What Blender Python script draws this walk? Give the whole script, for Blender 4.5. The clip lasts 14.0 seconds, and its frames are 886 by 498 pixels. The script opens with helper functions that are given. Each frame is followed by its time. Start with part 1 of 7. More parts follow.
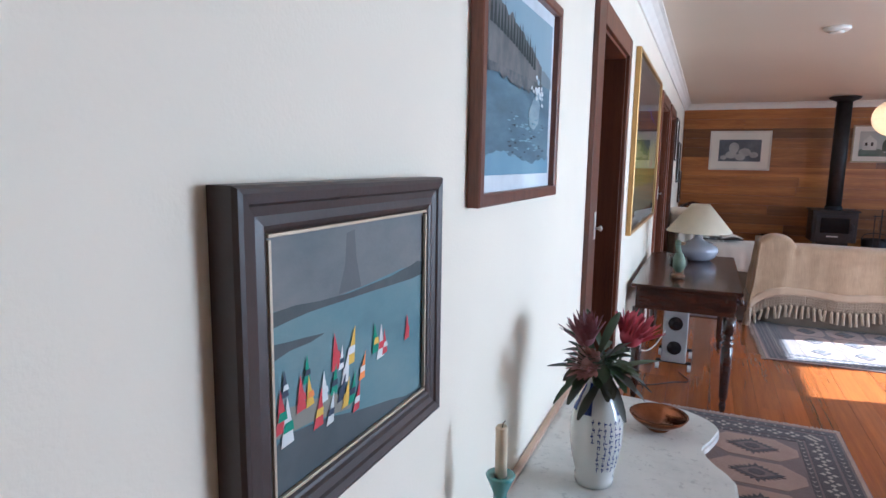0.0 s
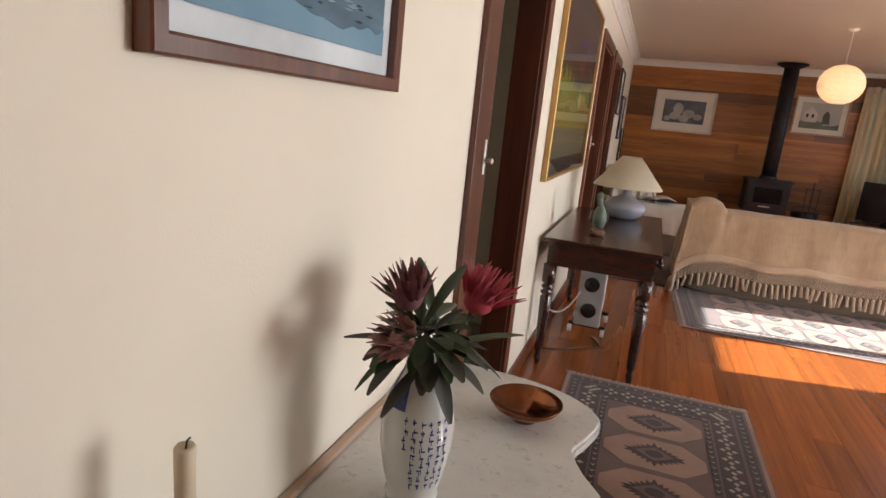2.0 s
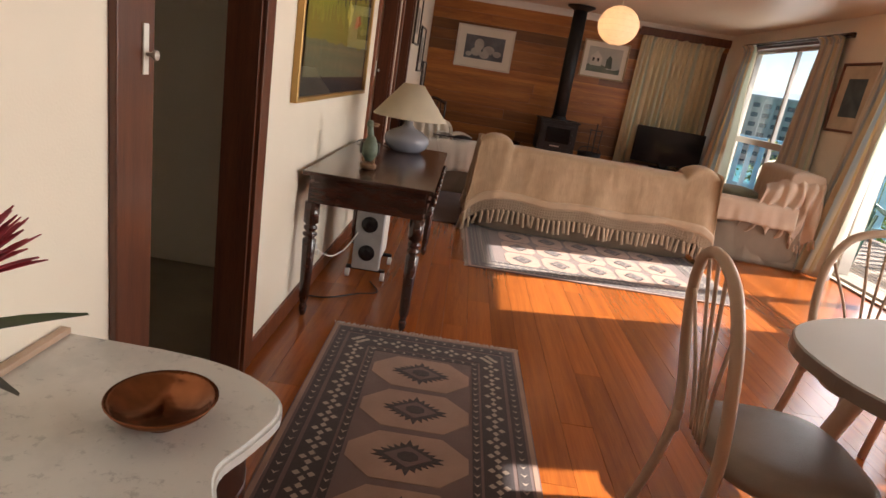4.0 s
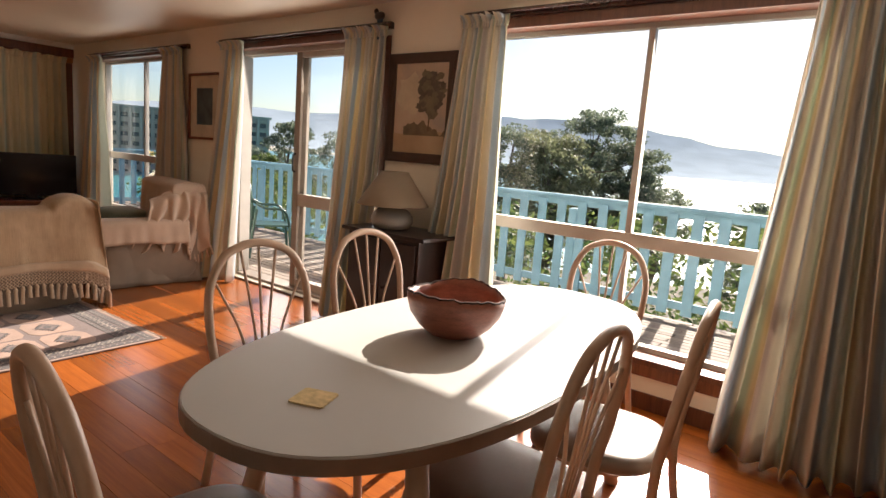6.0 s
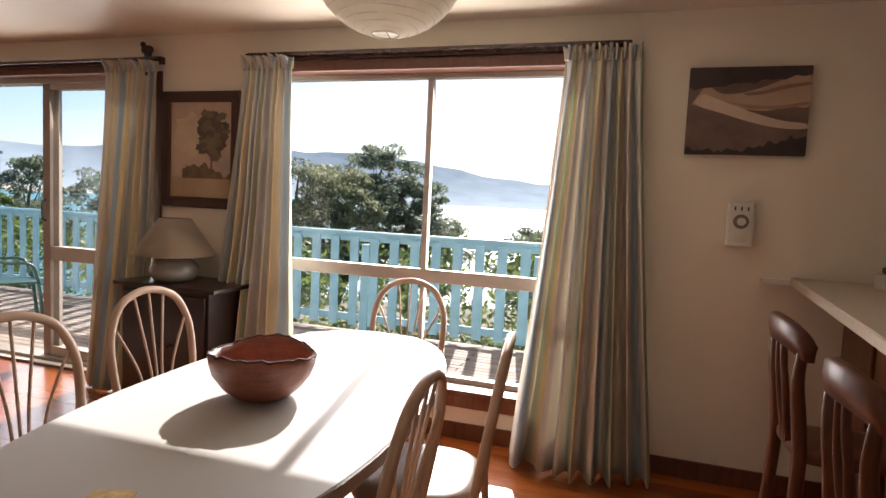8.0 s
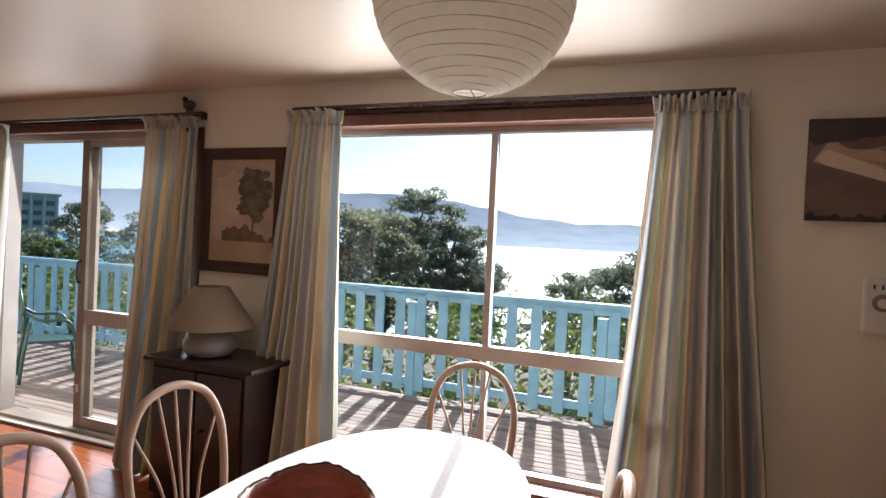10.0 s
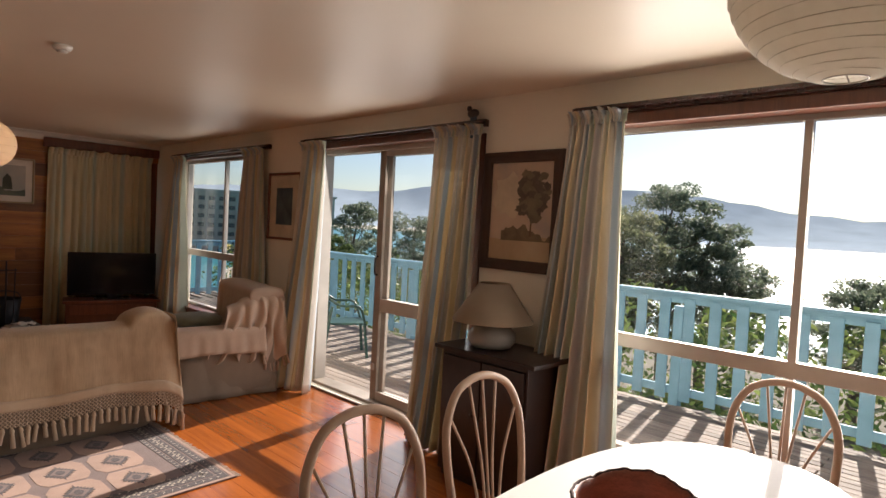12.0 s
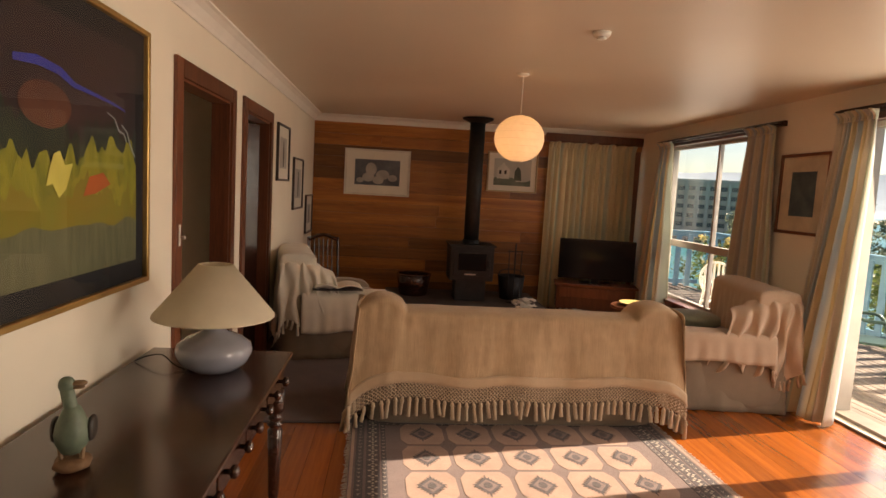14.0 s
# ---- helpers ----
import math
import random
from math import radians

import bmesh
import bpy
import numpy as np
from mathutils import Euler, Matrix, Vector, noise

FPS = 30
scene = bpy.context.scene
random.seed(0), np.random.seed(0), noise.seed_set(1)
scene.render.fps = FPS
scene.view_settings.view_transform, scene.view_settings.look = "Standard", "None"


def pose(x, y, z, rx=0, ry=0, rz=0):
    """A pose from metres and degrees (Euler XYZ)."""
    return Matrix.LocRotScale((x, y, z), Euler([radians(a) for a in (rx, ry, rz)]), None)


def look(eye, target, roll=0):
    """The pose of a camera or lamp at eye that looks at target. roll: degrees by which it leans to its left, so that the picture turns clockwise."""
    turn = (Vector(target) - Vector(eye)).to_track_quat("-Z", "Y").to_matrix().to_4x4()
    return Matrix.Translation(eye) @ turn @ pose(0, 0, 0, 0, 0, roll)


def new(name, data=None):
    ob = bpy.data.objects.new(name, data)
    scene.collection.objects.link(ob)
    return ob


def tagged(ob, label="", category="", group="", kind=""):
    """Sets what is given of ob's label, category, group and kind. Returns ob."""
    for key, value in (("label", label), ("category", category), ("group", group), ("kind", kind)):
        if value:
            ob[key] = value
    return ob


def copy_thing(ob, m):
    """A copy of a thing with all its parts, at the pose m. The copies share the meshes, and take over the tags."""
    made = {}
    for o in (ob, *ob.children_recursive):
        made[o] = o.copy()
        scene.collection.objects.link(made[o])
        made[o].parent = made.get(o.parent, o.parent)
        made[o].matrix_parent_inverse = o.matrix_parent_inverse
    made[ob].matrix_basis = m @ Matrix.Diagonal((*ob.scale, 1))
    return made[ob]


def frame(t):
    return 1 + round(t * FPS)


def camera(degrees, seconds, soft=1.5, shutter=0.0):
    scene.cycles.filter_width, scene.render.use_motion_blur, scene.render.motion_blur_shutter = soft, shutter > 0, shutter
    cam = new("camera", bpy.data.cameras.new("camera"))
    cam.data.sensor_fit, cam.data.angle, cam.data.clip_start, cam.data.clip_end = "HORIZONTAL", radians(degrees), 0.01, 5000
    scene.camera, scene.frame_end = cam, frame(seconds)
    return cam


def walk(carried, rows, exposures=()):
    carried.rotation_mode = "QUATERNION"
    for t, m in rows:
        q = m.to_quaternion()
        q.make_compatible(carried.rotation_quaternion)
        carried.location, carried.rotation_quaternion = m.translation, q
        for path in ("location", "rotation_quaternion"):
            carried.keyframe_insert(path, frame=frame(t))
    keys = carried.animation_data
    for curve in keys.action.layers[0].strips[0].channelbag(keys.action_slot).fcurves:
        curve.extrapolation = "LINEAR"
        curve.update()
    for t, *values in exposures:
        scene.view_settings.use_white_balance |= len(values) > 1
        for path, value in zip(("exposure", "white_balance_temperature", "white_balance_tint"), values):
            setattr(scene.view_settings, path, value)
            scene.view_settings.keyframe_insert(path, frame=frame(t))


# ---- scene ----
cam = camera(73.5, 14.0)
PATH = [
    (0, (0.42, 0.315, 1.487), (-0.379, 2.126, 1.196), 0.9),
    (0.5, (0.48, 0.426, 1.463), (-0.11, 2.315, 1.172), 1.5),
    (1, (0.489, 0.603, 1.465), (0.001, 2.517, 1.153), 2.3),
    (1.5, (0.483, 0.785, 1.421), (-0.02, 2.686, 1.058), 3.7),
    (2, (0.523, 0.877, 1.371), (-0.09, 2.727, 0.923), 5.8),
    (2.2, (0.567, 0.908, 1.357), (-0.096, 2.731, 0.867), 6.7),
    (4.3, (0.803, 1.404, 1.301), (1.057, 3.31, 0.752), 9.1),
    (4.5, (0.846, 1.438, 1.317), (1.294, 3.318, 0.8), 8.5),
    (5, (0.966, 1.565, 1.343), (1.868, 3.295, 0.902), 6.9),
    (5.5, (1.093, 1.665, 1.343), (2.379, 3.153, 0.978), 5.6),
    (6, (1.108, 1.69, 1.361), (2.667, 2.904, 1.052), 4.3),
    (6.5, (1.098, 1.709, 1.377), (2.852, 2.632, 1.112), 3.4),
    (7, (1.096, 1.703, 1.381), (2.949, 2.419, 1.153), 2.9),
    (7.5, (1.093, 1.701, 1.388), (2.982, 2.328, 1.187), 2.8),
    (8, (1.084, 1.745, 1.416), (2.981, 2.357, 1.258), 2.8),
    (8.2, (1.086, 1.766, 1.431), (2.981, 2.389, 1.294), 2.8),
    (10.3, (1.471, 2.072, 1.572), (3.317, 2.841, 1.558), 2.8),
    (10.5, (1.458, 2.095, 1.574), (3.291, 2.896, 1.562), 2.9),
    (11, (1.427, 2.132, 1.577), (3.198, 3.062, 1.555), 3.0),
    (11.5, (1.378, 2.179, 1.569), (3.027, 3.309, 1.525), 3.0),
    (12, (1.307, 2.235, 1.565), (2.741, 3.627, 1.488), 3.0),
    (12.5, (1.217, 2.329, 1.551), (2.355, 3.97, 1.441), 3.1),
    (13, (1.131, 2.524, 1.552), (1.928, 4.352, 1.403), 2.9),
    (13.5, (1.144, 2.737, 1.551), (1.619, 4.672, 1.377), 3.1),
    (14, (1.103, 2.843, 1.545), (1.27, 4.826, 1.349), 3.2),
]
EXPOSURES = [(0.0, 2.66, 4200, 4), (1.0, 2.42, 4450, 4), (1.5, 2.38, 5000, 7), (2.2, 2.22, 5350, 8), (4.5, 1.92, 6300, 12), (5.0, 1.65, 6900, 12), (5.5, 1.42, 6400, 12), (7.5, 1.45, 5700, 12), (10.5, 1.15, 5200, 12), (12.0, 1.05, 5800, 12), (13.0, 1.2, 6900, 14), (14.0, 1.68, 7000, 14)]
walk(cam, [(t, look(eye, target, roll)) for t, eye, target, roll in PATH], EXPOSURES)
SKY, SUN_POWER, BULB = 0.045, 5.0, 8.0
LAMPS = (37.0, 13.0, 4.5)

# ---- light ----
SUN = Vector((0.836, 0.172, 0.512)).normalized()
world = bpy.data.worlds.new("world")
scene.world = world
world.use_nodes = True
wn = world.node_tree
sky = wn.nodes.new("ShaderNodeTexSky")
sky.sky_type, sky.sun_disc = "NISHITA", False
sky.sun_elevation = math.asin(SUN.z)
sky.sun_rotation = math.atan2(SUN.x, SUN.y)
sky.air_density, sky.dust_density, sky.altitude = 1.0, 0.8, 30
wn.links.new(sky.outputs[0], wn.nodes["Background"].inputs[0])
wn.nodes["Background"].inputs[1].default_value = SKY
sun_data = bpy.data.lights.new("sun", "SUN")
sun_data.energy, sun_data.angle, sun_data.color = SUN_POWER, radians(0.55), (1.0, 0.86, 0.68)
sun = new("sun", sun_data)
sun.matrix_basis = look(SUN * 50, (0, 0, 0))


def skylight(name, y, z, width, height, power, x=4.72):
    """Daylight of the open sky, coming in through one window opening."""
    d = bpy.data.lights.new(name, "AREA")
    d.shape, d.size, d.size_y, d.energy, d.color = "RECTANGLE", width, height, power, (1.0, 0.86, 0.70)
    ob = new(name, d)
    ob.matrix_basis = look((x, y, z), (x - 1, y, z - 0.18))


skylight("skylight_1", 3.06, 1.32, 1.85, 1.6, LAMPS[0])
skylight("skylight_2", 6.05, 1.15, 1.85, 2.0, LAMPS[1])
skylight("skylight_3", 9.25, 1.32, 1.7, 1.7, LAMPS[2])


# ---- mesh helpers ----
def thing(name, label, category, m=None, group="", kind=""):
    ob = new(name)
    ob.empty_display_size = 0.1
    ob.matrix_basis = m or Matrix()
    return tagged(ob, label, category, group, kind)


def part(name, bm, material, parent=None, label="", smooth=False, solid=0.0):
    me = bpy.data.meshes.new(name)
    bm.to_mesh(me)
    bm.free()
    me.materials.append(material)
    if smooth:
        for p in me.polygons:
            p.use_smooth = True
    ob = new(name, me)
    ob.parent = parent
    if solid:
        mod = ob.modifiers.new("thickness", "SOLIDIFY")
        mod.thickness, mod.offset = solid, 0
    return tagged(ob, label)


def share(name, me, m, parent=None):
    ob = new(name, me)
    ob.matrix_basis = m
    ob.parent = parent
    return ob


def mesh_of(name, bm, material):
    me = bpy.data.meshes.new(name)
    bm.to_mesh(me)
    bm.free()
    me.materials.append(material)
    return me


def box(lo, hi, bevel=0.0, bm=None, seg=2):
    out = bm or bmesh.new()
    lo, hi = Vector(lo), Vector(hi)
    m = Matrix.LocRotScale((lo + hi) / 2, None, hi - lo)
    made = bmesh.ops.create_cube(out, size=1, matrix=m)["verts"]
    if bevel:
        edges = list({e for v in made for e in v.link_edges})
        bmesh.ops.bevel(out, geom=edges, offset=bevel, segments=seg, affect="EDGES", profile=0.6)
    return out


def lathe(profile, n=24, bm=None, at=(0, 0, 0), wave=None):
    """Turns (radius, height) pairs about z."""
    out = bm or bmesh.new()
    rings = []
    for r, z in profile:
        ring = []
        for i in range(n):
            a = 2 * math.pi * i / n
            k = wave(a, z) if wave else 1.0
            ring.append(out.verts.new((at[0] + r * k * math.cos(a), at[1] + r * k * math.sin(a), at[2] + z)))
        rings.append(ring)
    for a, b in zip(rings, rings[1:]):
        for i in range(n):
            out.faces.new((a[i], a[(i + 1) % n], b[(i + 1) % n], b[i]))
    if profile[0][0] > 1e-4:
        out.faces.new(rings[0][::-1])
    if profile[-1][0] > 1e-4:
        out.faces.new(rings[-1])
    return out


def tube(points, radius, n=8, bm=None, taper=None):
    out = bm or bmesh.new()
    pts = [Vector(p) for p in points]
    rings = []
    for i, p in enumerate(pts):
        d = (pts[min(i + 1, len(pts) - 1)] - pts[max(i - 1, 0)]).normalized()
        side = d.orthogonal().normalized() if i == 0 else (side - d * side.dot(d)).normalized()
        up = d.cross(side)
        r = radius * (taper[i] if taper else 1)
        rings.append([out.verts.new(p + r * (math.cos(2 * math.pi * k / n) * side + math.sin(2 * math.pi * k / n) * up)) for k in range(n)])
    for a, b in zip(rings, rings[1:]):
        for k in range(n):
            out.faces.new((a[k], a[(k + 1) % n], b[(k + 1) % n], b[k]))
    out.faces.new(rings[0][::-1])
    out.faces.new(rings[-1])
    return out


def smooth_line(points, n=6):
    """A Catmull-Rom line through the points."""
    p = [Vector(q) for q in points]
    p = [2 * p[0] - p[1], *p, 2 * p[-1] - p[-2]]
    out = []
    for a, b, c, d in zip(p, p[1:], p[2:], p[3:]):
        for i in range(n):
            t = i / n
            out.append(0.5 * (2 * b + (c - a) * t + (2 * a - 5 * b + 4 * c - d) * t * t + (3 * b - a - 3 * c + d) * t ** 3))
    return out + [p[-2]]


def grid(nu, nv, fn, bm=None, uv=True):
    out = bm or bmesh.new()
    layer = out.loops.layers.uv.verify() if uv else None
    v = [[out.verts.new(fn(i / nu, j / nv)) for j in range(nv + 1)] for i in range(nu + 1)]
    for i in range(nu):
        for j in range(nv):
            f = out.faces.new((v[i][j], v[i + 1][j], v[i + 1][j + 1], v[i][j + 1]))
            if uv:
                for loop, (a, b) in zip(f.loops, ((i, j), (i + 1, j), (i + 1, j + 1), (i, j + 1))):
                    loop[layer].uv = (a / nu, b / nv)
    return out


def prism(outline, z0, z1, bm=None, bevel=0.0):
    """An upright prism over a flat outline of (x, y)."""
    out = bm or bmesh.new()
    low = [out.verts.new((x, y, z0)) for x, y in outline]
    high = [out.verts.new((x, y, z1)) for x, y in outline]
    n = len(outline)
    top = out.faces.new(high)
    out.faces.new(low[::-1])
    for i in range(n):
        out.faces.new((low[i], low[(i + 1) % n], high[(i + 1) % n], high[i]))
    bmesh.ops.recalc_face_normals(out, faces=out.faces)
    if bevel:
        bmesh.ops.bevel(out, geom=list(top.edges), offset=bevel, segments=3, affect="EDGES")
    return out


def soft_box(lo, hi, power=4.0, n=14, bulge=0.0, seed=0.0):
    """A cushion-like rounded block, a little uneven."""
    lo, hi = Vector(lo), Vector(hi)
    c, h = (lo + hi) / 2, (hi - lo) / 2
    out = bmesh.new()
    bmesh.ops.create_cube(out, size=2)
    bmesh.ops.subdivide_edges(out, edges=list(out.edges), cuts=n, use_grid_fill=True)
    for v in out.verts:
        p = v.co.copy()
        k = sum(abs(q) ** power for q in p) ** (1 / power)
        p = p / k
        w = 1 + bulge * noise.noise(Vector((p.x * 2.1 + seed, p.y * 2.1, p.z * 2.1 + seed)))
        v.co = c + Vector((p.x * h.x, p.y * h.y, p.z * h.z)) * w
    return out


# ---- materials ----
class Nodes:
    def __init__(self, name):
        self.m = bpy.data.materials.new(name)
        self.m.use_nodes = True
        self.t = self.m.node_tree
        self.b = self.t.nodes["Principled BSDF"]

    def add(self, kind, **sets):
        n = self.t.nodes.new(kind)
        for k, v in sets.items():
            n.inputs[k.replace("_", " ")].default_value = v
        return n

    def link(self, a, b):
        self.t.links.new(a, b)

    def coords(self, scale=(1, 1, 1), which="Object"):
        c, m = self.add("ShaderNodeTexCoord"), self.add("ShaderNodeMapping")
        m.inputs["Scale"].default_value = scale
        self.link(c.outputs[which], m.inputs[0])
        return m.outputs[0]

    def ramp(self, source, stops, constant=False):
        r = self.add("ShaderNodeValToRGB")
        e = r.color_ramp.elements
        while len(e) < len(stops):
            e.new(0.5)
        for el, (p, c) in zip(e, stops):
            el.position, el.color = p, (*c, 1)
        if constant:
            r.color_ramp.interpolation = "CONSTANT"
        self.link(source, r.inputs[0])
        return r.outputs[0]

    def mix(self, fac, a, b, mode="MIX"):
        n = self.t.nodes.new("ShaderNodeMix")
        n.data_type, n.blend_type = "RGBA", mode
        for sock, v in ((n.inputs[0], fac), (n.inputs[6], a), (n.inputs[7], b)):
            if isinstance(v, (int, float)):
                sock.default_value = v
            elif isinstance(v, tuple):
                sock.default_value = (*v, 1)
            else:
                self.link(v, sock)
        return n.outputs[2]

    def noise(self, vec, scale, detail=4.0, rough=0.55):
        n = self.add("ShaderNodeTexNoise", Scale=scale, Detail=detail, Roughness=rough)
        self.link(vec, n.inputs["Vector"])
        return n.outputs["Fac"]

    def bump(self, height, strength=0.2, dist=0.01):
        n = self.add("ShaderNodeBump", Strength=strength, Distance=dist)
        self.link(height, n.inputs["Height"])
        self.link(n.outputs[0], self.b.inputs["Normal"])

    def set(self, rough=0.5, metal=0.0, spec=None, coat=0.0, trans=0.0):
        self.b.inputs["Roughness"].default_value = rough
        self.b.inputs["Metallic"].default_value = metal
        if spec is not None:
            self.b.inputs["Specular IOR Level"].default_value = spec
        self.b.inputs["Coat Weight"].default_value = coat
        self.b.inputs["Transmission Weight"].default_value = trans


def shade(c, k):
    return tuple(min(1, q * k) for q in c)


def plain(name, color, rough=0.5, metal=0.0, scale=6.0, vary=0.18, fine=90.0, bump=0.08, coat=0.0, spec=None):
    """Paint, metal or plastic with a broad unevenness and a fine grain."""
    n = Nodes(name)
    v = n.coords()
    broad = n.ramp(n.noise(v, scale), [(0.3, shade(color, 1 - vary)), (0.7, shade(color, 1 + vary * 0.6))])
    n.link(broad, n.b.inputs["Base Color"])
    n.set(rough, metal, spec, coat)
    n.bump(n.noise(v, fine, 3), bump, 0.004)
    return n.m


def timber(name, dark, light, along=(1, 12, 12), rough=0.4, coat=0.0, per_piece=0.35, scale=2.0):
    """Wood with grain along one axis and a tone of its own for each piece."""
    n = Nodes(name)
    info = n.add("ShaderNodeObjectInfo")
    c = n.add("ShaderNodeTexCoord")
    add = n.add("ShaderNodeVectorMath")
    n.link(c.outputs["Object"], add.inputs[0])
    comb = n.add("ShaderNodeMath")
    comb.operation = "MULTIPLY"
    comb.inputs[1].default_value = 37.0
    n.link(info.outputs["Random"], comb.inputs[0])
    n.link(comb.outputs[0], add.inputs[1])
    m = n.add("ShaderNodeMapping")
    m.inputs["Scale"].default_value = along
    n.link(add.outputs[0], m.inputs[0])
    grain = n.noise(m.outputs[0], scale, 7, 0.62)
    fine = n.noise(m.outputs[0], scale * 9, 3, 0.6)
    tone = n.mix(0.35, grain, fine)
    col = n.ramp(tone, [(0.32, dark), (0.5, tuple((a + b) / 2 for a, b in zip(dark, light))), (0.68, light)])
    piece = n.ramp(info.outputs["Random"], [(0.0, (1 - per_piece,) * 3), (0.5, (1.0, 1.0, 1.0)), (1.0, (1 + per_piece * 0.5, 1 + per_piece * 0.45, 1 + per_piece * 0.35))])
    n.link(n.mix(1.0, col, piece, "MULTIPLY"), n.b.inputs["Base Color"])
    n.set(rough, coat=coat)
    n.b.inputs["Coat Roughness"].default_value = 0.15
    n.bump(fine, 0.06, 0.003)
    return n.m


def cloth(name, color, second=None, weave=420.0, rough=0.95, vary=0.2, glow=0.0):
    """Woven stuff; glow is the share of light let through."""
    n = Nodes(name)
    v = n.coords()
    broad = n.noise(v, 5.0)
    col = n.ramp(broad, [(0.3, shade(color, 1 - vary)), (0.7, second or shade(color, 1.1))])
    n.link(col, n.b.inputs["Base Color"])
    n.set(rough, spec=0.15)
    n.b.inputs["Sheen Weight"].default_value = 0.25
    n.bump(n.mix(0.5, n.noise(v, weave, 2), n.noise(v, 40, 3)), 0.5, 0.004)
    if glow:
        through_cloth, blend = n.add("ShaderNodeBsdfTranslucent"), n.add("ShaderNodeMixShader", Fac=glow)
        n.link(col, through_cloth.inputs[0])
        n.link(n.b.outputs[0], blend.inputs[1])
        n.link(through_cloth.outputs[0], blend.inputs[2])
        n.link(blend.outputs[0], n.t.nodes["Material Output"].inputs[0])
    return n.m


def ribbed_cloth(name, color):
    """Loosely woven wool with an uneven rib that runs down the cloth."""
    n = Nodes(name)
    v = n.coords((230, 30, 9))
    broad = n.coords()
    rib = n.noise(v, 1.0, 3, 0.7)
    col = n.mix(0.55, n.ramp(rib, [(0.3, shade(color, 0.72)), (0.5, color), (0.7, shade(color, 1.2))]),
                n.ramp(n.noise(broad, 6.0, 5, 0.6), [(0.3, shade(color, 0.78)), (0.7, shade(color, 1.15))]))
    n.link(col, n.b.inputs["Base Color"])
    n.set(0.95, spec=0.12)
    n.b.inputs["Sheen Weight"].default_value = 0.25
    n.bump(n.mix(0.4, rib, n.noise(broad, 200, 2)), 0.7, 0.006)
    return n.m


def curtain_cloth(name="striped curtain cotton", backlit_share=0.0):
    n = Nodes(name)
    uv = n.add("ShaderNodeUVMap")
    sep = n.add("ShaderNodeSeparateXYZ")
    n.link(uv.outputs[0], sep.inputs[0])
    rep = n.add("ShaderNodeMath")
    rep.operation = "FRACT"
    mul = n.add("ShaderNodeMath")
    mul.operation = "MULTIPLY"
    mul.inputs[1].default_value = 3.6
    n.link(sep.outputs[0], mul.inputs[0])
    n.link(mul.outputs[0], rep.inputs[0])
    cream, blue, green, straw, grey = (0.78, 0.73, 0.64), (0.47, 0.55, 0.62), (0.55, 0.60, 0.50), (0.76, 0.66, 0.45), (0.57, 0.53, 0.51)
    # yellow blended into these stripes stands for daylight shining through from behind
    cream, blue, grey = [tuple(a + (b - a) * backlit_share for a, b in zip(c, (0.74, 0.64, 0.33))) for c in (cream, blue, grey)]
    col = n.ramp(rep.outputs[0], [(0, cream), (0.12, cream), (0.18, blue), (0.28, blue), (0.35, cream), (0.42, cream), (0.49, green), (0.56, green),
                                  (0.63, straw), (0.72, straw), (0.79, cream), (0.87, grey), (0.95, grey), (1.0, cream)])
    v = n.coords()
    col = n.mix(0.3, col, n.ramp(n.noise(v, 3), [(0.3, (0.7, 0.68, 0.64)), (0.7, (1.0, 0.98, 0.94))]), "MULTIPLY")
    n.link(col, n.b.inputs["Base Color"])
    n.set(0.9, spec=0.2)
    n.bump(n.noise(v, 350, 2), 0.3, 0.003)
    lit, blend = n.add("ShaderNodeBsdfTranslucent"), n.add("ShaderNodeMixShader", Fac=0.22)
    n.link(col, lit.inputs[0])
    n.link(n.b.outputs[0], blend.inputs[1])
    n.link(lit.outputs[0], blend.inputs[2])
    n.link(blend.outputs[0], n.t.nodes["Material Output"].inputs[0])
    return n.m


def glass_pane():
    n = Nodes("window glass")
    clear, gloss, blend = n.add("ShaderNodeBsdfTransparent"), n.add("ShaderNodeBsdfGlossy", Roughness=0.02), n.add("ShaderNodeMixShader")
    f = n.add("ShaderNodeFresnel", IOR=1.35)
    n.link(f.outputs[0], blend.inputs[0])
    n.link(clear.outputs[0], blend.inputs[1])
    n.link(gloss.outputs[0], blend.inputs[2])
    n.link(blend.outputs[0], n.t.nodes["Material Output"].inputs[0])
    return n.m


def paper_glow(name, power):
    n = Nodes(name)
    v = n.coords()
    n.link(n.ramp(n.noise(v, 30), [(0.3, (0.8, 0.76, 0.68)), (0.7, (0.9, 0.87, 0.8))]), n.b.inputs["Base Color"])
    n.set(0.9)
    n.bump(n.noise(v, 60), 0.3, 0.004)
    lit, blend = n.add("ShaderNodeBsdfTranslucent"), n.add("ShaderNodeMixShader", Fac=0.5)
    lit.inputs[0].default_value = (0.9, 0.84, 0.72, 1)
    n.link(n.b.outputs[0], blend.inputs[1])
    n.link(lit.outputs[0], blend.inputs[2])
    n.link(blend.outputs[0], n.t.nodes["Material Output"].inputs[0])
    return n.m


def leafy(name, dark, light):
    n = Nodes(name)
    g = n.add("ShaderNodeNewGeometry")
    col = n.ramp(g.outputs["Random Per Island"], [(0.0, dark), (0.6, tuple((a + b) / 2 for a, b in zip(dark, light))), (1.0, light)])
    n.link(col, n.b.inputs["Base Color"])
    n.set(0.55)
    lit, blend = n.add("ShaderNodeBsdfTranslucent"), n.add("ShaderNodeMixShader", Fac=0.55)
    n.link(col, lit.inputs[0])
    n.link(n.b.outputs[0], blend.inputs[1])
    n.link(lit.outputs[0], blend.inputs[2])
    n.link(blend.outputs[0], n.t.nodes["Material Output"].inputs[0])
    return n.m


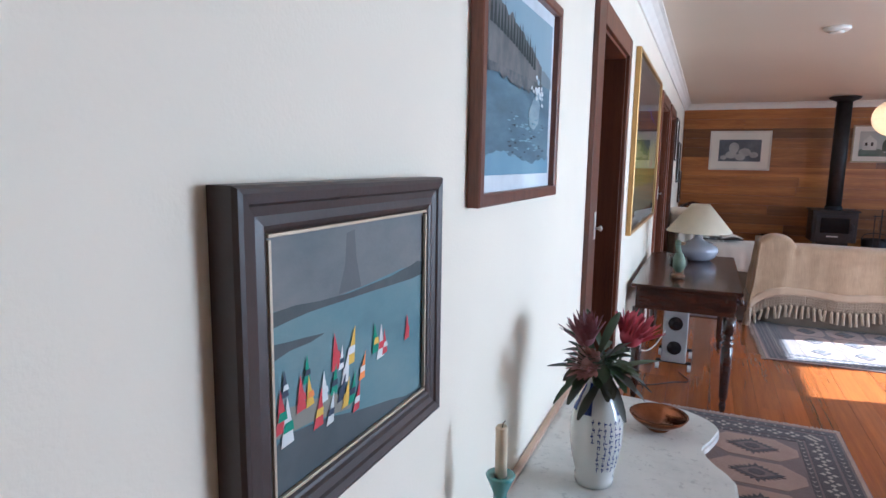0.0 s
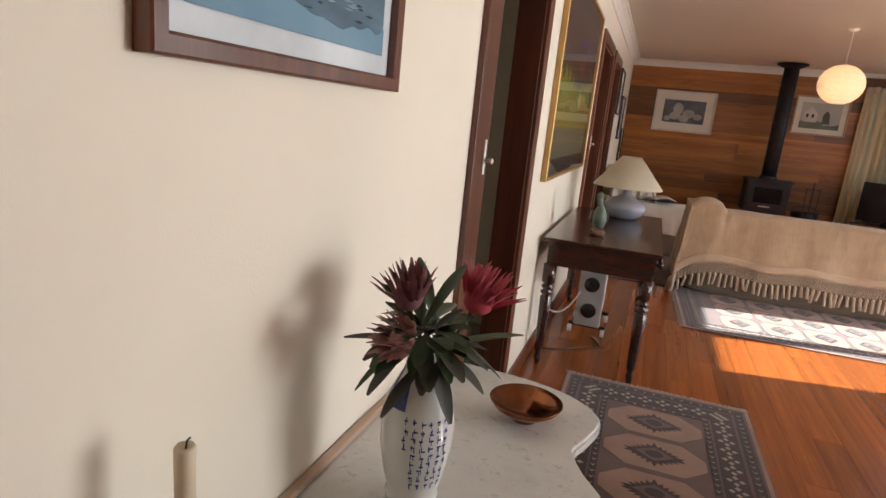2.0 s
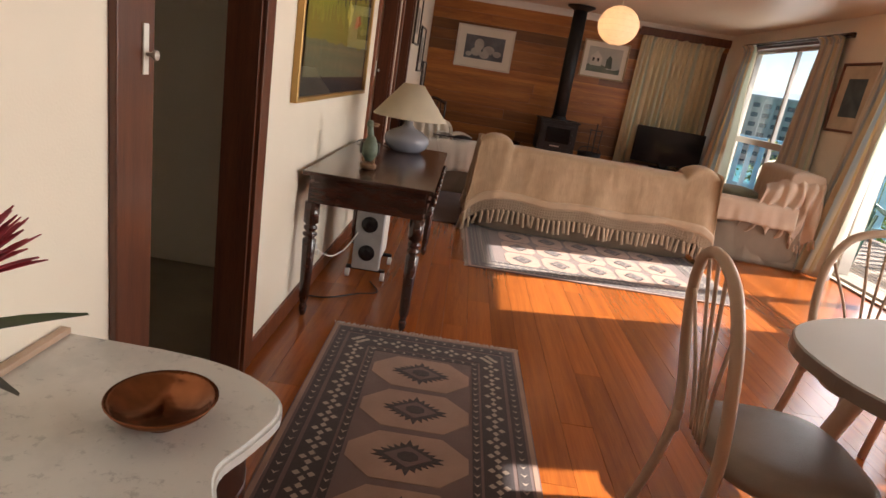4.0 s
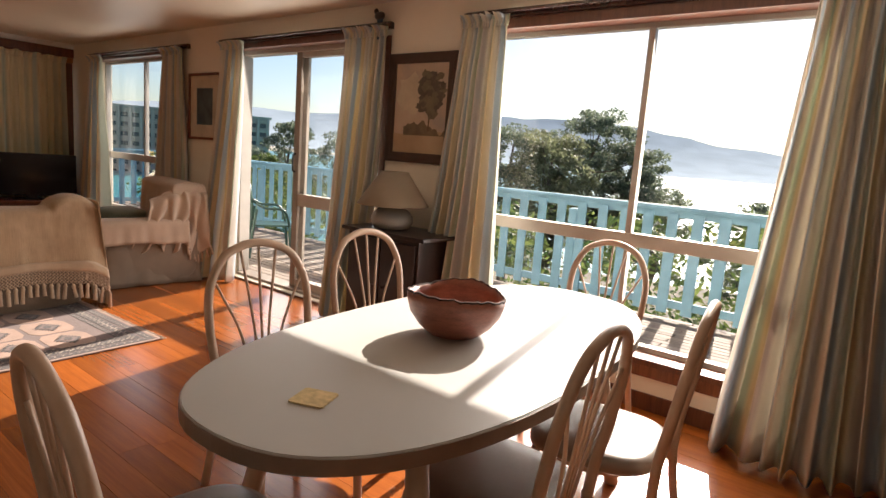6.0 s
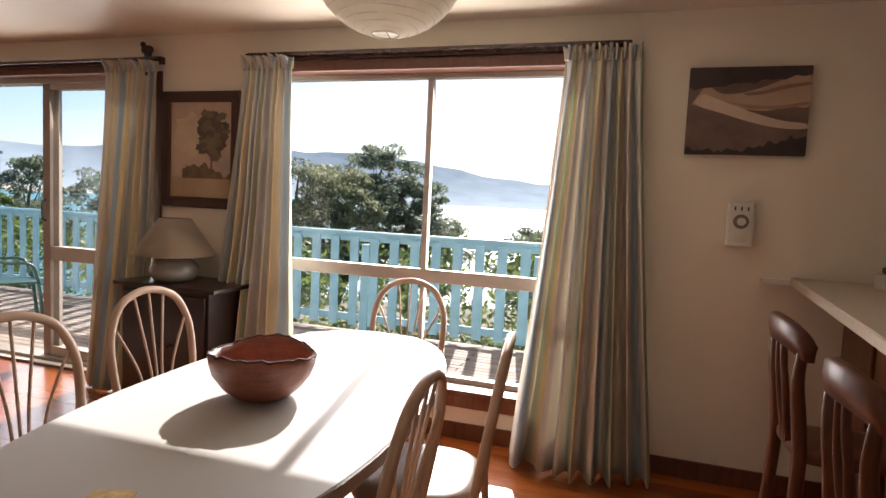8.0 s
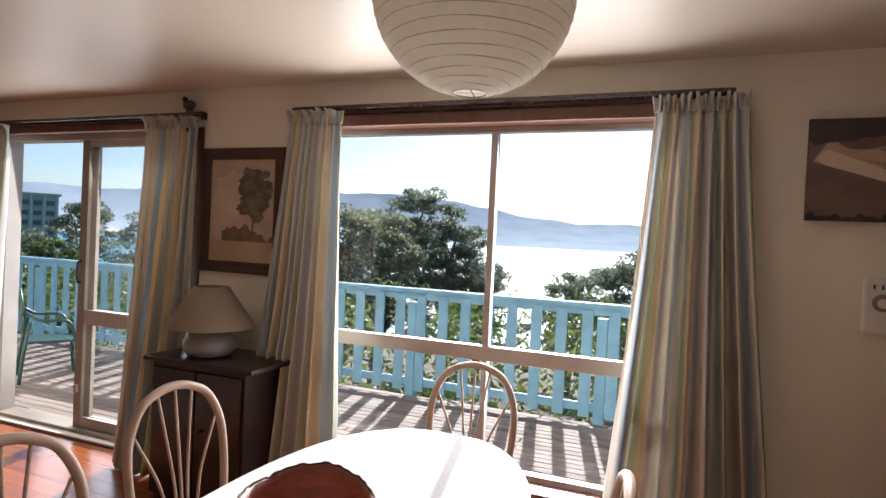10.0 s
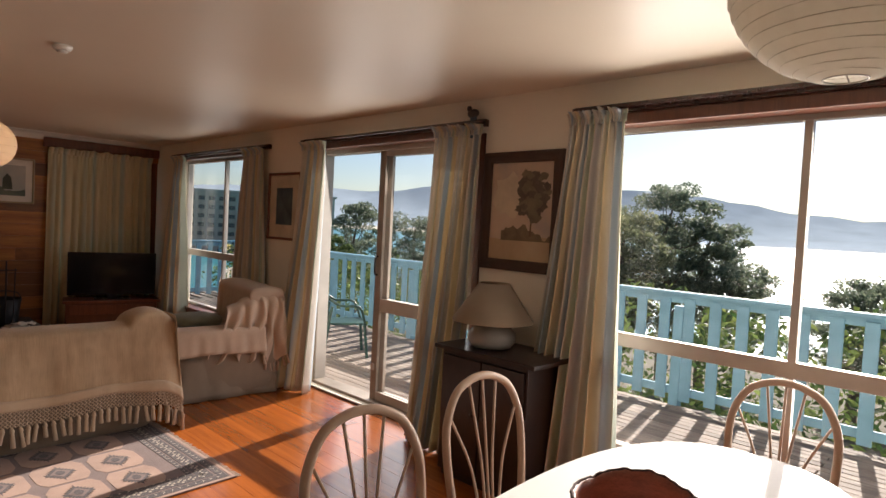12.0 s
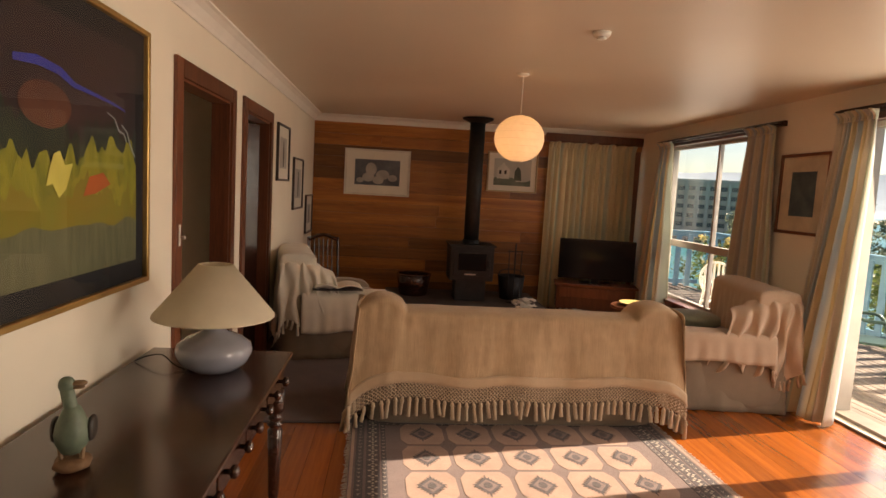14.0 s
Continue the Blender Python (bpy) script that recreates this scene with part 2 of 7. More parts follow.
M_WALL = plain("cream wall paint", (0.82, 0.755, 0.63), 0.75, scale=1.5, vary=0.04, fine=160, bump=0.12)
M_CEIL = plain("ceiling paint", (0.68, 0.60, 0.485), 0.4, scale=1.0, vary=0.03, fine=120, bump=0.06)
M_CORNICE = plain("white cornice paint", (0.82, 0.79, 0.73), 0.6, vary=0.05)
M_TRIM = timber("dark red stained trim", (0.075, 0.022, 0.012), (0.20, 0.068, 0.03), (14, 14, 1), 0.35, 0.2)
M_FLOOR = timber("polished red floorboards", (0.215, 0.052, 0.008), (0.39, 0.112, 0.016), (11, 0.8, 11), 0.26, 0.35, 0.30)
M_PINE = timber("varnished pine cladding", (0.155, 0.045, 0.008), (0.45, 0.178, 0.030), (0.7, 7, 7), 0.38, 0.15, 0.6)
M_DARKWOOD = timber("dark mahogany", (0.018, 0.0068, 0.005), (0.058, 0.019, 0.011), (3, 14, 14), 0.22, 0.45, 0.1)
# side cabinet's dark timber, its shade beside the window darkened into the colour
M_SHADEDWOOD = timber("dark timber with painted shade", (0.012, 0.007, 0.007), (0.034, 0.017, 0.014), (12, 12, 2), 0.32, 0.2, 0.1)
M_CHAIRWOOD = plain("beige painted bentwood", (0.50, 0.36, 0.26), 0.4, scale=9, vary=0.12)
M_VINYL = plain("taupe vinyl seat", (0.21, 0.165, 0.135), 0.33, scale=5, vary=0.15, fine=260, bump=0.25)
M_LAMINATE = plain("white laminate tabletop", (0.46, 0.45, 0.43), 0.45, scale=3, vary=0.03, fine=200, bump=0.02, spec=0.12)
M_EDGE = plain("brown table edging", (0.20, 0.15, 0.12), 0.45)
M_METAL = plain("aluminium frame", (0.46, 0.42, 0.37), 0.5, 0.25, vary=0.1)
M_ALUDARK = plain("weathered bronze frame", (0.30, 0.25, 0.20), 0.5, 0.3)
M_IRON = plain("black iron", (0.022, 0.022, 0.024), 0.55, 0.4, scale=12, vary=0.3)
M_BLACK = plain("black plastic", (0.012, 0.012, 0.014), 0.25, vary=0.05)
M_SCREEN = plain("dark screen", (0.006, 0.006, 0.008), 0.12, vary=0.02, bump=0.0)
M_GLASS = glass_pane()
M_CURTAIN = curtain_cloth()
# yellowed copy for the corner window, the backlight put into its colour
M_BACKLITCURTAIN = curtain_cloth("backlit striped curtain cotton", 0.6)
M_THROW = ribbed_cloth("oatmeal wool throw", (0.47, 0.345, 0.22))
M_FRINGE = cloth("pale wool fringe", (0.56, 0.44, 0.315), None, 260, vary=0.1)
M_HEM = cloth("plain oatmeal wool band", (0.51, 0.385, 0.265), None, 300, vary=0.1)
M_SOFA = cloth("taupe linen cover", (0.25, 0.20, 0.15), None, 300, vary=0.1)
M_WHITECLOTH = cloth("cream cotton throw", (0.74, 0.68, 0.58), None, 240, vary=0.08)
M_PINKCLOTH = cloth("pink beige throw", (0.51, 0.395, 0.30), None, 240, vary=0.08)
M_TANSHADE = cloth("tan lampshade linen", (0.33, 0.26, 0.185), None, 500, vary=0.08, glow=0.2)
M_SHADE = cloth("cream lampshade linen", (0.84, 0.78, 0.64), None, 500, vary=0.05, glow=0.5)
M_GREYCERAMIC = plain("grey glazed ceramic", (0.26, 0.27, 0.32), 0.22, vary=0.1, bump=0.02, coat=0.3)
M_DECK = timber("weathered deck boards", (0.16, 0.12, 0.095), (0.36, 0.30, 0.25), (9, 0.7, 9), 0.8, 0, 0.3)
M_RAIL = plain("pale blue painted timber", (0.22, 0.42, 0.56), 0.6, scale=4, vary=0.15)
M_WHITEPLASTIC = plain("white plastic", (0.74, 0.72, 0.66), 0.4, vary=0.05)
M_GREENPLASTIC = plain("dark green plastic", (0.03, 0.075, 0.06), 0.4)
M_PAPER = paper_glow("rice paper", 0)
M_MAT = plain("ivory mount board", (0.74, 0.70, 0.61), 0.85, vary=0.04)
M_GOLD = plain("dull gold leaf", (0.48, 0.30, 0.10), 0.4, 0.6, vary=0.2)
M_DARKFRAME = plain("black brown frame paint", (0.035, 0.025, 0.022), 0.4)
M_SOIL = plain("dry garden ground", (0.13, 0.11, 0.07), 0.95, scale=0.5, vary=0.4, fine=6, bump=0.5)
M_BARK = plain("grey bark", (0.16, 0.13, 0.10), 0.9, scale=5, vary=0.35, fine=20, bump=0.5)
M_LEAF = leafy("gum leaves", (0.095, 0.13, 0.090), (0.30, 0.34, 0.22))
M_OLIVE = leafy("olive gum leaves", (0.13, 0.15, 0.075), (0.36, 0.37, 0.20))
M_SHRUB = leafy("garden leaves", (0.04, 0.08, 0.025), (0.24, 0.29, 0.08))

# ---- structure ----
XR, YF, YB, ZC = 4.445, 10.87, -1.6, 2.46   # window wall, clad wall, rear wall, ceiling
XO = 4.65                                    # outer face of the window wall


def wall_with_openings(name, label, axis, a, b, lo, hi, z1, holes, material, bands=None):
    """A wall between a and b across its thickness, from lo to hi along it, with holes (from, to, sill, head)."""
    bm = bmesh.new()

    def slab(s, e, z0, ze):
        if e - s > 1e-4 and ze - z0 > 1e-4:
            box((a, s, z0), (b, e, ze), bm=bm) if axis == "y" else box((s, a, z0), (e, b, ze), bm=bm)
    at = lo
    for s, e, z0, ze in sorted(holes):
        slab(at, s, 0, z1)
        slab(s, e, 0, z0)
        slab(s, e, ze, z1)
        at = e
    slab(at, hi, 0, z1)
    bmesh.ops.remove_doubles(bm, verts=bm.verts, dist=1e-5)
    return tagged(part(name, bm, material), label, "wall", kind="structure")


W1, DOOR, W3 = (2.06, 4.06, 0.295, 2.20), (4.98, 7.02, 0.02, 2.22), (8.35, 10.16, 0.38, 2.24)
W4 = (3.22, 4.28, 0.75, 2.24)
D0, D1, D2 = (2.745, 3.505, 0, 2.03), (5.975, 6.895, 0, 2.045), (7.275, 8.105, 0, 2.045)
WW = -0.11                                   # far face of the hall wall
wall_with_openings("wall_east", "cream painted wall with two windows and a sliding door", "y", XR, XO, YB - 0.1, YF + 0.15, ZC, [W1, DOOR, W3], M_WALL)
wall_with_openings("wall_west", "cream painted hall wall with three doorways", "y", WW, 0.0, YB - 0.1, YF + 0.15, ZC, [D0, D1, D2], M_WALL)
wall_with_openings("wall_north", "plain wall behind the timber cladding", "x", YF + 0.02, YF + 0.15, 0, XR, ZC, [W4], M_TRIM)
wall_with_openings("wall_south", "cream painted rear wall", "x", YB - 0.1, YB, 0, XR, ZC, [], M_WALL)
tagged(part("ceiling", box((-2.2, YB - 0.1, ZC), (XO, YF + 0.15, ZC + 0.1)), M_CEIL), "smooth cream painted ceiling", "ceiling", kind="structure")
# small rooms behind the doorways
M_TILE = plain("pale vinyl tiles", (0.34, 0.29, 0.22), 0.5, scale=3)
tagged(part("floor_back", box((-2.2, YB - 0.1, -0.06), (-0.0, YF + 0.15, -0.008)), M_TILE), "pale vinyl floor of the back rooms", "floor", kind="structure")
tagged(part("wall_back", box((-2.3, YB - 0.1, 0), (-2.2, YF + 0.15, ZC)), M_WALL), "cream wall of the back rooms", "wall", kind="structure")
for i, (y, x0) in enumerate(((4.6, -2.2), (7.14, -2.2), (9.4, -2.2), (1.2, -2.2))):
    tagged(part(f"wall_partition_{i + 1}", box((x0, y, 0), (WW - 0.002, y + 0.09, ZC)), M_WALL), "cream partition wall between back rooms", "wall", kind="structure")
floor = tagged(part("floor", box((0, YB, -0.06), (XR, YF + 0.02, -0.014)), M_TRIM), "polished red-brown timber board floor", "floor", kind="structure")


def cornice(name, lo, hi, face, axis, sign):
    """A coved moulding along a wall."""
    prof = [(0, 0), (0.0, -0.095), (0.012, -0.095), (0.02, -0.075), (0.045, -0.035), (0.075, -0.016), (0.095, -0.012), (0.095, 0)]
    bm = bmesh.new()
    rows = []
    for s in (lo, hi):
        rows.append([bm.verts.new((face + sign * d, s, ZC + z) if axis == "y" else (s, face + sign * d, ZC + z)) for d, z in prof])
    for i in range(len(prof) - 1):
        bm.faces.new((rows[0][i], rows[1][i], rows[1][i + 1], rows[0][i + 1]))
    bmesh.ops.recalc_face_normals(bm, faces=bm.faces)
    return tagged(part(name, bm, M_CORNICE), "white coved ceiling moulding", "cornice", kind="structure")


cornice("trim_cornice_1", YB, YF, 0.0, "y", 1)
cornice("trim_cornice_3", 0, XR, YF, "x", -1)
for i, (s, e) in enumerate(((YB, D0[0] - 0.145), (D0[1] + 0.085, D1[0] - 0.085), (D1[1] + 0.085, D2[0] - 0.085), (D2[1] + 0.085, YF))):
    tagged(part(f"baseboard_{i + 1}", box((0.0, s, 0), (0.016, e, 0.095), 0.004), M_TRIM), "dark stained timber skirting", "skirting board", kind="structure")
for i, (s, e) in enumerate(((YB, DOOR[0] - 0.06), (DOOR[1] + 0.06, YF))):
    tagged(part(f"baseboard_{i + 5}", box((XR - 0.016, s, 0), (XR, e, 0.10), 0.004), M_TRIM), "dark stained timber skirting", "skirting board", kind="structure")


def doorway(name, hole, latch, near=0.085):
    """A lined opening; near is the width of the architrave that one meets first."""
    s, e, _, h = hole
    d = thing(name, "dark red-brown timber door frame, doorway open", "door frame", kind="structure")
    w = 0.085
    part("jamb", box((WW - 0.005, s - 0.001, 0), (0.004, s + 0.02, h), 0.002), M_TRIM, d)
    part("jamb", box((WW - 0.005, e - 0.02, 0), (0.004, e + 0.001, h), 0.002), M_TRIM, d)
    part("head", box((WW - 0.005, s + 0.02, h - 0.02), (0.004, e - 0.02, h + 0.001), 0.002), M_TRIM, d)
    part("architrave", box((0.0, s - near, 0), (0.02, s + 0.006, h + w), 0.004), M_TRIM, d)
    part("architrave", box((0.0, e - 0.006, 0), (0.02, e + w, h + w), 0.004), M_TRIM, d)
    part("architrave", box((0.0, s + 0.006, h - 0.006), (0.02, e - 0.006, h + w), 0.004), M_TRIM, d)
    if latch:
        plate = part("latch_plate", box((0.02, s - 0.05, 1.19), (0.025, s - 0.028, 1.30), 0.002), M_WHITEPLASTIC, d, "small white latch plate")
        part("knob", lathe([(0.004, 0), (0.006, 0.012), (0.011, 0.018), (0.011, 0.024), (0.0, 0.03)], 12), M_METAL, plate).matrix_basis = pose(0.025, s - 0.038, 1.235, 0, 90, 0)
    return d


doorway("door_1", D0, True, 0.145)
doorway("door_2", D1, True)
doorway("door_3", D2, False)


def leaf_door(hinge_y, angle, length, label):
    d = thing("door_leaf", label, "door", pose(-0.085, hinge_y, 0.01, 0, 0, angle))
    part("panel", box((-length, -0.018, 0), (0, 0.018, 2.0), 0.003), M_DARKWOOD, d)
    part("handle", lathe([(0.02, 0), (0.02, 0.006), (0.008, 0.01), (0.008, 0.03), (0.024, 0.036), (0.026, 0.05), (0.0, 0.058)], 14), M_METAL, d).matrix_basis = pose(-length + 0.06, -0.018, 1.0, 90, 0, 0)


leaf_door(D2[1] - 0.04, 62, 0.84, "dark stained timber door standing ajar")


# ---- windows ----
def bar(lo, hi, parent, name="frame_bar", material=None, label=""):
    return part(name, box(lo, hi, 0.004), material or M_METAL, parent, label)


def pane(lo, hi, parent):
    x, (_, y0, z0), (_, y1, z1) = (lo[0] + hi[0]) / 2, lo, hi
    bm = bmesh.new()
    bm.faces.new([bm.verts.new(p) for p in ((x, y0, z0), (x, y0, z1), (x, y1, z1), (x, y1, z0))])
    ob = part("pane", bm, M_GLASS, parent, "clear glass pane")
    ob.visible_shadow = False
    return ob


def window(name, hole, mull, rail, label):
    s, e, z0, z1 = hole
    x0, x1 = 4.565, 4.625
    w = thing(name, label, "window", kind="structure")
    f = 0.035
    bar((x0, s, z0), (x1, s + f, z1), w)
    bar((x0, e - f, z0), (x1, e, z1), w)
    bar((x0, s + f, z0), (x1, e - f, z0 + f), w)
    bar((x0, s + f, z1 - f), (x1, e - f, z1), w)
    bar((x0 + 0.006, mull - 0.018, rail + 0.04), (x1 - 0.006, mull + 0.02, z1 - f), w, "mullion")
    bar((x0 + 0.004, s + f, rail - 0.04), (x1 - 0.004, e - f, rail + 0.04), w, "transom")
    bar((x0 + 0.006, mull - 0.014, z0 + f), (x1 - 0.006, mull + 0.014, rail - 0.04), w, "mullion")
    for a, b in ((s + f, mull - 0.018), (mull + 0.02, e - f)):
        pane((4.592, a, rail + 0.04), (4.596, b, z1 - f), w)
    for a, b in ((s + f, mull - 0.014), (mull + 0.014, e - f)):
        pane((4.592, a, z0 + f), (4.596, b, rail - 0.04), w)
    part("window_sill", box((XR - 0.03, s + 0.001, z0 - 0.03), (x0, e - 0.001, z0 + 0.006), 0.005), M_TRIM, w, "dark stained timber sill")
    part("apron", box((XR - 0.018, s - 0.04, z0 - 0.10), (XR, e + 0.04, z0 - 0.03), 0.004), M_TRIM, w)
    part("reveal", box((XR - 0.012, s + 0.001, z1 - 0.006), (x0, e - 0.001, z1 + 0.06), 0.003), M_TRIM, w, "dark stained head board")
    for y0, y1 in ((s - 0.06, s), (e, e + 0.06)):
        part("reveal", box((XR - 0.012, y0, z0 - 0.03), (XR + 0.002, y1, z1), 0.003), M_TRIM, w)
    return w


window("window_1", W1, 2.998, 0.95, "large aluminium framed window above a low sill")
window("window_2", W3, 9.09, 1.06, "aluminium framed window beside the television corner")
w4 = thing("window_3", "aluminium framed corner window behind a drawn curtain", "window", kind="structure")
for lo, hi in (((3.22, 0.75), (3.255, 2.24)), ((4.245, 0.75), (4.28, 2.24)), ((3.255, 0.75), (4.245, 0.785)), ((3.255, 2.205), (4.245, 2.24)), ((3.73, 0.785), (3.765, 2.205))):
    bar((lo[0], YF + 0.06, lo[1]), (hi[0], YF + 0.11, hi[1]), w4)
for x0, x1 in ((3.255, 3.73), (3.765, 4.245)):
    bm = bmesh.new()
    bm.faces.new([bm.verts.new(p) for p in ((x0, YF + 0.085, 0.785), (x1, YF + 0.085, 0.785), (x1, YF + 0.085, 2.205), (x0, YF + 0.085, 2.205))])
    part("pane", bm, M_GLASS, w4, "clear glass pane").visible_shadow = False
sd = thing("door_4", "aluminium sliding glass door standing half open", "sliding door", kind="structure")
s, e, z0, z1 = DOOR
bar((4.53, s, z0), (4.645, s + 0.04, z1), sd)
bar((4.53, e - 0.04, z0), (4.645, e, z1), sd)
bar((4.53, s + 0.04, z1 - 0.045), (4.645, e - 0.04, z1), sd)
bar((4.50, s + 0.04, z0 - 0.02), (4.66, e - 0.04, z0 + 0.025), sd, "track", M_ALUDARK, "worn bronze floor track")
for x, (a, b) in ((4.61, (s + 0.04, 6.14)), (4.57, (s + 0.02, 6.185))):
    leafp = part("door_panel", box((x - 0.014, b - 0.075, z0 + 0.025), (x + 0.014, b, z1 - 0.045), 0.003), M_ALUDARK, sd)
    for lo, hi in (((x - 0.013, a, z0 + 0.025), (x + 0.013, a + 0.05, z1 - 0.045)), ((x - 0.013, a + 0.05, z0 + 0.025), (x + 0.013, b - 0.075, z0 + 0.10)),
                   ((x - 0.013, a + 0.05, z1 - 0.09), (x + 0.013, b - 0.075, z1 - 0.045)), ((x - 0.013, a + 0.05, 0.81), (x + 0.013, b - 0.075, 0.92))):
        part("stile", box(lo, hi, 0.003), M_METAL, leafp)
    pane((x - 0.002, a + 0.05, z0 + 0.10), (x + 0.002, b - 0.075, 0.81), leafp)
    pane((x - 0.002, a + 0.05, 0.92), (x + 0.002, b - 0.075, z1 - 0.09), leafp)
part("handle", tube(smooth_line([(4.55, 6.15, 1.12), (4.525, 6.15, 1.13), (4.52, 6.15, 1.2), (4.525, 6.15, 1.27), (4.55, 6.15, 1.28)], 4), 0.008), M_BLACK, sd, "black pull handle")
part("latch", box((4.535, 6.135, 0.30), (4.556, 6.165, 0.36), 0.004), M_METAL, sd)
part("reveal", box((XR - 0.012, s + 0.001, z1 - 0.006), (4.53, e - 0.001, z1 + 0.06), 0.003), M_TRIM, sd)
for y0, y1 in ((s - 0.06, s), (e, e + 0.06)):
    part("reveal", box((XR - 0.012, y0, 0), (XR + 0.002, y1, z1), 0.003), M_TRIM, sd)
part("sill_step", box((XR - 0.01, s, -0.012), (4.50, e, 0.012), 0.004), M_TRIM, sd, "dark worn timber sill")
part("sill_step", box((4.66, s, -0.06), (4.80, e, -0.01), 0.006), M_DECK, sd, "grey weathered outside sill")


def curtain(label, top, bottom, pleats, x=4.375, z0=0.02, z1=2.245, seed=0.0, axis="y", depth=0.07, hang=0.0, fabric=None, out=0.0):
    """A pleated curtain that hangs from top (from, to) and spreads to bottom (from, to)."""
    c = thing("curtain", label, "curtain")
    rng = random.Random(seed)
    ph = [rng.uniform(-0.9, 0.9) for _ in range(pleats + 3)]

    def at(u, v):
        s0, s1 = top[0] + (top[1] - top[0]) * u, bottom[0] + (bottom[1] - bottom[0]) * u
        k = 1 - v
        flow = k ** 1.15
        s = s1 * flow + s0 * (1 - flow)
        w = max(0.0, min(pleats, pleats * (u + 0.045 * noise.noise(Vector((u * 4.5, seed, 0.5))) * math.sin(math.pi * u))))
        i = int(w)
        p = ph[i] * (1 - (w - i)) + ph[i + 1] * (w - i)
        a = math.sin(2 * math.pi * w + p * (0.4 + k * 2.2))
        a = math.copysign(abs(a) ** 0.75, a)
        d = depth * (0.45 + 0.75 * k) * (0.75 + 0.35 * p) * a + 0.015 * noise.noise(Vector((u * 6, v * 3, seed)))
        if v > 0.86:
            q = (v - 0.86) / 0.14
            d = d * (1 - 0.45 * q) + 0.010 * q * math.sin(2 * math.pi * w * 2 + p)
        z = z0 + (z1 - z0) * v + 0.012 * noise.noise(Vector((u * 9, 3.3, seed))) * k
        s += 0.012 * math.cos(2 * math.pi * w) * k + hang * k * k * 0.02
        flare = x + d - out * k ** 1.4 * (0.55 + 0.45 * math.sin(math.pi * min(1.0, u * 1.1)))
        return (flare, s, z) if axis == "y" else (s, flare, z)
    part("drape", grid(pleats * 14, 30, at), fabric or M_CURTAIN, c, "", True, 0.004)
    (sa, sb) = top

    def head(u, v):
        w = u * pleats * 1.6 + 0.9 * noise.noise(Vector((u * 7, seed, 2)))
        q = (v - 0.25) ** 2 * 1.8
        d = (0.012 + 0.026 * q) * math.sin(2 * math.pi * w) + 0.012 * noise.noise(Vector((u * 11, seed, 1))) - 0.02 * q
        p = sa + (sb - sa) * u + 0.010 * math.cos(2 * math.pi * w) * (0.5 + v)
        z = z1 - 0.045 + 0.07 * v + 0.022 * v * noise.noise(Vector((u * 16, seed, 7)))
        return (x + d - 0.012, p, z) if axis == "y" else (p, x + d - 0.012, z)
    part("heading", grid(pleats * 18, 6, head), fabric or M_CURTAIN, c, "gathered heading tape", True, 0.004)
    return c


STRIPES = "striped cream, blue, green and straw cotton curtain, drawn aside"
curtain(STRIPES, (4.205, 3.85), (4.40, 3.74), 9, seed=1, out=0.12)
curtain(STRIPES, (2.165, 1.775), (2.33, 1.57), 8, seed=2, depth=0.075, out=0.22)
curtain(STRIPES, (7.11, 6.74), (7.20, 6.70), 8, seed=3, out=0.2)
curtain(STRIPES, (5.345, 4.90), (5.36, 4.92), 9, seed=4, out=0.18)
curtain(STRIPES, (10.12, 9.80), (10.56, 9.70), 8, seed=5)
curtain(STRIPES, (8.26, 7.84), (8.46, 7.66), 8, seed=6)
curtain("striped yellow, blue and cream curtain, drawn shut, with backlight painted in", (3.13, 4.33), (3.10, 4.34), 15, x=10.80, seed=7, axis="x", depth=0.045, z1=2.25, fabric=M_BACKLITCURTAIN)


def rail_rod(a, b, z=2.292):
    r = thing("curtain_rail", "dark stained timber curtain rail on the wall", "curtain rail")
    part("board", box((XR - 0.045, a, z - 0.03), (XR - 0.001, b, z + 0.02), 0.006), M_DARKWOOD, r)
    part("track", box((XR - 0.085, a + 0.01, z - 0.012), (XR - 0.045, b - 0.01, z + 0.006), 0.004), M_DARKWOOD, r)
    return r


rail_rod(1.83, 4.20)
rail_rod(4.90, 7.15)
rail_rod(7.80, 10.20)
pel = thing("pelmet", "dark brown timber pelmet over the corner window", "pelmet")
part("board", box((3.09, YF - 0.06, 2.285), (XR - 0.005, YF - 0.004, 2.40), 0.005), M_TRIM, pel)
bird = thing("bird_ornament", "small dark blue bird ornament on the curtain rail", "ornament", pose(4.375, 4.99, 2.32))
part("body", soft_box((-0.02, -0.05, 0), (0.02, 0.05, 0.06), 2.2, 6), M_DARKFRAME, bird, smooth=True)
part("tail", box((-0.008, -0.03, -0.14), (0.008, 0.02, 0.012), 0.004), plain("dark blue feathers", (0.03, 0.07, 0.11), 0.6), bird)
part("head", soft_box((-0.016, 0.02, 0.045), (0.016, 0.055, 0.085), 2.2, 4), M_DARKFRAME, bird, smooth=True)


# ---- large furniture ----
def oval(a, b, power=2.45, n=72):
    """An oval with flattened sides, of half length a and half width b."""
    out = []
    for i in range(n):
        t = 2 * math.pi * i / n
        c, q = math.cos(t), math.sin(t)
        out.append((a * math.copysign(abs(c) ** (2 / power), c), b * math.copysign(abs(q) ** (2 / power), q)))
    return out


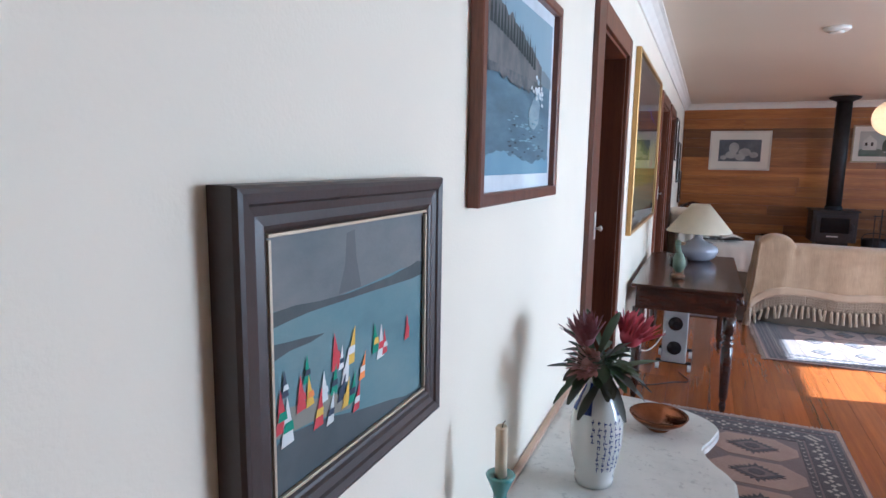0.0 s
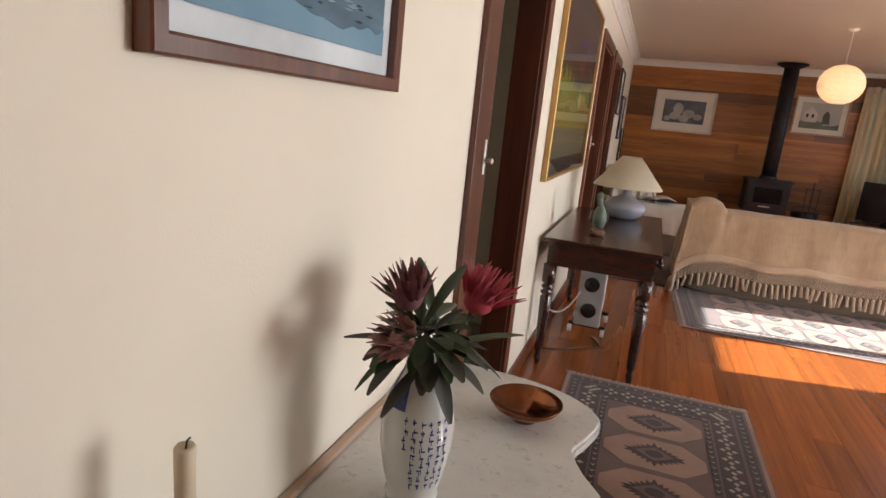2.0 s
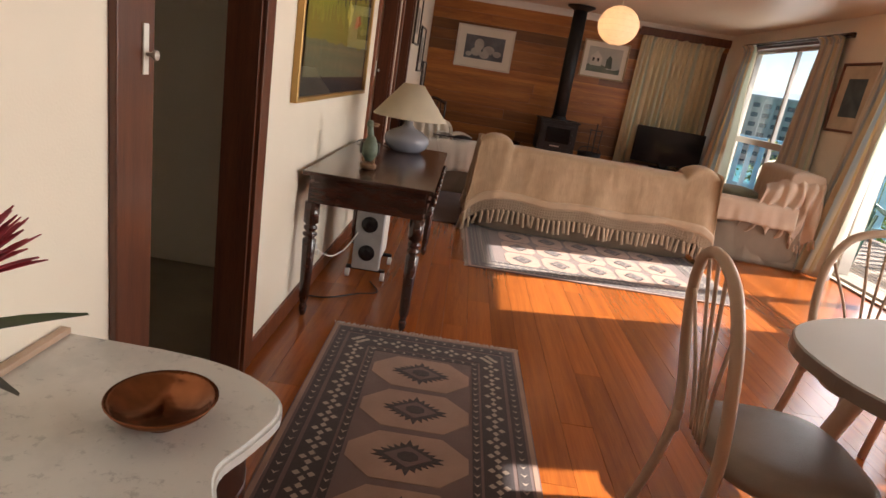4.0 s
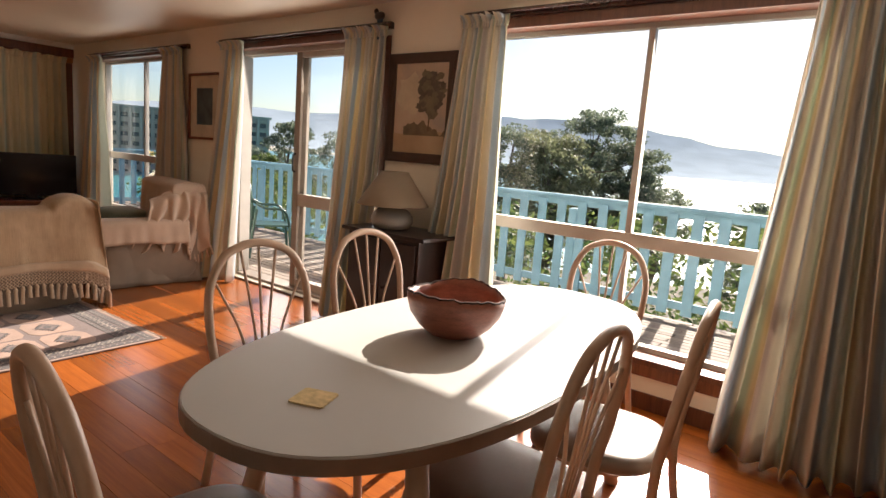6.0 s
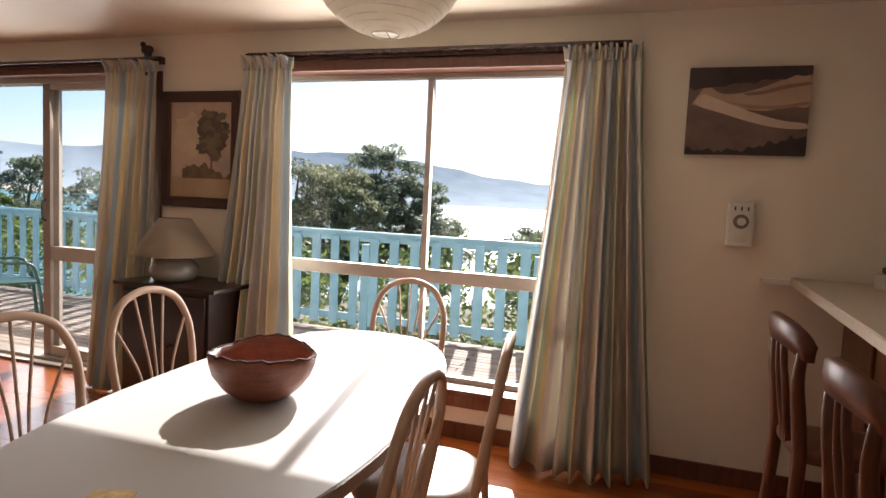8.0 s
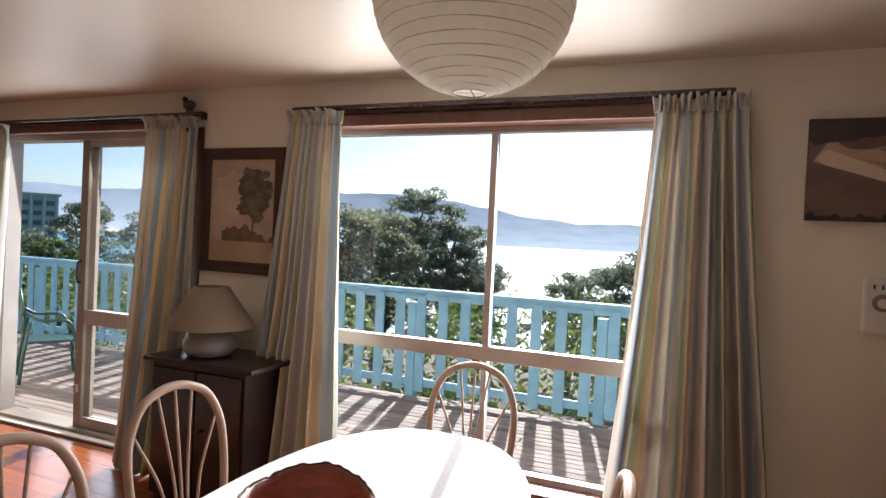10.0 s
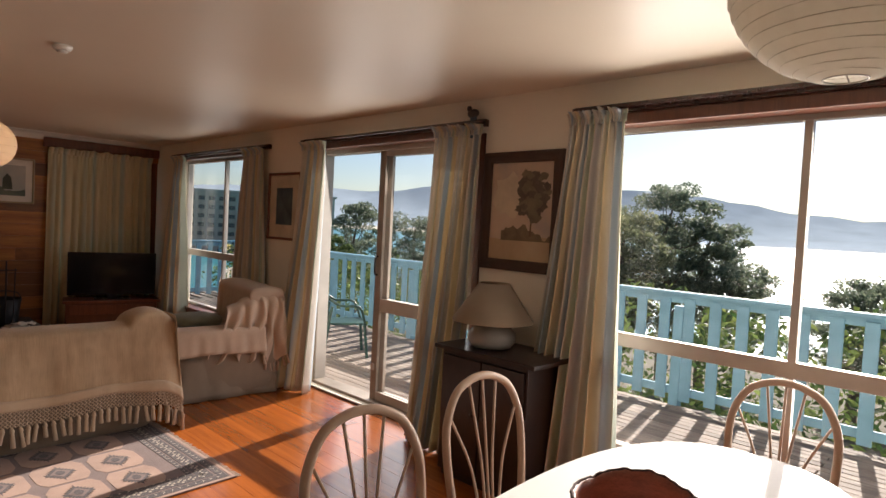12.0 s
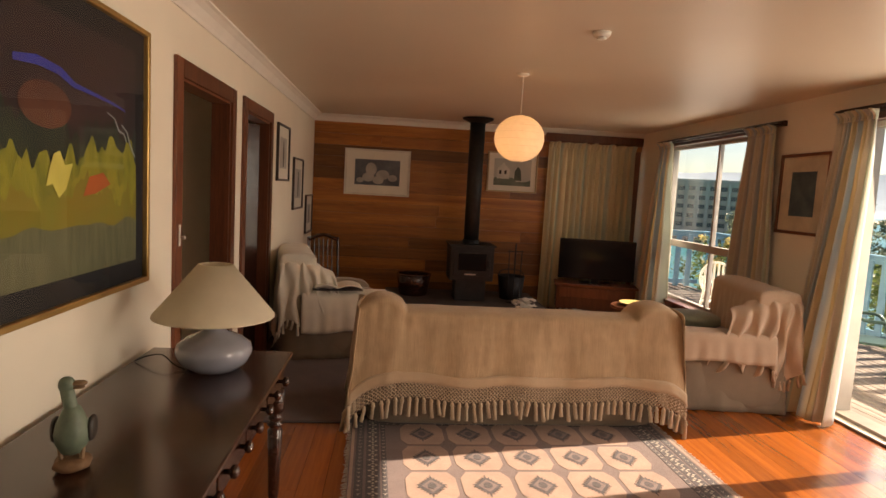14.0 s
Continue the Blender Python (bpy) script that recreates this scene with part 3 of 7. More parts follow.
TX, TY, TZ = 2.785, 2.85, 0.745
dining = thing("dining_table", "oval white laminate dining table with brown edge", "table", pose(TX, TY, 0, 0, 0, 4))
part("tabletop", prism(oval(1.03, 0.49), TZ - 0.036, TZ, bevel=0.003), M_LAMINATE, dining)
part("edging", prism(oval(1.033, 0.493), TZ - 0.042, TZ - 0.005), M_EDGE, dining, "brown edge band")
for sx in (-1, 1):
    for sy in (-1, 1):
        part("leg", tube([(sx * 0.62, sy * 0.24, TZ - 0.04), (sx * 0.68, sy * 0.32, 0.3), (sx * 0.72, sy * 0.36, 0.0)], 0.03, 12), M_CHAIRWOOD, dining, "", True)
part("apron", box((-0.65, -0.27, TZ - 0.09), (0.65, 0.27, TZ - 0.045), 0.01), M_CHAIRWOOD, dining)


def dining_chair(m):
    """Built facing +y, with its back at -y."""
    c = thing("dining_chair", "beige bentwood dining chair with fan back and taupe vinyl seat", "chair", m, "chairs round the dining table")
    w, top = 0.205, 0.968

    def lean(z):
        return -0.215 - 0.16 * max(0, z - 0.45)
    seat = bmesh.new()
    layers = []
    for z, k in ((0.425, 0.93), (0.435, 0.99), (0.455, 1.0), (0.472, 0.97), (0.482, 0.86), (0.486, 0.6), (0.487, 0.25)):
        ring = []
        for i in range(36):
            a = 2 * math.pi * i / 36
            ca, sa = math.cos(a), math.sin(a)
            x = 0.225 * math.copysign(abs(ca) ** 0.62, ca) * (1 + 0.06 * sa)
            y = 0.215 * math.copysign(abs(sa) ** 0.62, sa)
            ring.append(seat.verts.new((x * k, y * k, z)))
        layers.append(ring)
    for a, b in zip(layers, layers[1:]):
        for i in range(36):
            seat.faces.new((a[i], a[(i + 1) % 36], b[(i + 1) % 36], b[i]))
    seat.faces.new(layers[0][::-1])
    seat.faces.new(layers[-1])
    part("seat", seat, M_VINYL, c, "taupe padded vinyl seat", True)
    arch = [(-w * 0.86, lean(0.40), 0.36), (-w * 0.92, lean(0.5), 0.5), (-w, lean(0.66), 0.66), (-w * 0.97, lean(0.8), 0.80), (-w * 0.72, lean(0.905), 0.91),
            (-w * 0.36, lean(0.955), 0.955), (0, lean(top), top), (w * 0.36, lean(0.955), 0.955), (w * 0.72, lean(0.905), 0.91), (w * 0.97, lean(0.8), 0.80),
            (w, lean(0.66), 0.66), (w * 0.92, lean(0.5), 0.5), (w * 0.86, lean(0.40), 0.36)]
    part("backrest", tube(smooth_line(arch, 5), 0.0165, 10), M_CHAIRWOOD, c, "bent arched back", True)
    for k in (-2, -1, 0, 1, 2):
        x1 = k * 0.073
        zt = top - 0.016 - 0.013 * abs(k) ** 2.1
        line = [(k * 0.022, -0.215, 0.44), (k * 0.026, lean(0.58), 0.58), (k * 0.038, lean(0.70), 0.70), (x1, lean(zt), zt)]
        if abs(k) == 2:
            line = [(k * 0.026, -0.215, 0.44), (k * 0.036, lean(0.56), 0.56), (k * 0.05, lean(0.66), 0.66), (k * 0.088, lean(0.82), 0.82)]
        part("spindle", tube(smooth_line(line, 4), 0.0058, 7), M_CHAIRWOOD, c, "", True)
    for x in (-1, 1):
        part("leg", tube(smooth_line([(x * 0.18, 0.16, 0.43), (x * 0.19, 0.185, 0.3), (x * 0.2, 0.20, 0.0)], 3), 0.016, 10), M_CHAIRWOOD, c, "", True)
        part("leg", tube(smooth_line([(x * w * 0.86, -0.215, 0.43), (x * 0.185, -0.235, 0.25), (x * 0.2, -0.29, 0.0)], 3), 0.016, 10), M_CHAIRWOOD, c, "", True)
    part("seat_frame", prism([(0.2 * math.cos(2 * math.pi * i / 24), 0.19 * math.sin(2 * math.pi * i / 24)) for i in range(24)], 0.405, 0.426), M_CHAIRWOOD, c)
    return c


first = dining_chair(pose(2.44, 3.405, 0, 0, 0, 170))
for x, y, rz in ((3.12, 3.47, 174), (3.876, 2.90, 93), (2.48, 2.514, 2), (3.0, 2.415, 8), (1.747, 2.804, -95)):
    copy_thing(first, pose(x, y, 0, 0, 0, rz))


def burl_bowl():
    b = thing("wooden_bowl", "rustic red-brown wooden bowl with a rough rim", "bowl", pose(2.74, 2.885, TZ + 0.001) @ Matrix.Scale(1.07, 4))
    wood = timber("red burl wood", (0.14, 0.042, 0.027), (0.34, 0.12, 0.072), (3, 3, 10), 0.5, 0.15, 0.05, 4)
    n = 64

    def rim(a):
        return 0.0085 * math.sin(2 * a + 1) + 0.004 * math.sin(3 * a + 0.5) + 0.0016 * math.sin(9 * a) + 0.0018 * math.sin(17 * a + 2) + 0.0014 * math.sin(29 * a)
    bm = bmesh.new()
    prof = [(0.06, 0.0, 0), (0.085, 0.006, 0), (0.12, 0.035, 0), (0.148, 0.075, 0.2), (0.158, 0.115, 0.7), (0.160, 0.140, 1), (0.150, 0.143, 1), (0.147, 0.118, 0.8), (0.135, 0.075, 0.3), (0.10, 0.035, 0), (0.05, 0.02, 0), (0.001, 0.018, 0)]
    rings = [[bm.verts.new(((r + k * rim(2 * math.pi * i / n + 2) * 0.6) * math.cos(2 * math.pi * i / n), (r + k * rim(2 * math.pi * i / n + 2) * 0.6) * math.sin(2 * math.pi * i / n), z + k * rim(2 * math.pi * i / n))) for i in range(n)] for r, z, k in prof]
    for a, c in zip(rings, rings[1:]):
        for i in range(n):
            bm.faces.new((a[i], a[(i + 1) % n], c[(i + 1) % n], c[i]))
    bm.faces.new(rings[0][::-1])
    part("bowl_body", bm, wood, b, smooth=True)
    edge = []
    for i in range(97):
        a = 2 * math.pi * i / 96
        r = 0.157 + rim(a + 2) * 0.6 + 0.002 * noise.noise(Vector((a * 9, 1, 0)))
        edge.append((r * math.cos(a), r * math.sin(a), 0.1425 + rim(a) + 0.003 * noise.noise(Vector((a * 14, 5, 0)))))
    part("bark_rim", tube(edge, 0.0052, 6, None, [0.7 + 0.5 * abs(noise.noise(Vector((i * 0.7, 2, 0)))) for i in range(97)]), plain("dark bark rim", (0.055, 0.024, 0.018), 0.9, scale=60, vary=0.4), b, "rough dark bark left round the rim", True)


burl_bowl()
coaster = thing("coaster", "square yellow-brown cork coaster on the table", "coaster", pose(2.025, 2.773, TZ + 0.001, 0, 0, 22) @ Matrix.Scale(0.85, 4))
part("pad", prism([(x, y) for x, y in ((-0.048, -0.055), (0.048, -0.055), (0.055, -0.048), (0.055, 0.048), (0.048, 0.055), (-0.048, 0.055), (-0.055, 0.048), (-0.055, -0.048))], 0, 0.005), plain("cork board", (0.60, 0.46, 0.22), 0.8, scale=40, vary=0.3), coaster)


def turned_leg(h, r):
    return lathe([(r * 0.35, 0), (r * 0.55, 0.02), (r * 0.6, 0.05), (r * 0.42, 0.06), (r * 0.75, 0.10), (r * 0.9, h * 0.5), (r, h * 0.68), (r * 0.62, h * 0.70), (r * 1.05, h * 0.72), (r * 1.05, h * 0.735),
                  (r * 0.6, h * 0.75), (r * 1.0, h * 0.775), (r * 1.0, h * 0.79), (r * 0.65, h * 0.81), (r * 1.1, h * 0.83), (r * 1.1, h)], 16)


console = thing("console_table", "dark mahogany side table with turned legs and small drawers", "table")
CX0, CX1, CY0, CY1, CZ = 0.03, 0.66, 4.10, 5.60, 0.758
part("tabletop", box((CX0, CY0, CZ - 0.022), (CX1, CY1, CZ), 0.006), M_DARKWOOD, console)
part("apron", box((CX0 + 0.03, CY0 + 0.03, 0.60), (CX1 - 0.035, CY1 - 0.03, CZ - 0.023), 0.003), M_DARKWOOD, console)
n_draw = 4
for i in range(n_draw):
    y0 = CY0 + 0.09 + i * (CY1 - CY0 - 0.18) / n_draw
    y1 = y0 + (CY1 - CY0 - 0.18) / n_draw - 0.02
    dr = part("drawer_front", box((CX1 - 0.036, y0, 0.622), (CX1 - 0.026, y1, 0.722), 0.003), M_DARKWOOD, console)
    for q in (0.22, 0.78):
        part("knob", lathe([(0.008, 0), (0.008, 0.012), (0.020, 0.02), (0.021, 0.032), (0.012, 0.04), (0.0, 0.042)], 12), M_DARKWOOD, dr, "dark turned wooden knob", True).matrix_basis = pose(CX1 - 0.026, y0 + (y1 - y0) * q, 0.672, 0, 90, 0)
for x in (CX0 + 0.05, CX1 - 0.06):
    for y in (CY0 + 0.06, CY1 - 0.07):
        part("leg", turned_leg(0.60, 0.034), M_DARKWOOD, console, "", True).matrix_basis = pose(x, y, 0)


def table_lamp(m, r_top, r_low, z_low, z_top, base, ceramic, label, linen=None):
    l = thing("table_lamp", label, "lamp", m)
    part("base", lathe(base, 32), ceramic, l, "squat glazed ceramic base", True)
    bm = bmesh.new()
    n = 40
    rows = [[bm.verts.new((r * math.cos(2 * math.pi * i / n), r * math.sin(2 * math.pi * i / n), z)) for i in range(n)] for r, z in ((r_low, z_low), (r_low * 0.995, z_low + 0.006), (r_top, z_top))]
    for a, b in zip(rows, rows[1:]):
        for i in range(n):
            bm.faces.new((a[i], a[(i + 1) % n], b[(i + 1) % n], b[i]))
    part("shade", bm, linen or M_SHADE, l, "tan coolie shade" if linen else "cream coolie shade", True, 0.003)
    part("stem", lathe([(0.009, base[-1][1] - 0.01), (0.009, z_top - 0.03), (0.016, z_top - 0.03), (0.016, z_top - 0.01)], 10), M_METAL, l)
    return l


SQUAT = [(0.07, 0.0), (0.10, 0.004), (0.135, 0.035), (0.152, 0.075), (0.145, 0.105), (0.105, 0.135), (0.055, 0.155), (0.03, 0.175), (0.024, 0.205), (0.02, 0.215)]
table_lamp(pose(0.385, 5.31, CZ + 0.001), 0.066, 0.238, 0.222, 0.435, SQUAT, M_GREYCERAMIC, "table lamp with grey round ceramic base and cream shade")
cab = thing("side_cabinet", "dark timber side cabinet against the wall", "cabinet")
part("body", box((4.00, 4.14, 0.04), (4.42, 4.80, 0.80), 0.004), M_SHADEDWOOD, cab)
part("top", box((3.97, 4.08, 0.80), (4.43, 4.85, 0.826), 0.006), M_SHADEDWOOD, cab)
part("plinth", box((4.02, 4.16, 0.0), (4.42, 4.78, 0.04)), M_SHADEDWOOD, cab)
for y0, y1 in ((4.16, 4.465), (4.475, 4.78)):
    dd = part("door", box((3.985, y0, 0.07), (3.999, y1, 0.77), 0.003), M_SHADEDWOOD, cab)
    part("handle", lathe([(0.006, 0), (0.006, 0.012), (0.014, 0.018), (0.0, 0.028)], 10), M_SHADEDWOOD, dd).matrix_basis = pose(3.985, y1 - 0.04 if y0 < 4.3 else y0 + 0.04, 0.45, 0, -90, 0)
table_lamp(pose(4.18, 4.56, 0.828), 0.095, 0.252, 0.165, 0.40, [(0.09, 0), (0.125, 0.006), (0.15, 0.045), (0.147, 0.09), (0.115, 0.13), (0.07, 0.155), (0.04, 0.17), (0.03, 0.18)],
           plain("white glazed ceramic", (0.42, 0.40, 0.36), 0.25, vary=0.08), "table lamp with pale ceramic base and wide tan shade", M_TANSHADE)


M_RIB = plain("thin bamboo", (0.66, 0.60, 0.50), 0.8)


def paper_lantern(x, y, z, r, squash, lit):
    l = thing("pendant_lantern", "lit round rice paper pendant lantern" if lit else "large round white rice paper pendant lantern, unlit", "lantern", pose(x, y, z))
    prof, n = [], 46
    for i in range(n + 1):
        a = math.pi * (0.055 + 0.89 * i / n)
        k = 1 + 0.009 * abs(math.sin(math.pi * i / (2 if r > 0.22 else 5)))
        prof.append((r * math.sin(a) * k, -r * squash * math.cos(a)))
    bm = bmesh.new()
    rows = [[bm.verts.new((q * math.cos(2 * math.pi * i / 48), q * math.sin(2 * math.pi * i / 48), h)) for i in range(48)] for q, h in prof]
    for a, b in zip(rows, rows[1:]):
        for i in range(48):
            bm.faces.new((a[i], a[(i + 1) % 48], b[(i + 1) % 48], b[i]))
    part("paper_shade", bm, M_PAPER, l, "ribbed rice paper globe", True)
    rr, zz = r * math.sin(math.pi * 0.055), r * squash * math.cos(math.pi * 0.055)
    ribs = bmesh.new()
    for i in range(2, 46, 2 if r > 0.22 else 5):
        q, h = prof[i]
        q += 0.0004
        tube([(q * math.cos(j * math.pi / 18), q * math.sin(j * math.pi / 18), h + 0.0012 * math.sin(j * 0.7 + i)) for j in range(37)], 0.0011 if r > 0.22 else 0.0008, 4, ribs)
    part("bamboo_ribs", ribs, M_RIB, l, "thin bamboo hoops under the paper")
    ring = bmesh.new()
    tube([(rr * math.cos(i * math.pi / 10), rr * math.sin(i * math.pi / 10), -zz) for i in range(21)], 0.0022, 6, ring)
    tube([(-rr, 0, -zz), (0, 0, -zz + 0.012), (rr, 0, -zz)], 0.0018, 6, ring)
    part("wire_ring", ring, M_METAL, l)
    part("cord", tube([(0, 0, 0.06), (0, 0, ZC - z - 0.02)], 0.003, 6), M_WHITEPLASTIC, l)
    part("ceiling_rose", lathe([(0.045, ZC - z - 0.001), (0.045, ZC - z - 0.012), (0.02, ZC - z - 0.025)], 20), M_WHITEPLASTIC, l)
    bulb = Nodes("warm bulb" if lit else "unlit bulb")
    if lit:
        bulb.b.inputs["Emission Color"].default_value = (1.0, 0.52, 0.22, 1)
        bulb.b.inputs["Emission Strength"].default_value = BULB
    part("bulb", soft_box((-0.032, -0.032, -0.05), (0.032, 0.032, 0.04), 2, 5), bulb.m, l, "glowing warm bulb" if lit else "", True)
    return l


paper_lantern(2.025, 7.40, 1.972, 0.19, 0.93, True)
paper_lantern(2.82, 2.527, 2.16, 0.246, 0.97, False)


# ---- sofa and armchairs ----
def fringe(line, length, parent, material, knots=2, seed=0, label="knotted tassel fringe", every=1):
    """Tassels along a line of points, under a netted band."""
    rng = random.Random(seed)
    bm = bmesh.new()
    pts = [Vector(p) for p in line]
    for p in pts[::every]:
        d = Vector((rng.uniform(-0.012, 0.012), rng.uniform(-0.012, 0.004), 0))
        tube([p, p + Vector((0, 0, -length * 0.18)) + d * 0.3, p + Vector((0, 0, -length * 0.3)) + d * 0.4, p + Vector((0, 0, -length * rng.uniform(0.8, 1.12))) + d * 1.6], 0.0145, 6, bm, [0.5, 1.0, 0.75, 0.95])
    ob = part("fringe", bm, material, parent, label, True)
    if knots:
        net = bmesh.new()
        for i in range(len(pts) - 1):
            for k in range(knots):
                a, b = pts[i], pts[i + 1]
                z0, z1 = 0.024 * (k + 1), 0.024 * k
                tube([a + Vector((0, 0, z0)), b + Vector((0, 0, z1))], 0.0038, 4, net)
                tube([a + Vector((0, 0, z1)), b + Vector((0, 0, z0))], 0.0034, 4, net)
        part("netting", net, material, parent, "open knotted netting band", True)
    return ob


def sofa():
    s = thing("sofa", "low sofa in taupe cover, seen from behind", "sofa", pose(1.97, 6.60, 0, 0, 0, 1.5))
    part("body", soft_box((-1.0, 0.01, 0.0), (1.0, 0.86, 0.44), 14, 14, 0.01), M_SOFA, s, smooth=True)
    part("backrest", soft_box((-0.99, 0.0, 0.02), (0.99, 0.24, 0.745), 9, 16, 0.01, 3), M_SOFA, s, smooth=True)
    for x in (-1, 1):
        part("back_roll", soft_box((x * 0.93 - 0.12, 0.0, 0.4), (x * 0.93 + 0.12, 0.26, 0.835), 3, 10, 0.02, x), M_SOFA, s, "rounded end of the back", True)
    for x in (-1, 1):
        part("arm", soft_box((x * 0.92 - 0.13, 0.08, 0.05), (x * 0.92 + 0.13, 0.86, 0.64), 4, 12, 0.03, x), M_SOFA, s, smooth=True)
    for x in (-0.42, 0.42):
        part("seat_cushion", soft_box((x - 0.4, 0.2, 0.40), (x + 0.4, 0.84, 0.56), 5, 10, 0.05, x), M_SOFA, s, smooth=True)
    return s


sofa()
throw = thing("sofa_throw", "oatmeal woven throw with knotted fringe over the sofa back", "blanket", pose(1.97, 6.60, 0, 0, 0, 1.5))


def drape(u, v):
    """Over the back, from the seat side (v = 0) across the top and down behind (v = 1)."""
    x = (u - 0.5) * 2.16
    end = max(0.0, abs(u - 0.5) * 2 - 0.86) / 0.14
    sag = 0.010 * math.sin(u * 31 + 1) + 0.014 * math.sin(u * 11) + 0.010 * noise.noise(Vector((u * 14, v * 1.5, 0.3)))
    q = abs(u - 0.5)
    bump = 0.085 * math.sqrt(max(0.0, 1 - ((q - 0.43) / 0.072) ** 2)) if q < 0.43 else 0.085
    sink = 0.008 * noise.noise(Vector((u * 9, 0.4, 2.2)))
    topz = 0.772 + bump + sink - 0.075 * end ** 2
    if v < 0.2:
        k = v / 0.2
        return (x, 0.27 - 0.02 * k, 0.56 + (topz - 0.56) * k)
    if v < 0.35:
        k = (v - 0.2) / 0.15
        a = math.pi * k
        return (x, 0.11 + 0.14 * math.cos(a), topz - 0.03 + 0.035 * math.sin(a))
    k = (v - 0.35) / 0.65
    low = 0.315 - 0.012 * math.cos(u * 20) - 0.10 * end ** 2 - 0.05 * max(0.0, 0.12 - u) / 0.12
    return (x * (1 + 0.03 * k * end), -0.03 - 0.07 * k + sag * k * 1.3 + 0.006 * noise.noise(Vector((u * 46, v * 3, 1.7))) + 0.008 * noise.noise(Vector((u * 9 + v * 6, v * 7, 5.1))) - 0.01 * end, topz - 0.03 + (low - topz + 0.03) * k)


part("cloth", grid(150, 44, drape), M_THROW, throw, "", True, 0.006)
HEM = [Vector(drape(i / 96, 1.0)) for i in range(97)]
fringe([p + Vector((0, -0.004, -0.094)) for p in HEM], 0.112, throw, M_FRINGE, 4, 3, every=2)
part("hem_band", grid(120, 3, lambda u, v: Vector(drape(u, 0.90 + 0.098 * v)) + Vector((0, -0.007, 0))), M_HEM, throw, "plain pale woven band above the fringe", True, 0.003)
for x, k in ((-1, 0), (1, 1)):
    # side falls over the ends
    def fall(u, v, x=x):
        y = -0.10 + 0.42 * u
        flare = 0.02 * math.sin(u * 9) + 0.05 * v
        return (x * (1.055 + flare + 0.012 * noise.noise(Vector((u * 6, v * 4, x)))), y - 0.02 * v, 0.795 + 0.04 * math.sin(u * 3) - (0.60 + 0.10 * math.sin(u * 5)) * v)
    part("cloth_end", grid(16, 20, fall), M_THROW, throw, "", True, 0.006)
    fringe([Vector(fall(i / 16, 1.0)) + Vector((0, 0, -0.02)) for i in range(17)], 0.13, throw, M_FRINGE, 0, 5 + k)


def armchair(m, label):
    a = thing("armchair", label, "armchair", m)
    part("body", soft_box((-0.46, -0.44, 0.0), (0.46, 0.43, 0.40), 12, 14, 0.03, 1), M_SOFA, a, smooth=True)
    part("backrest", soft_box((-0.43, -0.47, 0.02), (0.43, -0.20, 0.90), 4, 14, 0.03, 2), M_SOFA, a, smooth=True)
    for x in (-1, 1):
        part("arm", soft_box((x * 0.40 - 0.11, -0.40, 0.02), (x * 0.40 + 0.11, 0.44, 0.59), 6, 12, 0.04, x * 2), M_SOFA, a, smooth=True)
    part("seat_cushion", soft_box((-0.29, -0.26, 0.38), (0.29, 0.46, 0.53), 6, 10, 0.04, 4), M_SOFA, a, smooth=True)
    # loose skirt with shallow folds round three sides
    loop = smooth_line([(-0.47, -0.42, 0), (-0.49, 0.0, 0), (-0.48, 0.43, 0), (0.0, 0.46, 0), (0.48, 0.43, 0), (0.49, 0.0, 0), (0.47, -0.42, 0), (0.0, -0.485, 0), (-0.47, -0.42, 0)], 12)

    def skirt(u, v):
        p = loop[min(len(loop) - 1, int(u * (len(loop) - 1) + 0.5))]
        k = 1 + (0.035 + 0.02 * math.sin(u * 61) + 0.012 * math.sin(u * 143)) * (1 - v) - 0.02 * v
        return (p.x * k, p.y * k, 0.006 + 0.36 * v)
    part("skirt", grid(len(loop) - 1, 8, skirt, uv=False), M_SOFA, a, "loose folded cloth skirt", True, 0.005)
    return a


armchair(pose(0.52, 8.55, 0, 0, 0, -78), "armchair in loose taupe cover near the hall wall")
armchair(pose(3.75, 7.50, 0, 0, 0, 82), "armchair in loose taupe cover beside the sliding door")


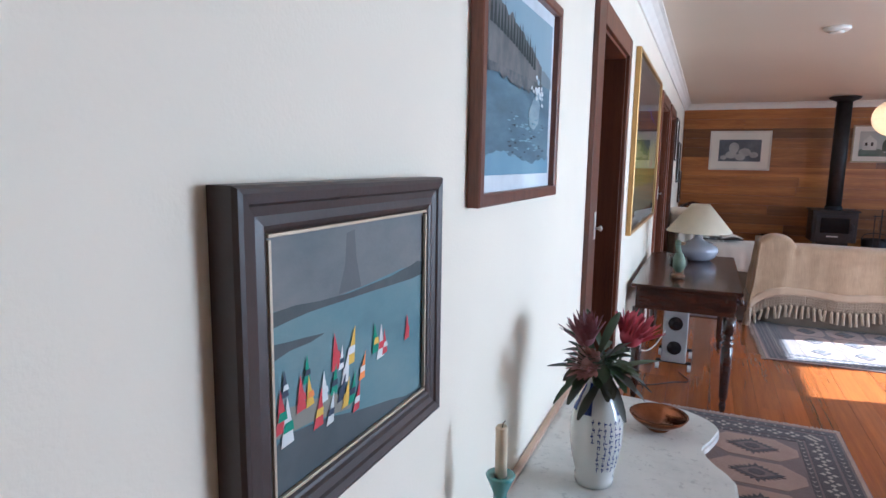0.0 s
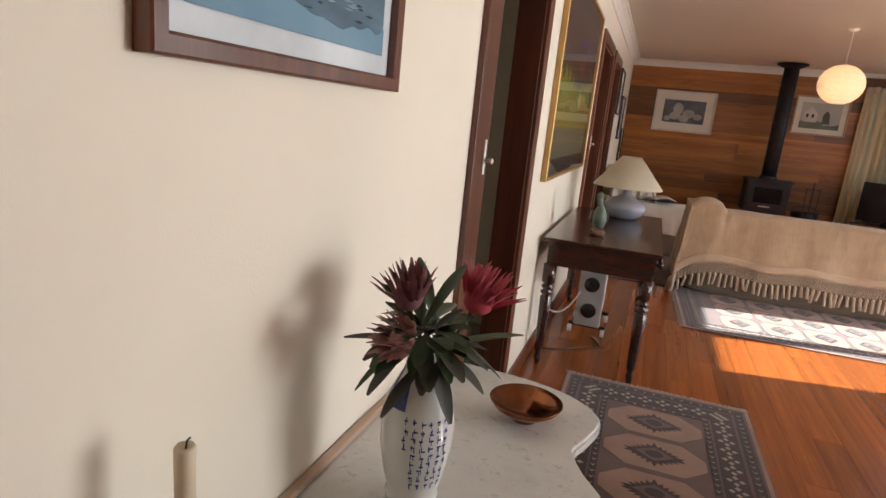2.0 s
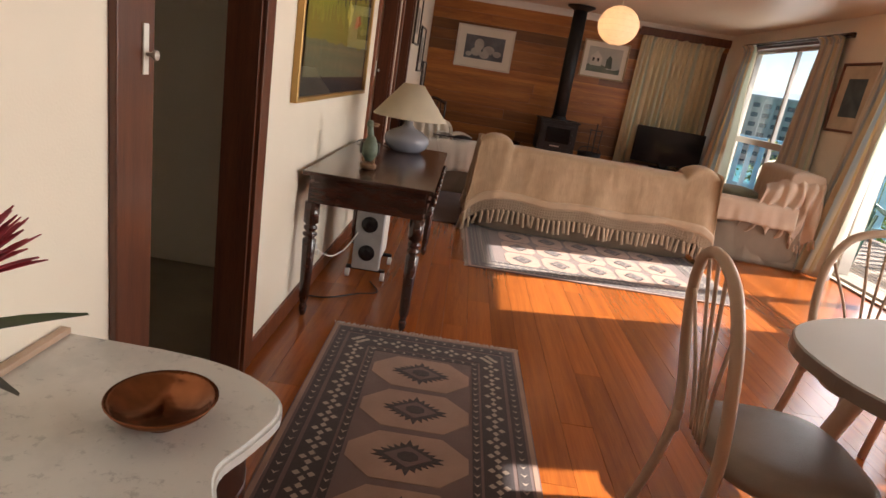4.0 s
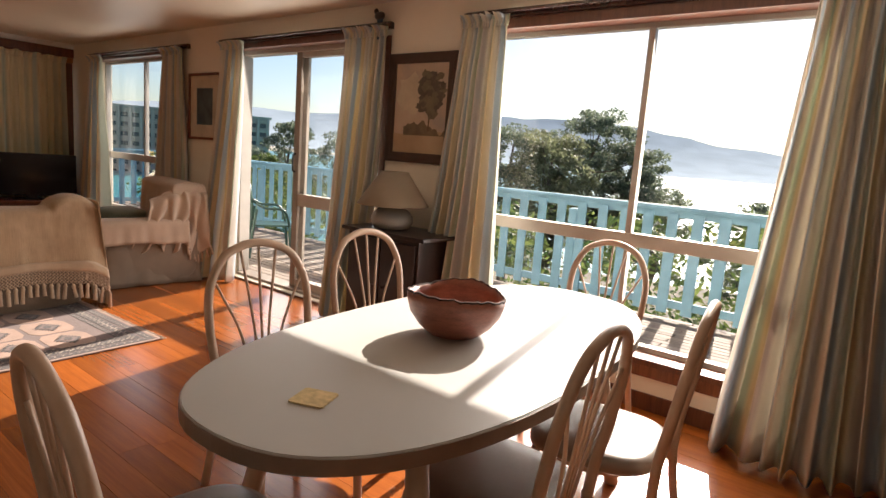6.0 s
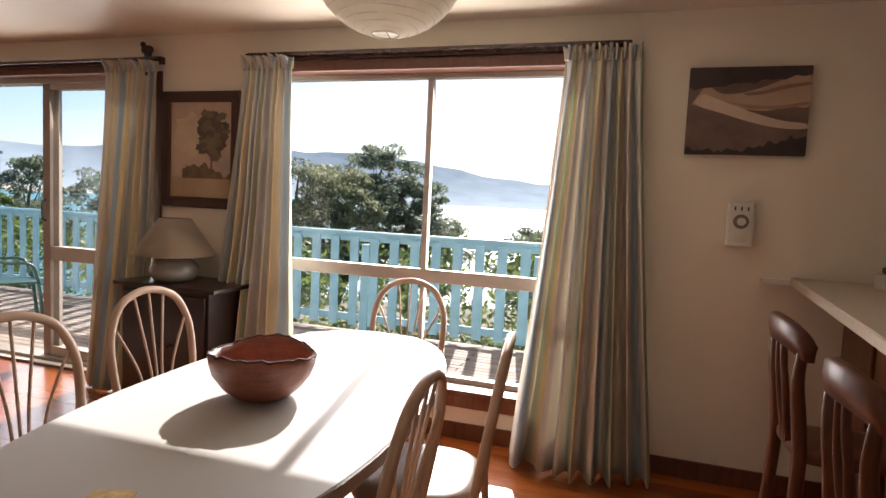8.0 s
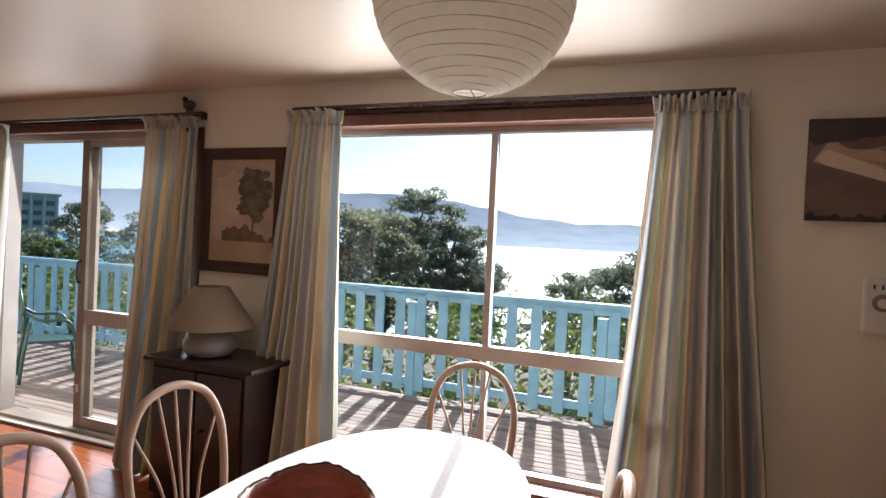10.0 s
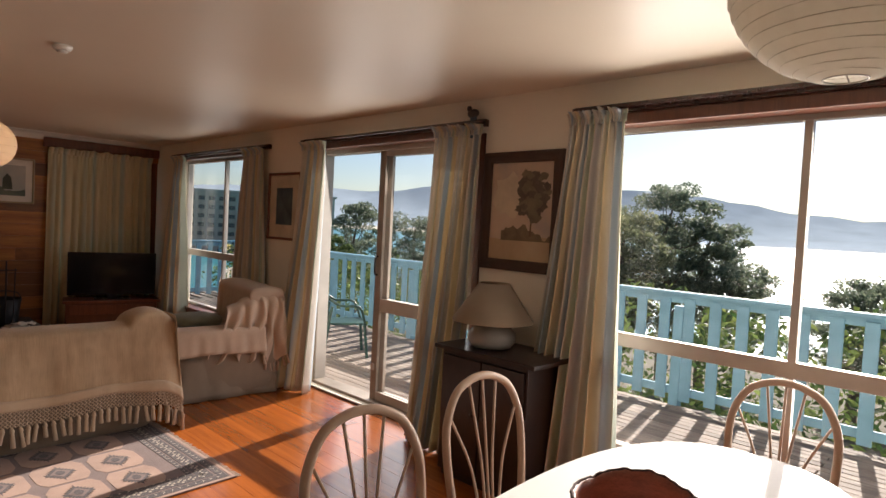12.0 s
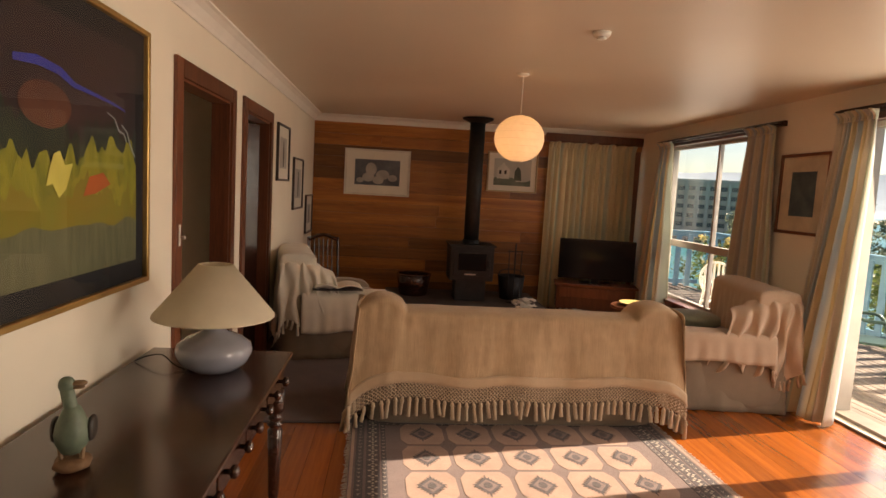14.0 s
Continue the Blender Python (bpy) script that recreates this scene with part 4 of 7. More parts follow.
def cover(name, label, m, material, width, front, back, height, seed, hem=0.1, half=0.142, tassels=False, wrap=1.0, side=-1, reach=1.0):
    """A throw laid over an armchair's back: it falls in front and behind."""
    t = thing(name, label, "blanket", m)

    def at(u, v):
        x = (u - 0.5) * width * (1 + 0.06 * math.sin(v * 7))
        fold = 0.02 * math.sin(u * 34 + seed) + 0.02 * noise.noise(Vector((u * 7, v * 5, seed)))
        far = max(0.0, abs(u - 0.5) * 2 - 0.80) / 0.20
        edge = far * (4.6 + 1.4 * math.sin(v * 11 + seed)) * wrap
        x = max(-0.437 - 0.012 * far, min(0.437 + 0.012 * far, x)) + 0.012 * math.sin(v * 19 + seed) * far
        if v < 0.4:
            k = v / 0.4
            return (x, -0.335 + half + 0.012 + abs(fold) * (1 - k), front + (height - front) * k - 0.03 * edge)
        if v < 0.55:
            a = math.pi * (v - 0.4) / 0.15
            return (x, -0.335 + half * math.cos(a), height - 0.03 * edge + 0.03 * math.sin(a))
        k = (v - 0.55) / 0.45
        return (x * (1 - 0.1 * k), -0.335 - half - 0.01 - 0.02 * k - abs(fold) * k * 1.6, height - (height - back) * k + hem * 0.3 * math.sin(u * 9 + seed) * k - 0.03 * edge)
    part("cloth", grid(60, 44, at), material, t, "", True, 0.006)

    # the side that hangs off the back in deep folds
    def hang(u, v):
        y = -0.50 + (0.40 + 0.16 * v) * u * reach
        top = 0.895 - 0.02 * (1 - u) ** 4 - 0.22 * max(0.0, u - 0.35) ** 1.3
        low = 0.30 + 0.05 * math.sin(u * 17 + seed) + 0.05 * u
        w = u * 5.2 + 0.5 * noise.noise(Vector((u * 3, v * 1.5, seed)))
        out = 0.004 + (0.02 + 0.055 * v ** 0.8) * (0.5 + 0.5 * math.sin(2 * math.pi * w))
        tuck = 0.10 * max(0.0, 1 - v / 0.16) ** 2
        return (side * (0.462 + out - tuck), y + 0.012 * math.sin(v * 9 + u * 20), top + (low - top) * v)
    part("side_fall", grid(70, 30, hang), material, t, "side hanging in deep folds", True, 0.006)
    fringe([Vector(hang(i / 40, 1.0)) for i in range(0, 14, 2)], 0.09, t, material, 0, 4)
    if tassels:
        fringe([Vector(at(i / 22, 1.0)) for i in range(23)], 0.10, t, material, 0, 9)
    return t


cover("armchair_throw", "pink-beige folded throw with tassels over the armchair back", pose(3.75, 7.50, 0, 0, 0, 82), M_PINKCLOTH, 1.1, 0.50, 0.30, 0.905, 2.0, 0.2, tassels=True, wrap=1.5, reach=1.25)
cover("armchair_throw", "cream cotton throw over the armchair back", pose(0.52, 8.55, 0, 0, 0, -78), M_WHITECLOTH, 1.2, 0.50, 0.25, 0.905, 5.0, 0.2, wrap=1.8, side=1, reach=1.15)


def arm_cover(m, material, label, fall=0.34):
    t = thing("arm_cover", label, "blanket", m)

    def at(u, v):
        y = -0.30 + 0.76 * u
        a = (v - 0.5) * 2
        drop = max(0.0, abs(a) - 0.35) / 0.65
        x = 0.40 + 0.118 * max(-1, min(1, a / 0.35)) + (0.007 * math.sin(u * 23) + 0.005 * math.sin(u * 47 + 1) + 0.03) * drop * (1 if a > 0 else -1)
        return (x, y, 0.604 - 0.014 * min(1, abs(a) / 0.35) ** 2 - drop * (fall if a > 0 else 0.1) * (1 + 0.04 * math.sin(u * 8)))
    part("cloth", grid(40, 24, at), material, t, "", True, 0.006)


arm_cover(pose(0.52, 8.55, 0, 0, 0, -78), M_WHITECLOTH, "cream cotton throw over the near armchair arm")
arm_cover(pose(3.75, 7.50, 0, 0, 0, 82) @ Matrix.Diagonal((-1, 1, 1, 1)), M_PINKCLOTH, "pink-beige throw over the armchair arm", 0.2)
cushion = thing("cushion", "green-grey cushion lying on the armchair seat", "cushion", pose(3.62, 7.55, 0.53, 0, 0, 10))
part("pad", soft_box((-0.2, -0.2, 0), (0.2, 0.2, 0.13), 3, 8, 0.05), cloth("sage cloth", (0.20, 0.22, 0.17)), cushion, smooth=True)
book = thing("open_book", "open magazine lying on the armchair arm", "book", pose(0.62, 8.13, 0.628, 0, 0, 10))
part("page_spread", grid(16, 6, lambda u, v: ((u - 0.5) * 0.42, (v - 0.5) * 0.28, 0.02 + 0.025 * abs(math.sin(u * math.pi * 2)))), M_MAT, book, "", True, 0.008)
part("cover", box((-0.215, -0.145, 0), (0.215, 0.145, 0.006), 0.002), M_DARKFRAME, book)


# ---- rugs ----
R_DARK = cloth("dark brown wool pile", (0.048, 0.033, 0.034), None, 300)
R_MID = cloth("mauve brown wool pile", (0.135, 0.086, 0.078), None, 300)
R_PALE = cloth("pale pink wool pile", (0.31, 0.195, 0.145), None, 300)
R_IVORY = cloth("ivory wool", (0.38, 0.31, 0.25), None, 300)


def rug(m, w, l, rows, cols, label, square, mx=0.0, my=0.0):
    """A rug with borders and rows of eight-sided medallions; x across, y along."""
    r = thing("rug", label, "rug", m)
    part("rug_ground", box((-w / 2, -l / 2, 0.0), (w / 2, l / 2, 0.008), 0.002), R_MID, r)

    def band(inset, wide, z, material, name):
        bm = bmesh.new()
        x, y = w / 2 - inset, l / 2 - inset
        for lo, hi in (((-x, -y), (x, -y + wide)), ((-x, y - wide), (x, y)), ((-x, -y + wide), (-x + wide, y - wide)), ((x - wide, -y + wide), (x, y - wide))):
            box((*lo, 0.007), (*hi, z), bm=bm)
        part(name, bm, material, r)
    band(0.005, 0.018, 0.0092, R_PALE, "edge_band")
    band(0.035, 0.045, 0.0092, R_DARK, "border_band")
    band(0.095, 0.105 * square, 0.0092, R_DARK, "border_band")
    band(0.105 + 0.105 * square, 0.03, 0.0094, R_DARK, "border_band")
    # stars and chevrons in the borders
    bm = bmesh.new()

    def star(cx, cy, s):
        for ax in (0, 1):
            for sg in (-1, 1):
                d = Vector((sg, 0)) if ax == 0 else Vector((0, sg))
                n_ = Vector((-d.y, d.x))
                vs = [Vector((cx, cy)) + d * s * 0.25, Vector((cx, cy)) + d * s * 0.6 + n_ * s * 0.34, Vector((cx, cy)) + d * s, Vector((cx, cy)) + d * s * 0.6 - n_ * s * 0.34]
                bm.faces.new([bm.verts.new((p.x, p.y, 0.0108)) for p in vs])
    mid = 0.095 + 0.0525 * square
    step = 0.082 * square
    for side in (-1, 1):
        n_ = int((l - 0.24) / step)
        for i in range(n_):
            star(side * (w / 2 - mid), -l / 2 + 0.12 + (i + 0.5) * (l - 0.24) / n_, 0.04 * square)
        n_ = int((w - 0.24) / step)
        for i in range(n_):
            star(-w / 2 + 0.12 + (i + 0.5) * (w - 0.24) / n_, side * (l / 2 - mid), 0.04 * square)
    for inset in (0.0575, 0.12 + 0.105 * square):
        for side in (-1, 1):
            n_ = int(l / 0.045)
            for i in range(1, n_):
                y = -l / 2 + i * l / n_
                x = side * (w / 2 - inset)
                if abs(y) > l / 2 - inset:
                    continue
                bm.faces.new([bm.verts.new(p) for p in ((x - 0.013, y + 0.010, 0.0105), (x, y - 0.010, 0.0105), (x + 0.013, y + 0.010, 0.0105), (x, y, 0.0105))])
            n_ = int(w / 0.045)
            for i in range(1, n_):
                x = -w / 2 + i * w / n_
                y = side * (l / 2 - inset)
                if abs(x) > w / 2 - inset:
                    continue
                bm.faces.new([bm.verts.new(p) for p in ((x - 0.010, y - 0.013, 0.0105), (x + 0.010, y, 0.0105), (x - 0.010, y + 0.013, 0.0105), (x, y, 0.0105))])
    tagged(part("border_pattern", bm, R_IVORY, r, "ivory star and chevron border"), kind="stuff")
    fx, fy = w / 2 - 0.14 - 0.105 * square - mx, l / 2 - 0.14 - 0.105 * square - my
    cw, ch = 2 * fx / cols, 2 * fy / rows
    rng = random.Random(int(w * 100))
    for i in range(cols):
        for j in range(rows):
            cx, cy = -fx + (i + 0.5) * cw, -fy + (j + 0.5) * ch
            a, c = cw * (0.48 if cols == 1 else 0.455), ch * (0.44 if cols == 1 else 0.465)
            q0, q1 = (0.3, 0.55) if cols == 1 else (0.55, 0.72)
            med = part("medallion", prism([(cx + a * p, cy + c * q) for p, q in ((-1, -q0), (-q1, -1), (q1, -1), (1, -q0), (1, q0), (q1, 1), (-q1, 1), (-1, q0))], 0.007, 0.0096), R_PALE, r, "pale pink eight-sided medallion")
            dia = []
            n_ = 44
            for k in range(n_):
                t = 2 * math.pi * k / n_
                ca, sa = math.cos(t), math.sin(t)
                rr = 1 / (abs(ca) + abs(sa)) * (1 + (0.20 if k % 2 else -0.12))
                dia.append((cx + a * 0.56 * rr * ca, cy + c * 0.64 * rr * sa))
            part("diamond", prism(dia, 0.0096, 0.0112), R_DARK, med)
            part("diamond_centre", prism([(cx + a * 0.40 * p, cy + c * 0.44 * q) for p, q in ((-1, 0), (0, -1), (1, 0), (0, 1))], 0.0112, 0.0122), R_MID, med)
            part("diamond_eye", prism([(cx + a * 0.17 * p, cy + c * 0.2 * q) for p, q in ((-1, -0.4), (-0.4, -1), (0.4, -1), (1, -0.4), (1, 0.4), (0.4, 1), (-0.4, 1), (-1, 0.4))], 0.0122, 0.0132), R_DARK, med)
    # short fringe at both ends
    bm = bmesh.new()
    ends = [((-w / 2 + i * w / 150, s_ * l / 2), (0, s_)) for s_ in (-1, 1) for i in range(151)] if square > 0.9 else []
    if square <= 0.9:
        ends = [((s_ * w / 2, -l / 2 + i * l / 110), (s_, 0)) for s_ in (-1, 1) for i in range(111)]
    for (x, y), (dx, dy) in ends:
        q = rng.uniform(0.018, 0.034)
        o = rng.uniform(-0.008, 0.008)
        tube([(x, y, 0.006), (x + dx * q + dy * o, y + dy * q + dx * o, 0.003)], 0.0025, 4, bm)
    tagged(part("fringe", bm, R_IVORY, r, "short ivory fringe"), kind="stuff")
    return r


rug(pose(0.745, 3.12, 0.001, 0, 0, 0.5), 0.94, 2.0, 5, 1, "patterned wool runner rug with pink medallions", 1.0)
rug(pose(1.945, 6.14, 0.001, 0, 0, 2.2), 2.07, 1.36, 3, 5, "mauve and pink patterned wool rug before the sofa back", 0.72, 0.075, -0.03)


# ---- hearth, stove, television ----
hearth = thing("hearth", "low dark slate hearth under the stove", "hearth")
M_SLATE = plain("dark slate", (0.07, 0.06, 0.055), 0.6, scale=5, vary=0.4)
part("base", box((1.05, 9.62, 0), (2.95, 10.845, 0.17), 0.01), M_SLATE, hearth)
part("slab", box((1.02, 9.59, 0.17), (2.98, 10.845, 0.20), 0.006), M_SLATE, hearth)
stove = thing("wood_stove", "black iron wood stove with tall flue", "stove", pose(2.07, 10.22, 0.201))
part("pedestal", box((-0.19, -0.17, 0), (0.19, 0.17, 0.26), 0.008), M_IRON, stove)
part("firebox", box((-0.27, -0.23, 0.26), (0.27, 0.23, 0.68), 0.012), M_IRON, stove)
part("top_plate", box((-0.29, -0.25, 0.68), (0.29, 0.25, 0.705), 0.005), M_IRON, stove)
sdoor = part("door", box((-0.23, -0.25, 0.32), (0.23, -0.232, 0.64), 0.008), M_IRON, stove)
part("door_glass", box((-0.17, -0.256, 0.39), (0.17, -0.252, 0.60), 0.002), M_SCREEN, sdoor)
part("nameplate", box((-0.09, -0.257, 0.335), (0.05, -0.252, 0.352), 0.001), M_METAL, sdoor)
part("handle", tube([(0.2, -0.25, 0.42), (0.2, -0.29, 0.43), (0.2, -0.29, 0.52), (0.2, -0.25, 0.53)], 0.008), M_IRON, sdoor)
part("flue", lathe([(0.094, 0.70), (0.094, 2.24)], 28), M_IRON, stove, "black flue pipe", True)
part("flue_collar", lathe([(0.108, 0.705), (0.108, 0.75), (0.096, 0.755)], 28), M_IRON, stove)
part("flue_flange", lathe([(0.095, 2.19), (0.19, 2.235), (0.19, 2.25)], 28), M_IRON, stove)

basket = thing("wood_basket", "dark wicker firewood basket on the hearth", "basket", pose(1.38, 10.35, 0.201))
part("body", lathe([(0.15, 0), (0.17, 0.01), (0.20, 0.14), (0.215, 0.26), (0.205, 0.265), (0.19, 0.14), (0.15, 0.02)], 28, wave=lambda a, z: 1 + 0.02 * math.sin(14 * a + z * 90)), M_DARKWOOD, basket, smooth=True)
part("rim", tube([(0.21 * math.cos(i * math.pi / 12), 0.21 * math.sin(i * math.pi / 12), 0.265) for i in range(25)], 0.014), M_DARKWOOD, basket, smooth=True)
bucket = thing("ash_bucket", "dark metal coal bucket beside the stove", "bucket", pose(2.64, 10.35, 0.201))
part("body", lathe([(0.13, 0), (0.14, 0.01), (0.175, 0.30), (0.168, 0.30), (0.13, 0.02)], 26), M_IRON, bucket, smooth=True)
part("handle", tube(smooth_line([(-0.172, 0, 0.29), (-0.13, 0.02, 0.36), (0, 0.03, 0.38), (0.13, 0.02, 0.36), (0.172, 0, 0.29)], 4), 0.006), M_IRON, bucket)
tools = thing("fire_tools", "black iron fire tool stand", "fire tools", pose(2.62, 10.08, 0.201))
part("foot", lathe([(0.09, 0), (0.09, 0.012), (0.02, 0.022)], 20), M_IRON, tools)
part("stem", tube([(0, 0, 0.01), (0, 0, 0.74)], 0.008), M_IRON, tools)
part("cross_bar", tube([(-0.1, 0, 0.64), (0.1, 0, 0.64)], 0.006), M_IRON, tools)
part("poker", tube([(-0.08, -0.01, 0.66), (-0.07, -0.01, 0.09)], 0.006), M_IRON, tools)
part("shovel", tube([(0.08, -0.01, 0.66), (0.07, -0.01, 0.12), (0.068, -0.01, 0.06)], 0.006, 8, None, [1, 1, 4]), M_IRON, tools)

tvm = pose(3.78, 10.42, 0, 0, 0, -13)
stand = thing("tv_stand", "low brown timber television stand", "tv stand", tvm)
part("body", box((-0.50, -0.16, 0.10), (0.50, 0.2, 0.40), 0.006), M_TRIM, stand)
part("top", box((-0.53, -0.19, 0.40), (0.53, 0.22, 0.43), 0.006), M_TRIM, stand)
part("drawer_front", box((-0.46, -0.175, 0.26), (0.46, -0.162, 0.38), 0.004), M_TRIM, stand)
for x in (-0.46, 0.46):
    for y in (-0.12, 0.16):
        part("leg", lathe([(0.016, 0), (0.024, 0.10)], 10), M_TRIM, stand).matrix_basis = pose(x, y, 0)
tv = thing("television", "black flat screen television, switched off", "television", tvm @ pose(0, 0.02, 0.431))
part("casing", box((-0.49, -0.02, 0.05), (0.49, 0.03, 0.58), 0.008), M_BLACK, tv)
part("screen", box((-0.475, -0.024, 0.068), (0.475, -0.0205, 0.567), 0.001), M_SCREEN, tv, "dark glossy screen")
part("neck", box((-0.06, -0.01, 0.012), (0.06, 0.025, 0.06), 0.004), M_BLACK, tv)
part("foot", box((-0.2, -0.1, 0), (0.2, 0.12, 0.012), 0.004), M_BLACK, tv)


# ---- pictures: built flat on x = 0, facing +x, y across, z up ----
def picture(m, w, h, frame_w, depth, frame_mat, label, mount=0.0, mount_mat=None, slip=None, glazed=False):
    p = thing("picture", label, "picture", m)
    steps = ((0, 0), (0, 0.82), (0.06, 0.96), (0.16, 1.0), (0.36, 0.94), (0.42, 0.86), (0.62, 0.80), (0.82, 0.86), (0.9, 0.82), (1.0, 0.70), (1.0, 0.08)) if frame_w > 0.04 else ((0, 0), (0, 0.9), (0.12, 1.0), (0.85, 1.0), (1.0, 0.88), (1.0, 0.08))
    corners = ((-1, -1), (1, -1), (1, 1), (-1, 1))
    for a, c in zip(corners, corners[1:] + corners[:1]):
        bm = bmesh.new()
        rows = [[bm.verts.new((depth * q, s_[0] * (w / 2 - frame_w * d), s_[1] * (h / 2 - frame_w * d))) for d, q in steps] for s_ in (a, c)]
        for k in range(len(steps) - 1):
            bm.faces.new((rows[0][k], rows[1][k], rows[1][k + 1], rows[0][k + 1]))
        part("frame", bm, frame_mat, p)
    w, h = w - 2 * frame_w, h - 2 * frame_w
    if mount:
        part("mount", box((0.002, -w / 2, -h / 2), (0.008, w / 2, h / 2)), mount_mat or M_MAT, p)
    return p, w - 2 * mount, h - 2 * mount


def paint(p, w, h, outline, material, z, name="paint_shape", label=""):
    """A flat patch of paint; outline in fractions of the picture, from its lower left as one faces it."""
    bm = bmesh.new()
    f = bm.faces.new([bm.verts.new((z, (q - 0.5) * w, (r - 0.5) * h)) for q, r in outline])
    if f.calc_area() > 0:
        bm.normal_update()
        if f.normal.x < 0:
            f.normal_flip()
    bmesh.ops.triangulate(bm, faces=bm.faces)
    return part(name, bm, material, p, label)


def brushed(name, *colors, scale=3.0, stretch=(1, 1, 1), rough=0.6):
    n = Nodes(name)
    v = n.coords(stretch)
    k = len(colors)
    n.link(n.ramp(n.noise(v, scale, 8, 0.6), [(0.28 + 0.44 * i / max(1, k - 1), c) for i, c in enumerate(colors)]), n.b.inputs["Base Color"])
    n.set(rough)
    n.bump(n.noise(v, 60), 0.15, 0.003)
    return n.m


FULL = [(0, 0), (1, 0), (1, 1), (0, 1)]


def ragged(base, amp, seed, n=24, low=0.0, x0=0.0, x1=1.0):
    """A band from low up to an uneven skyline."""
    top = [(x0 + (x1 - x0) * i / n, base(i / n) + amp * noise.noise(Vector((i * 0.37, seed, 0)))) for i in range(n + 1)]
    return [(x0, low), (x1, low)] + top[::-1]


# the hall wall faces +x: its pictures read from high y (their left) to low y, so x fractions run backwards there
def west(y0, y1, z0, z1):
    return Matrix.Translation((0.002, (y0 + y1) / 2, (z0 + z1) / 2)), y1 - y0, z1 - z0


def flip(o):
    return [(1 - a, b) for a, b in o]


# boats on a grey bay
M_CHAMPAGNE = plain("pale champagne gilt", (0.50, 0.42, 0.31), 0.45, 0.3, vary=0.15)
m, w, h = west(0.724, 1.183, 1.077, 1.463)
boats, pw, ph = picture(m, w, h, 0.049, 0.036, plain("dark walnut frame", (0.036, 0.024, 0.022), 0.4, vary=0.2), "framed painting of sailing boats on a grey bay")
for lo, hi in (((0.024, -pw / 2, -ph / 2), (0.029, pw / 2, -ph / 2 + 0.004)), ((0.024, -pw / 2, ph / 2 - 0.004), (0.029, pw / 2, ph / 2)), ((0.024, -pw / 2, -ph / 2 + 0.006), (0.029, -pw / 2 + 0.004, ph / 2 - 0.006)), ((0.024, pw / 2 - 0.004, -ph / 2 + 0.006), (0.029, pw / 2, ph / 2 - 0.006))):
    part("gilt_slip", box(lo, hi, 0.001), M_CHAMPAGNE, boats, "thin gilt slip")
paint(boats, pw, ph, FULL, brushed("grey blue water paint", (0.075, 0.15, 0.185), (0.12, 0.215, 0.25), (0.17, 0.25, 0.265), scale=4, stretch=(1, 1, 2)), 0.022, "canvas")
paint(boats, pw, ph, [(0, 0.72), (0.3, 0.69), (0.55, 0.70), (0.8, 0.72), (1, 0.71), (1, 1), (0, 1)], brushed("storm sky paint", (0.085, 0.105, 0.115), (0.15, 0.16, 0.165), (0.22, 0.20, 0.19), scale=4, stretch=(1, 1, 2)), 0.0225)
paint(boats, pw, ph, [(0.36, 0.70), (0.50, 0.70), (0.47, 0.84), (0.46, 0.96), (0.41, 0.95), (0.40, 0.82)], brushed("rain cloud paint", (0.075, 0.085, 0.09), (0.12, 0.125, 0.13), scale=7), 0.0227)
paint(boats, pw, ph, [(0, 0.655), (0.1, 0.665), (0.2, 0.67), (0.42, 0.665), (0.6, 0.66), (0.72, 0.655), (0.88, 0.65), (1, 0.655), (1, 0.72), (0.94, 0.735), (0.89, 0.72), (0.82, 0.715), (0.72, 0.70), (0.58, 0.695), (0.42, 0.69), (0.25, 0.70), (0.13, 0.715), (0, 0.715)], brushed("slate hill paint", (0.03, 0.04, 0.045), (0.065, 0.08, 0.085), scale=14), 0.0230)
paint(boats, pw, ph, [(0, 0.53), (0.1, 0.55), (0.2, 0.548), (0.28, 0.56), (0.18, 0.575), (0.1, 0.585), (0, 0.60)], brushed("slate spit paint", (0.035, 0.045, 0.05), (0.07, 0.09, 0.10), scale=14), 0.0230)
paint(boats, pw, ph, [(0, 0), (1, 0), (1, 0.02), (0.85, 0.03), (0.72, 0.07), (0.6, 0.10), (0.45, 0.14), (0.3, 0.19), (0.2, 0.21), (0.08, 0.23), (0, 0.20)], brushed("dark shore paint", (0.045, 0.06, 0.07), (0.075, 0.095, 0.105), scale=8), 0.0230)
paint(boats, pw, ph, [(0, 0.24), (0.2, 0.22), (0.42, 0.17), (0.46, 0.22), (0.3, 0.29), (0.1, 0.33), (0, 0.32)], brushed("sandy shallows paint", (0.20, 0.20, 0.17), (0.26, 0.25, 0.21), scale=8), 0.0229)
SAILS = [plain(n_, c, 0.6) for n_, c in (("red sail paint", (0.50, 0.035, 0.05)), ("white sail paint", (0.72, 0.74, 0.74)), ("green sail paint", (0.026, 0.26, 0.16)), ("yellow sail paint", (0.70, 0.46, 0.04)), ("navy sail paint", (0.026, 0.04, 0.08)), ("orange sail paint", (0.75, 0.25, 0.04)))]
rng = random.Random(4)
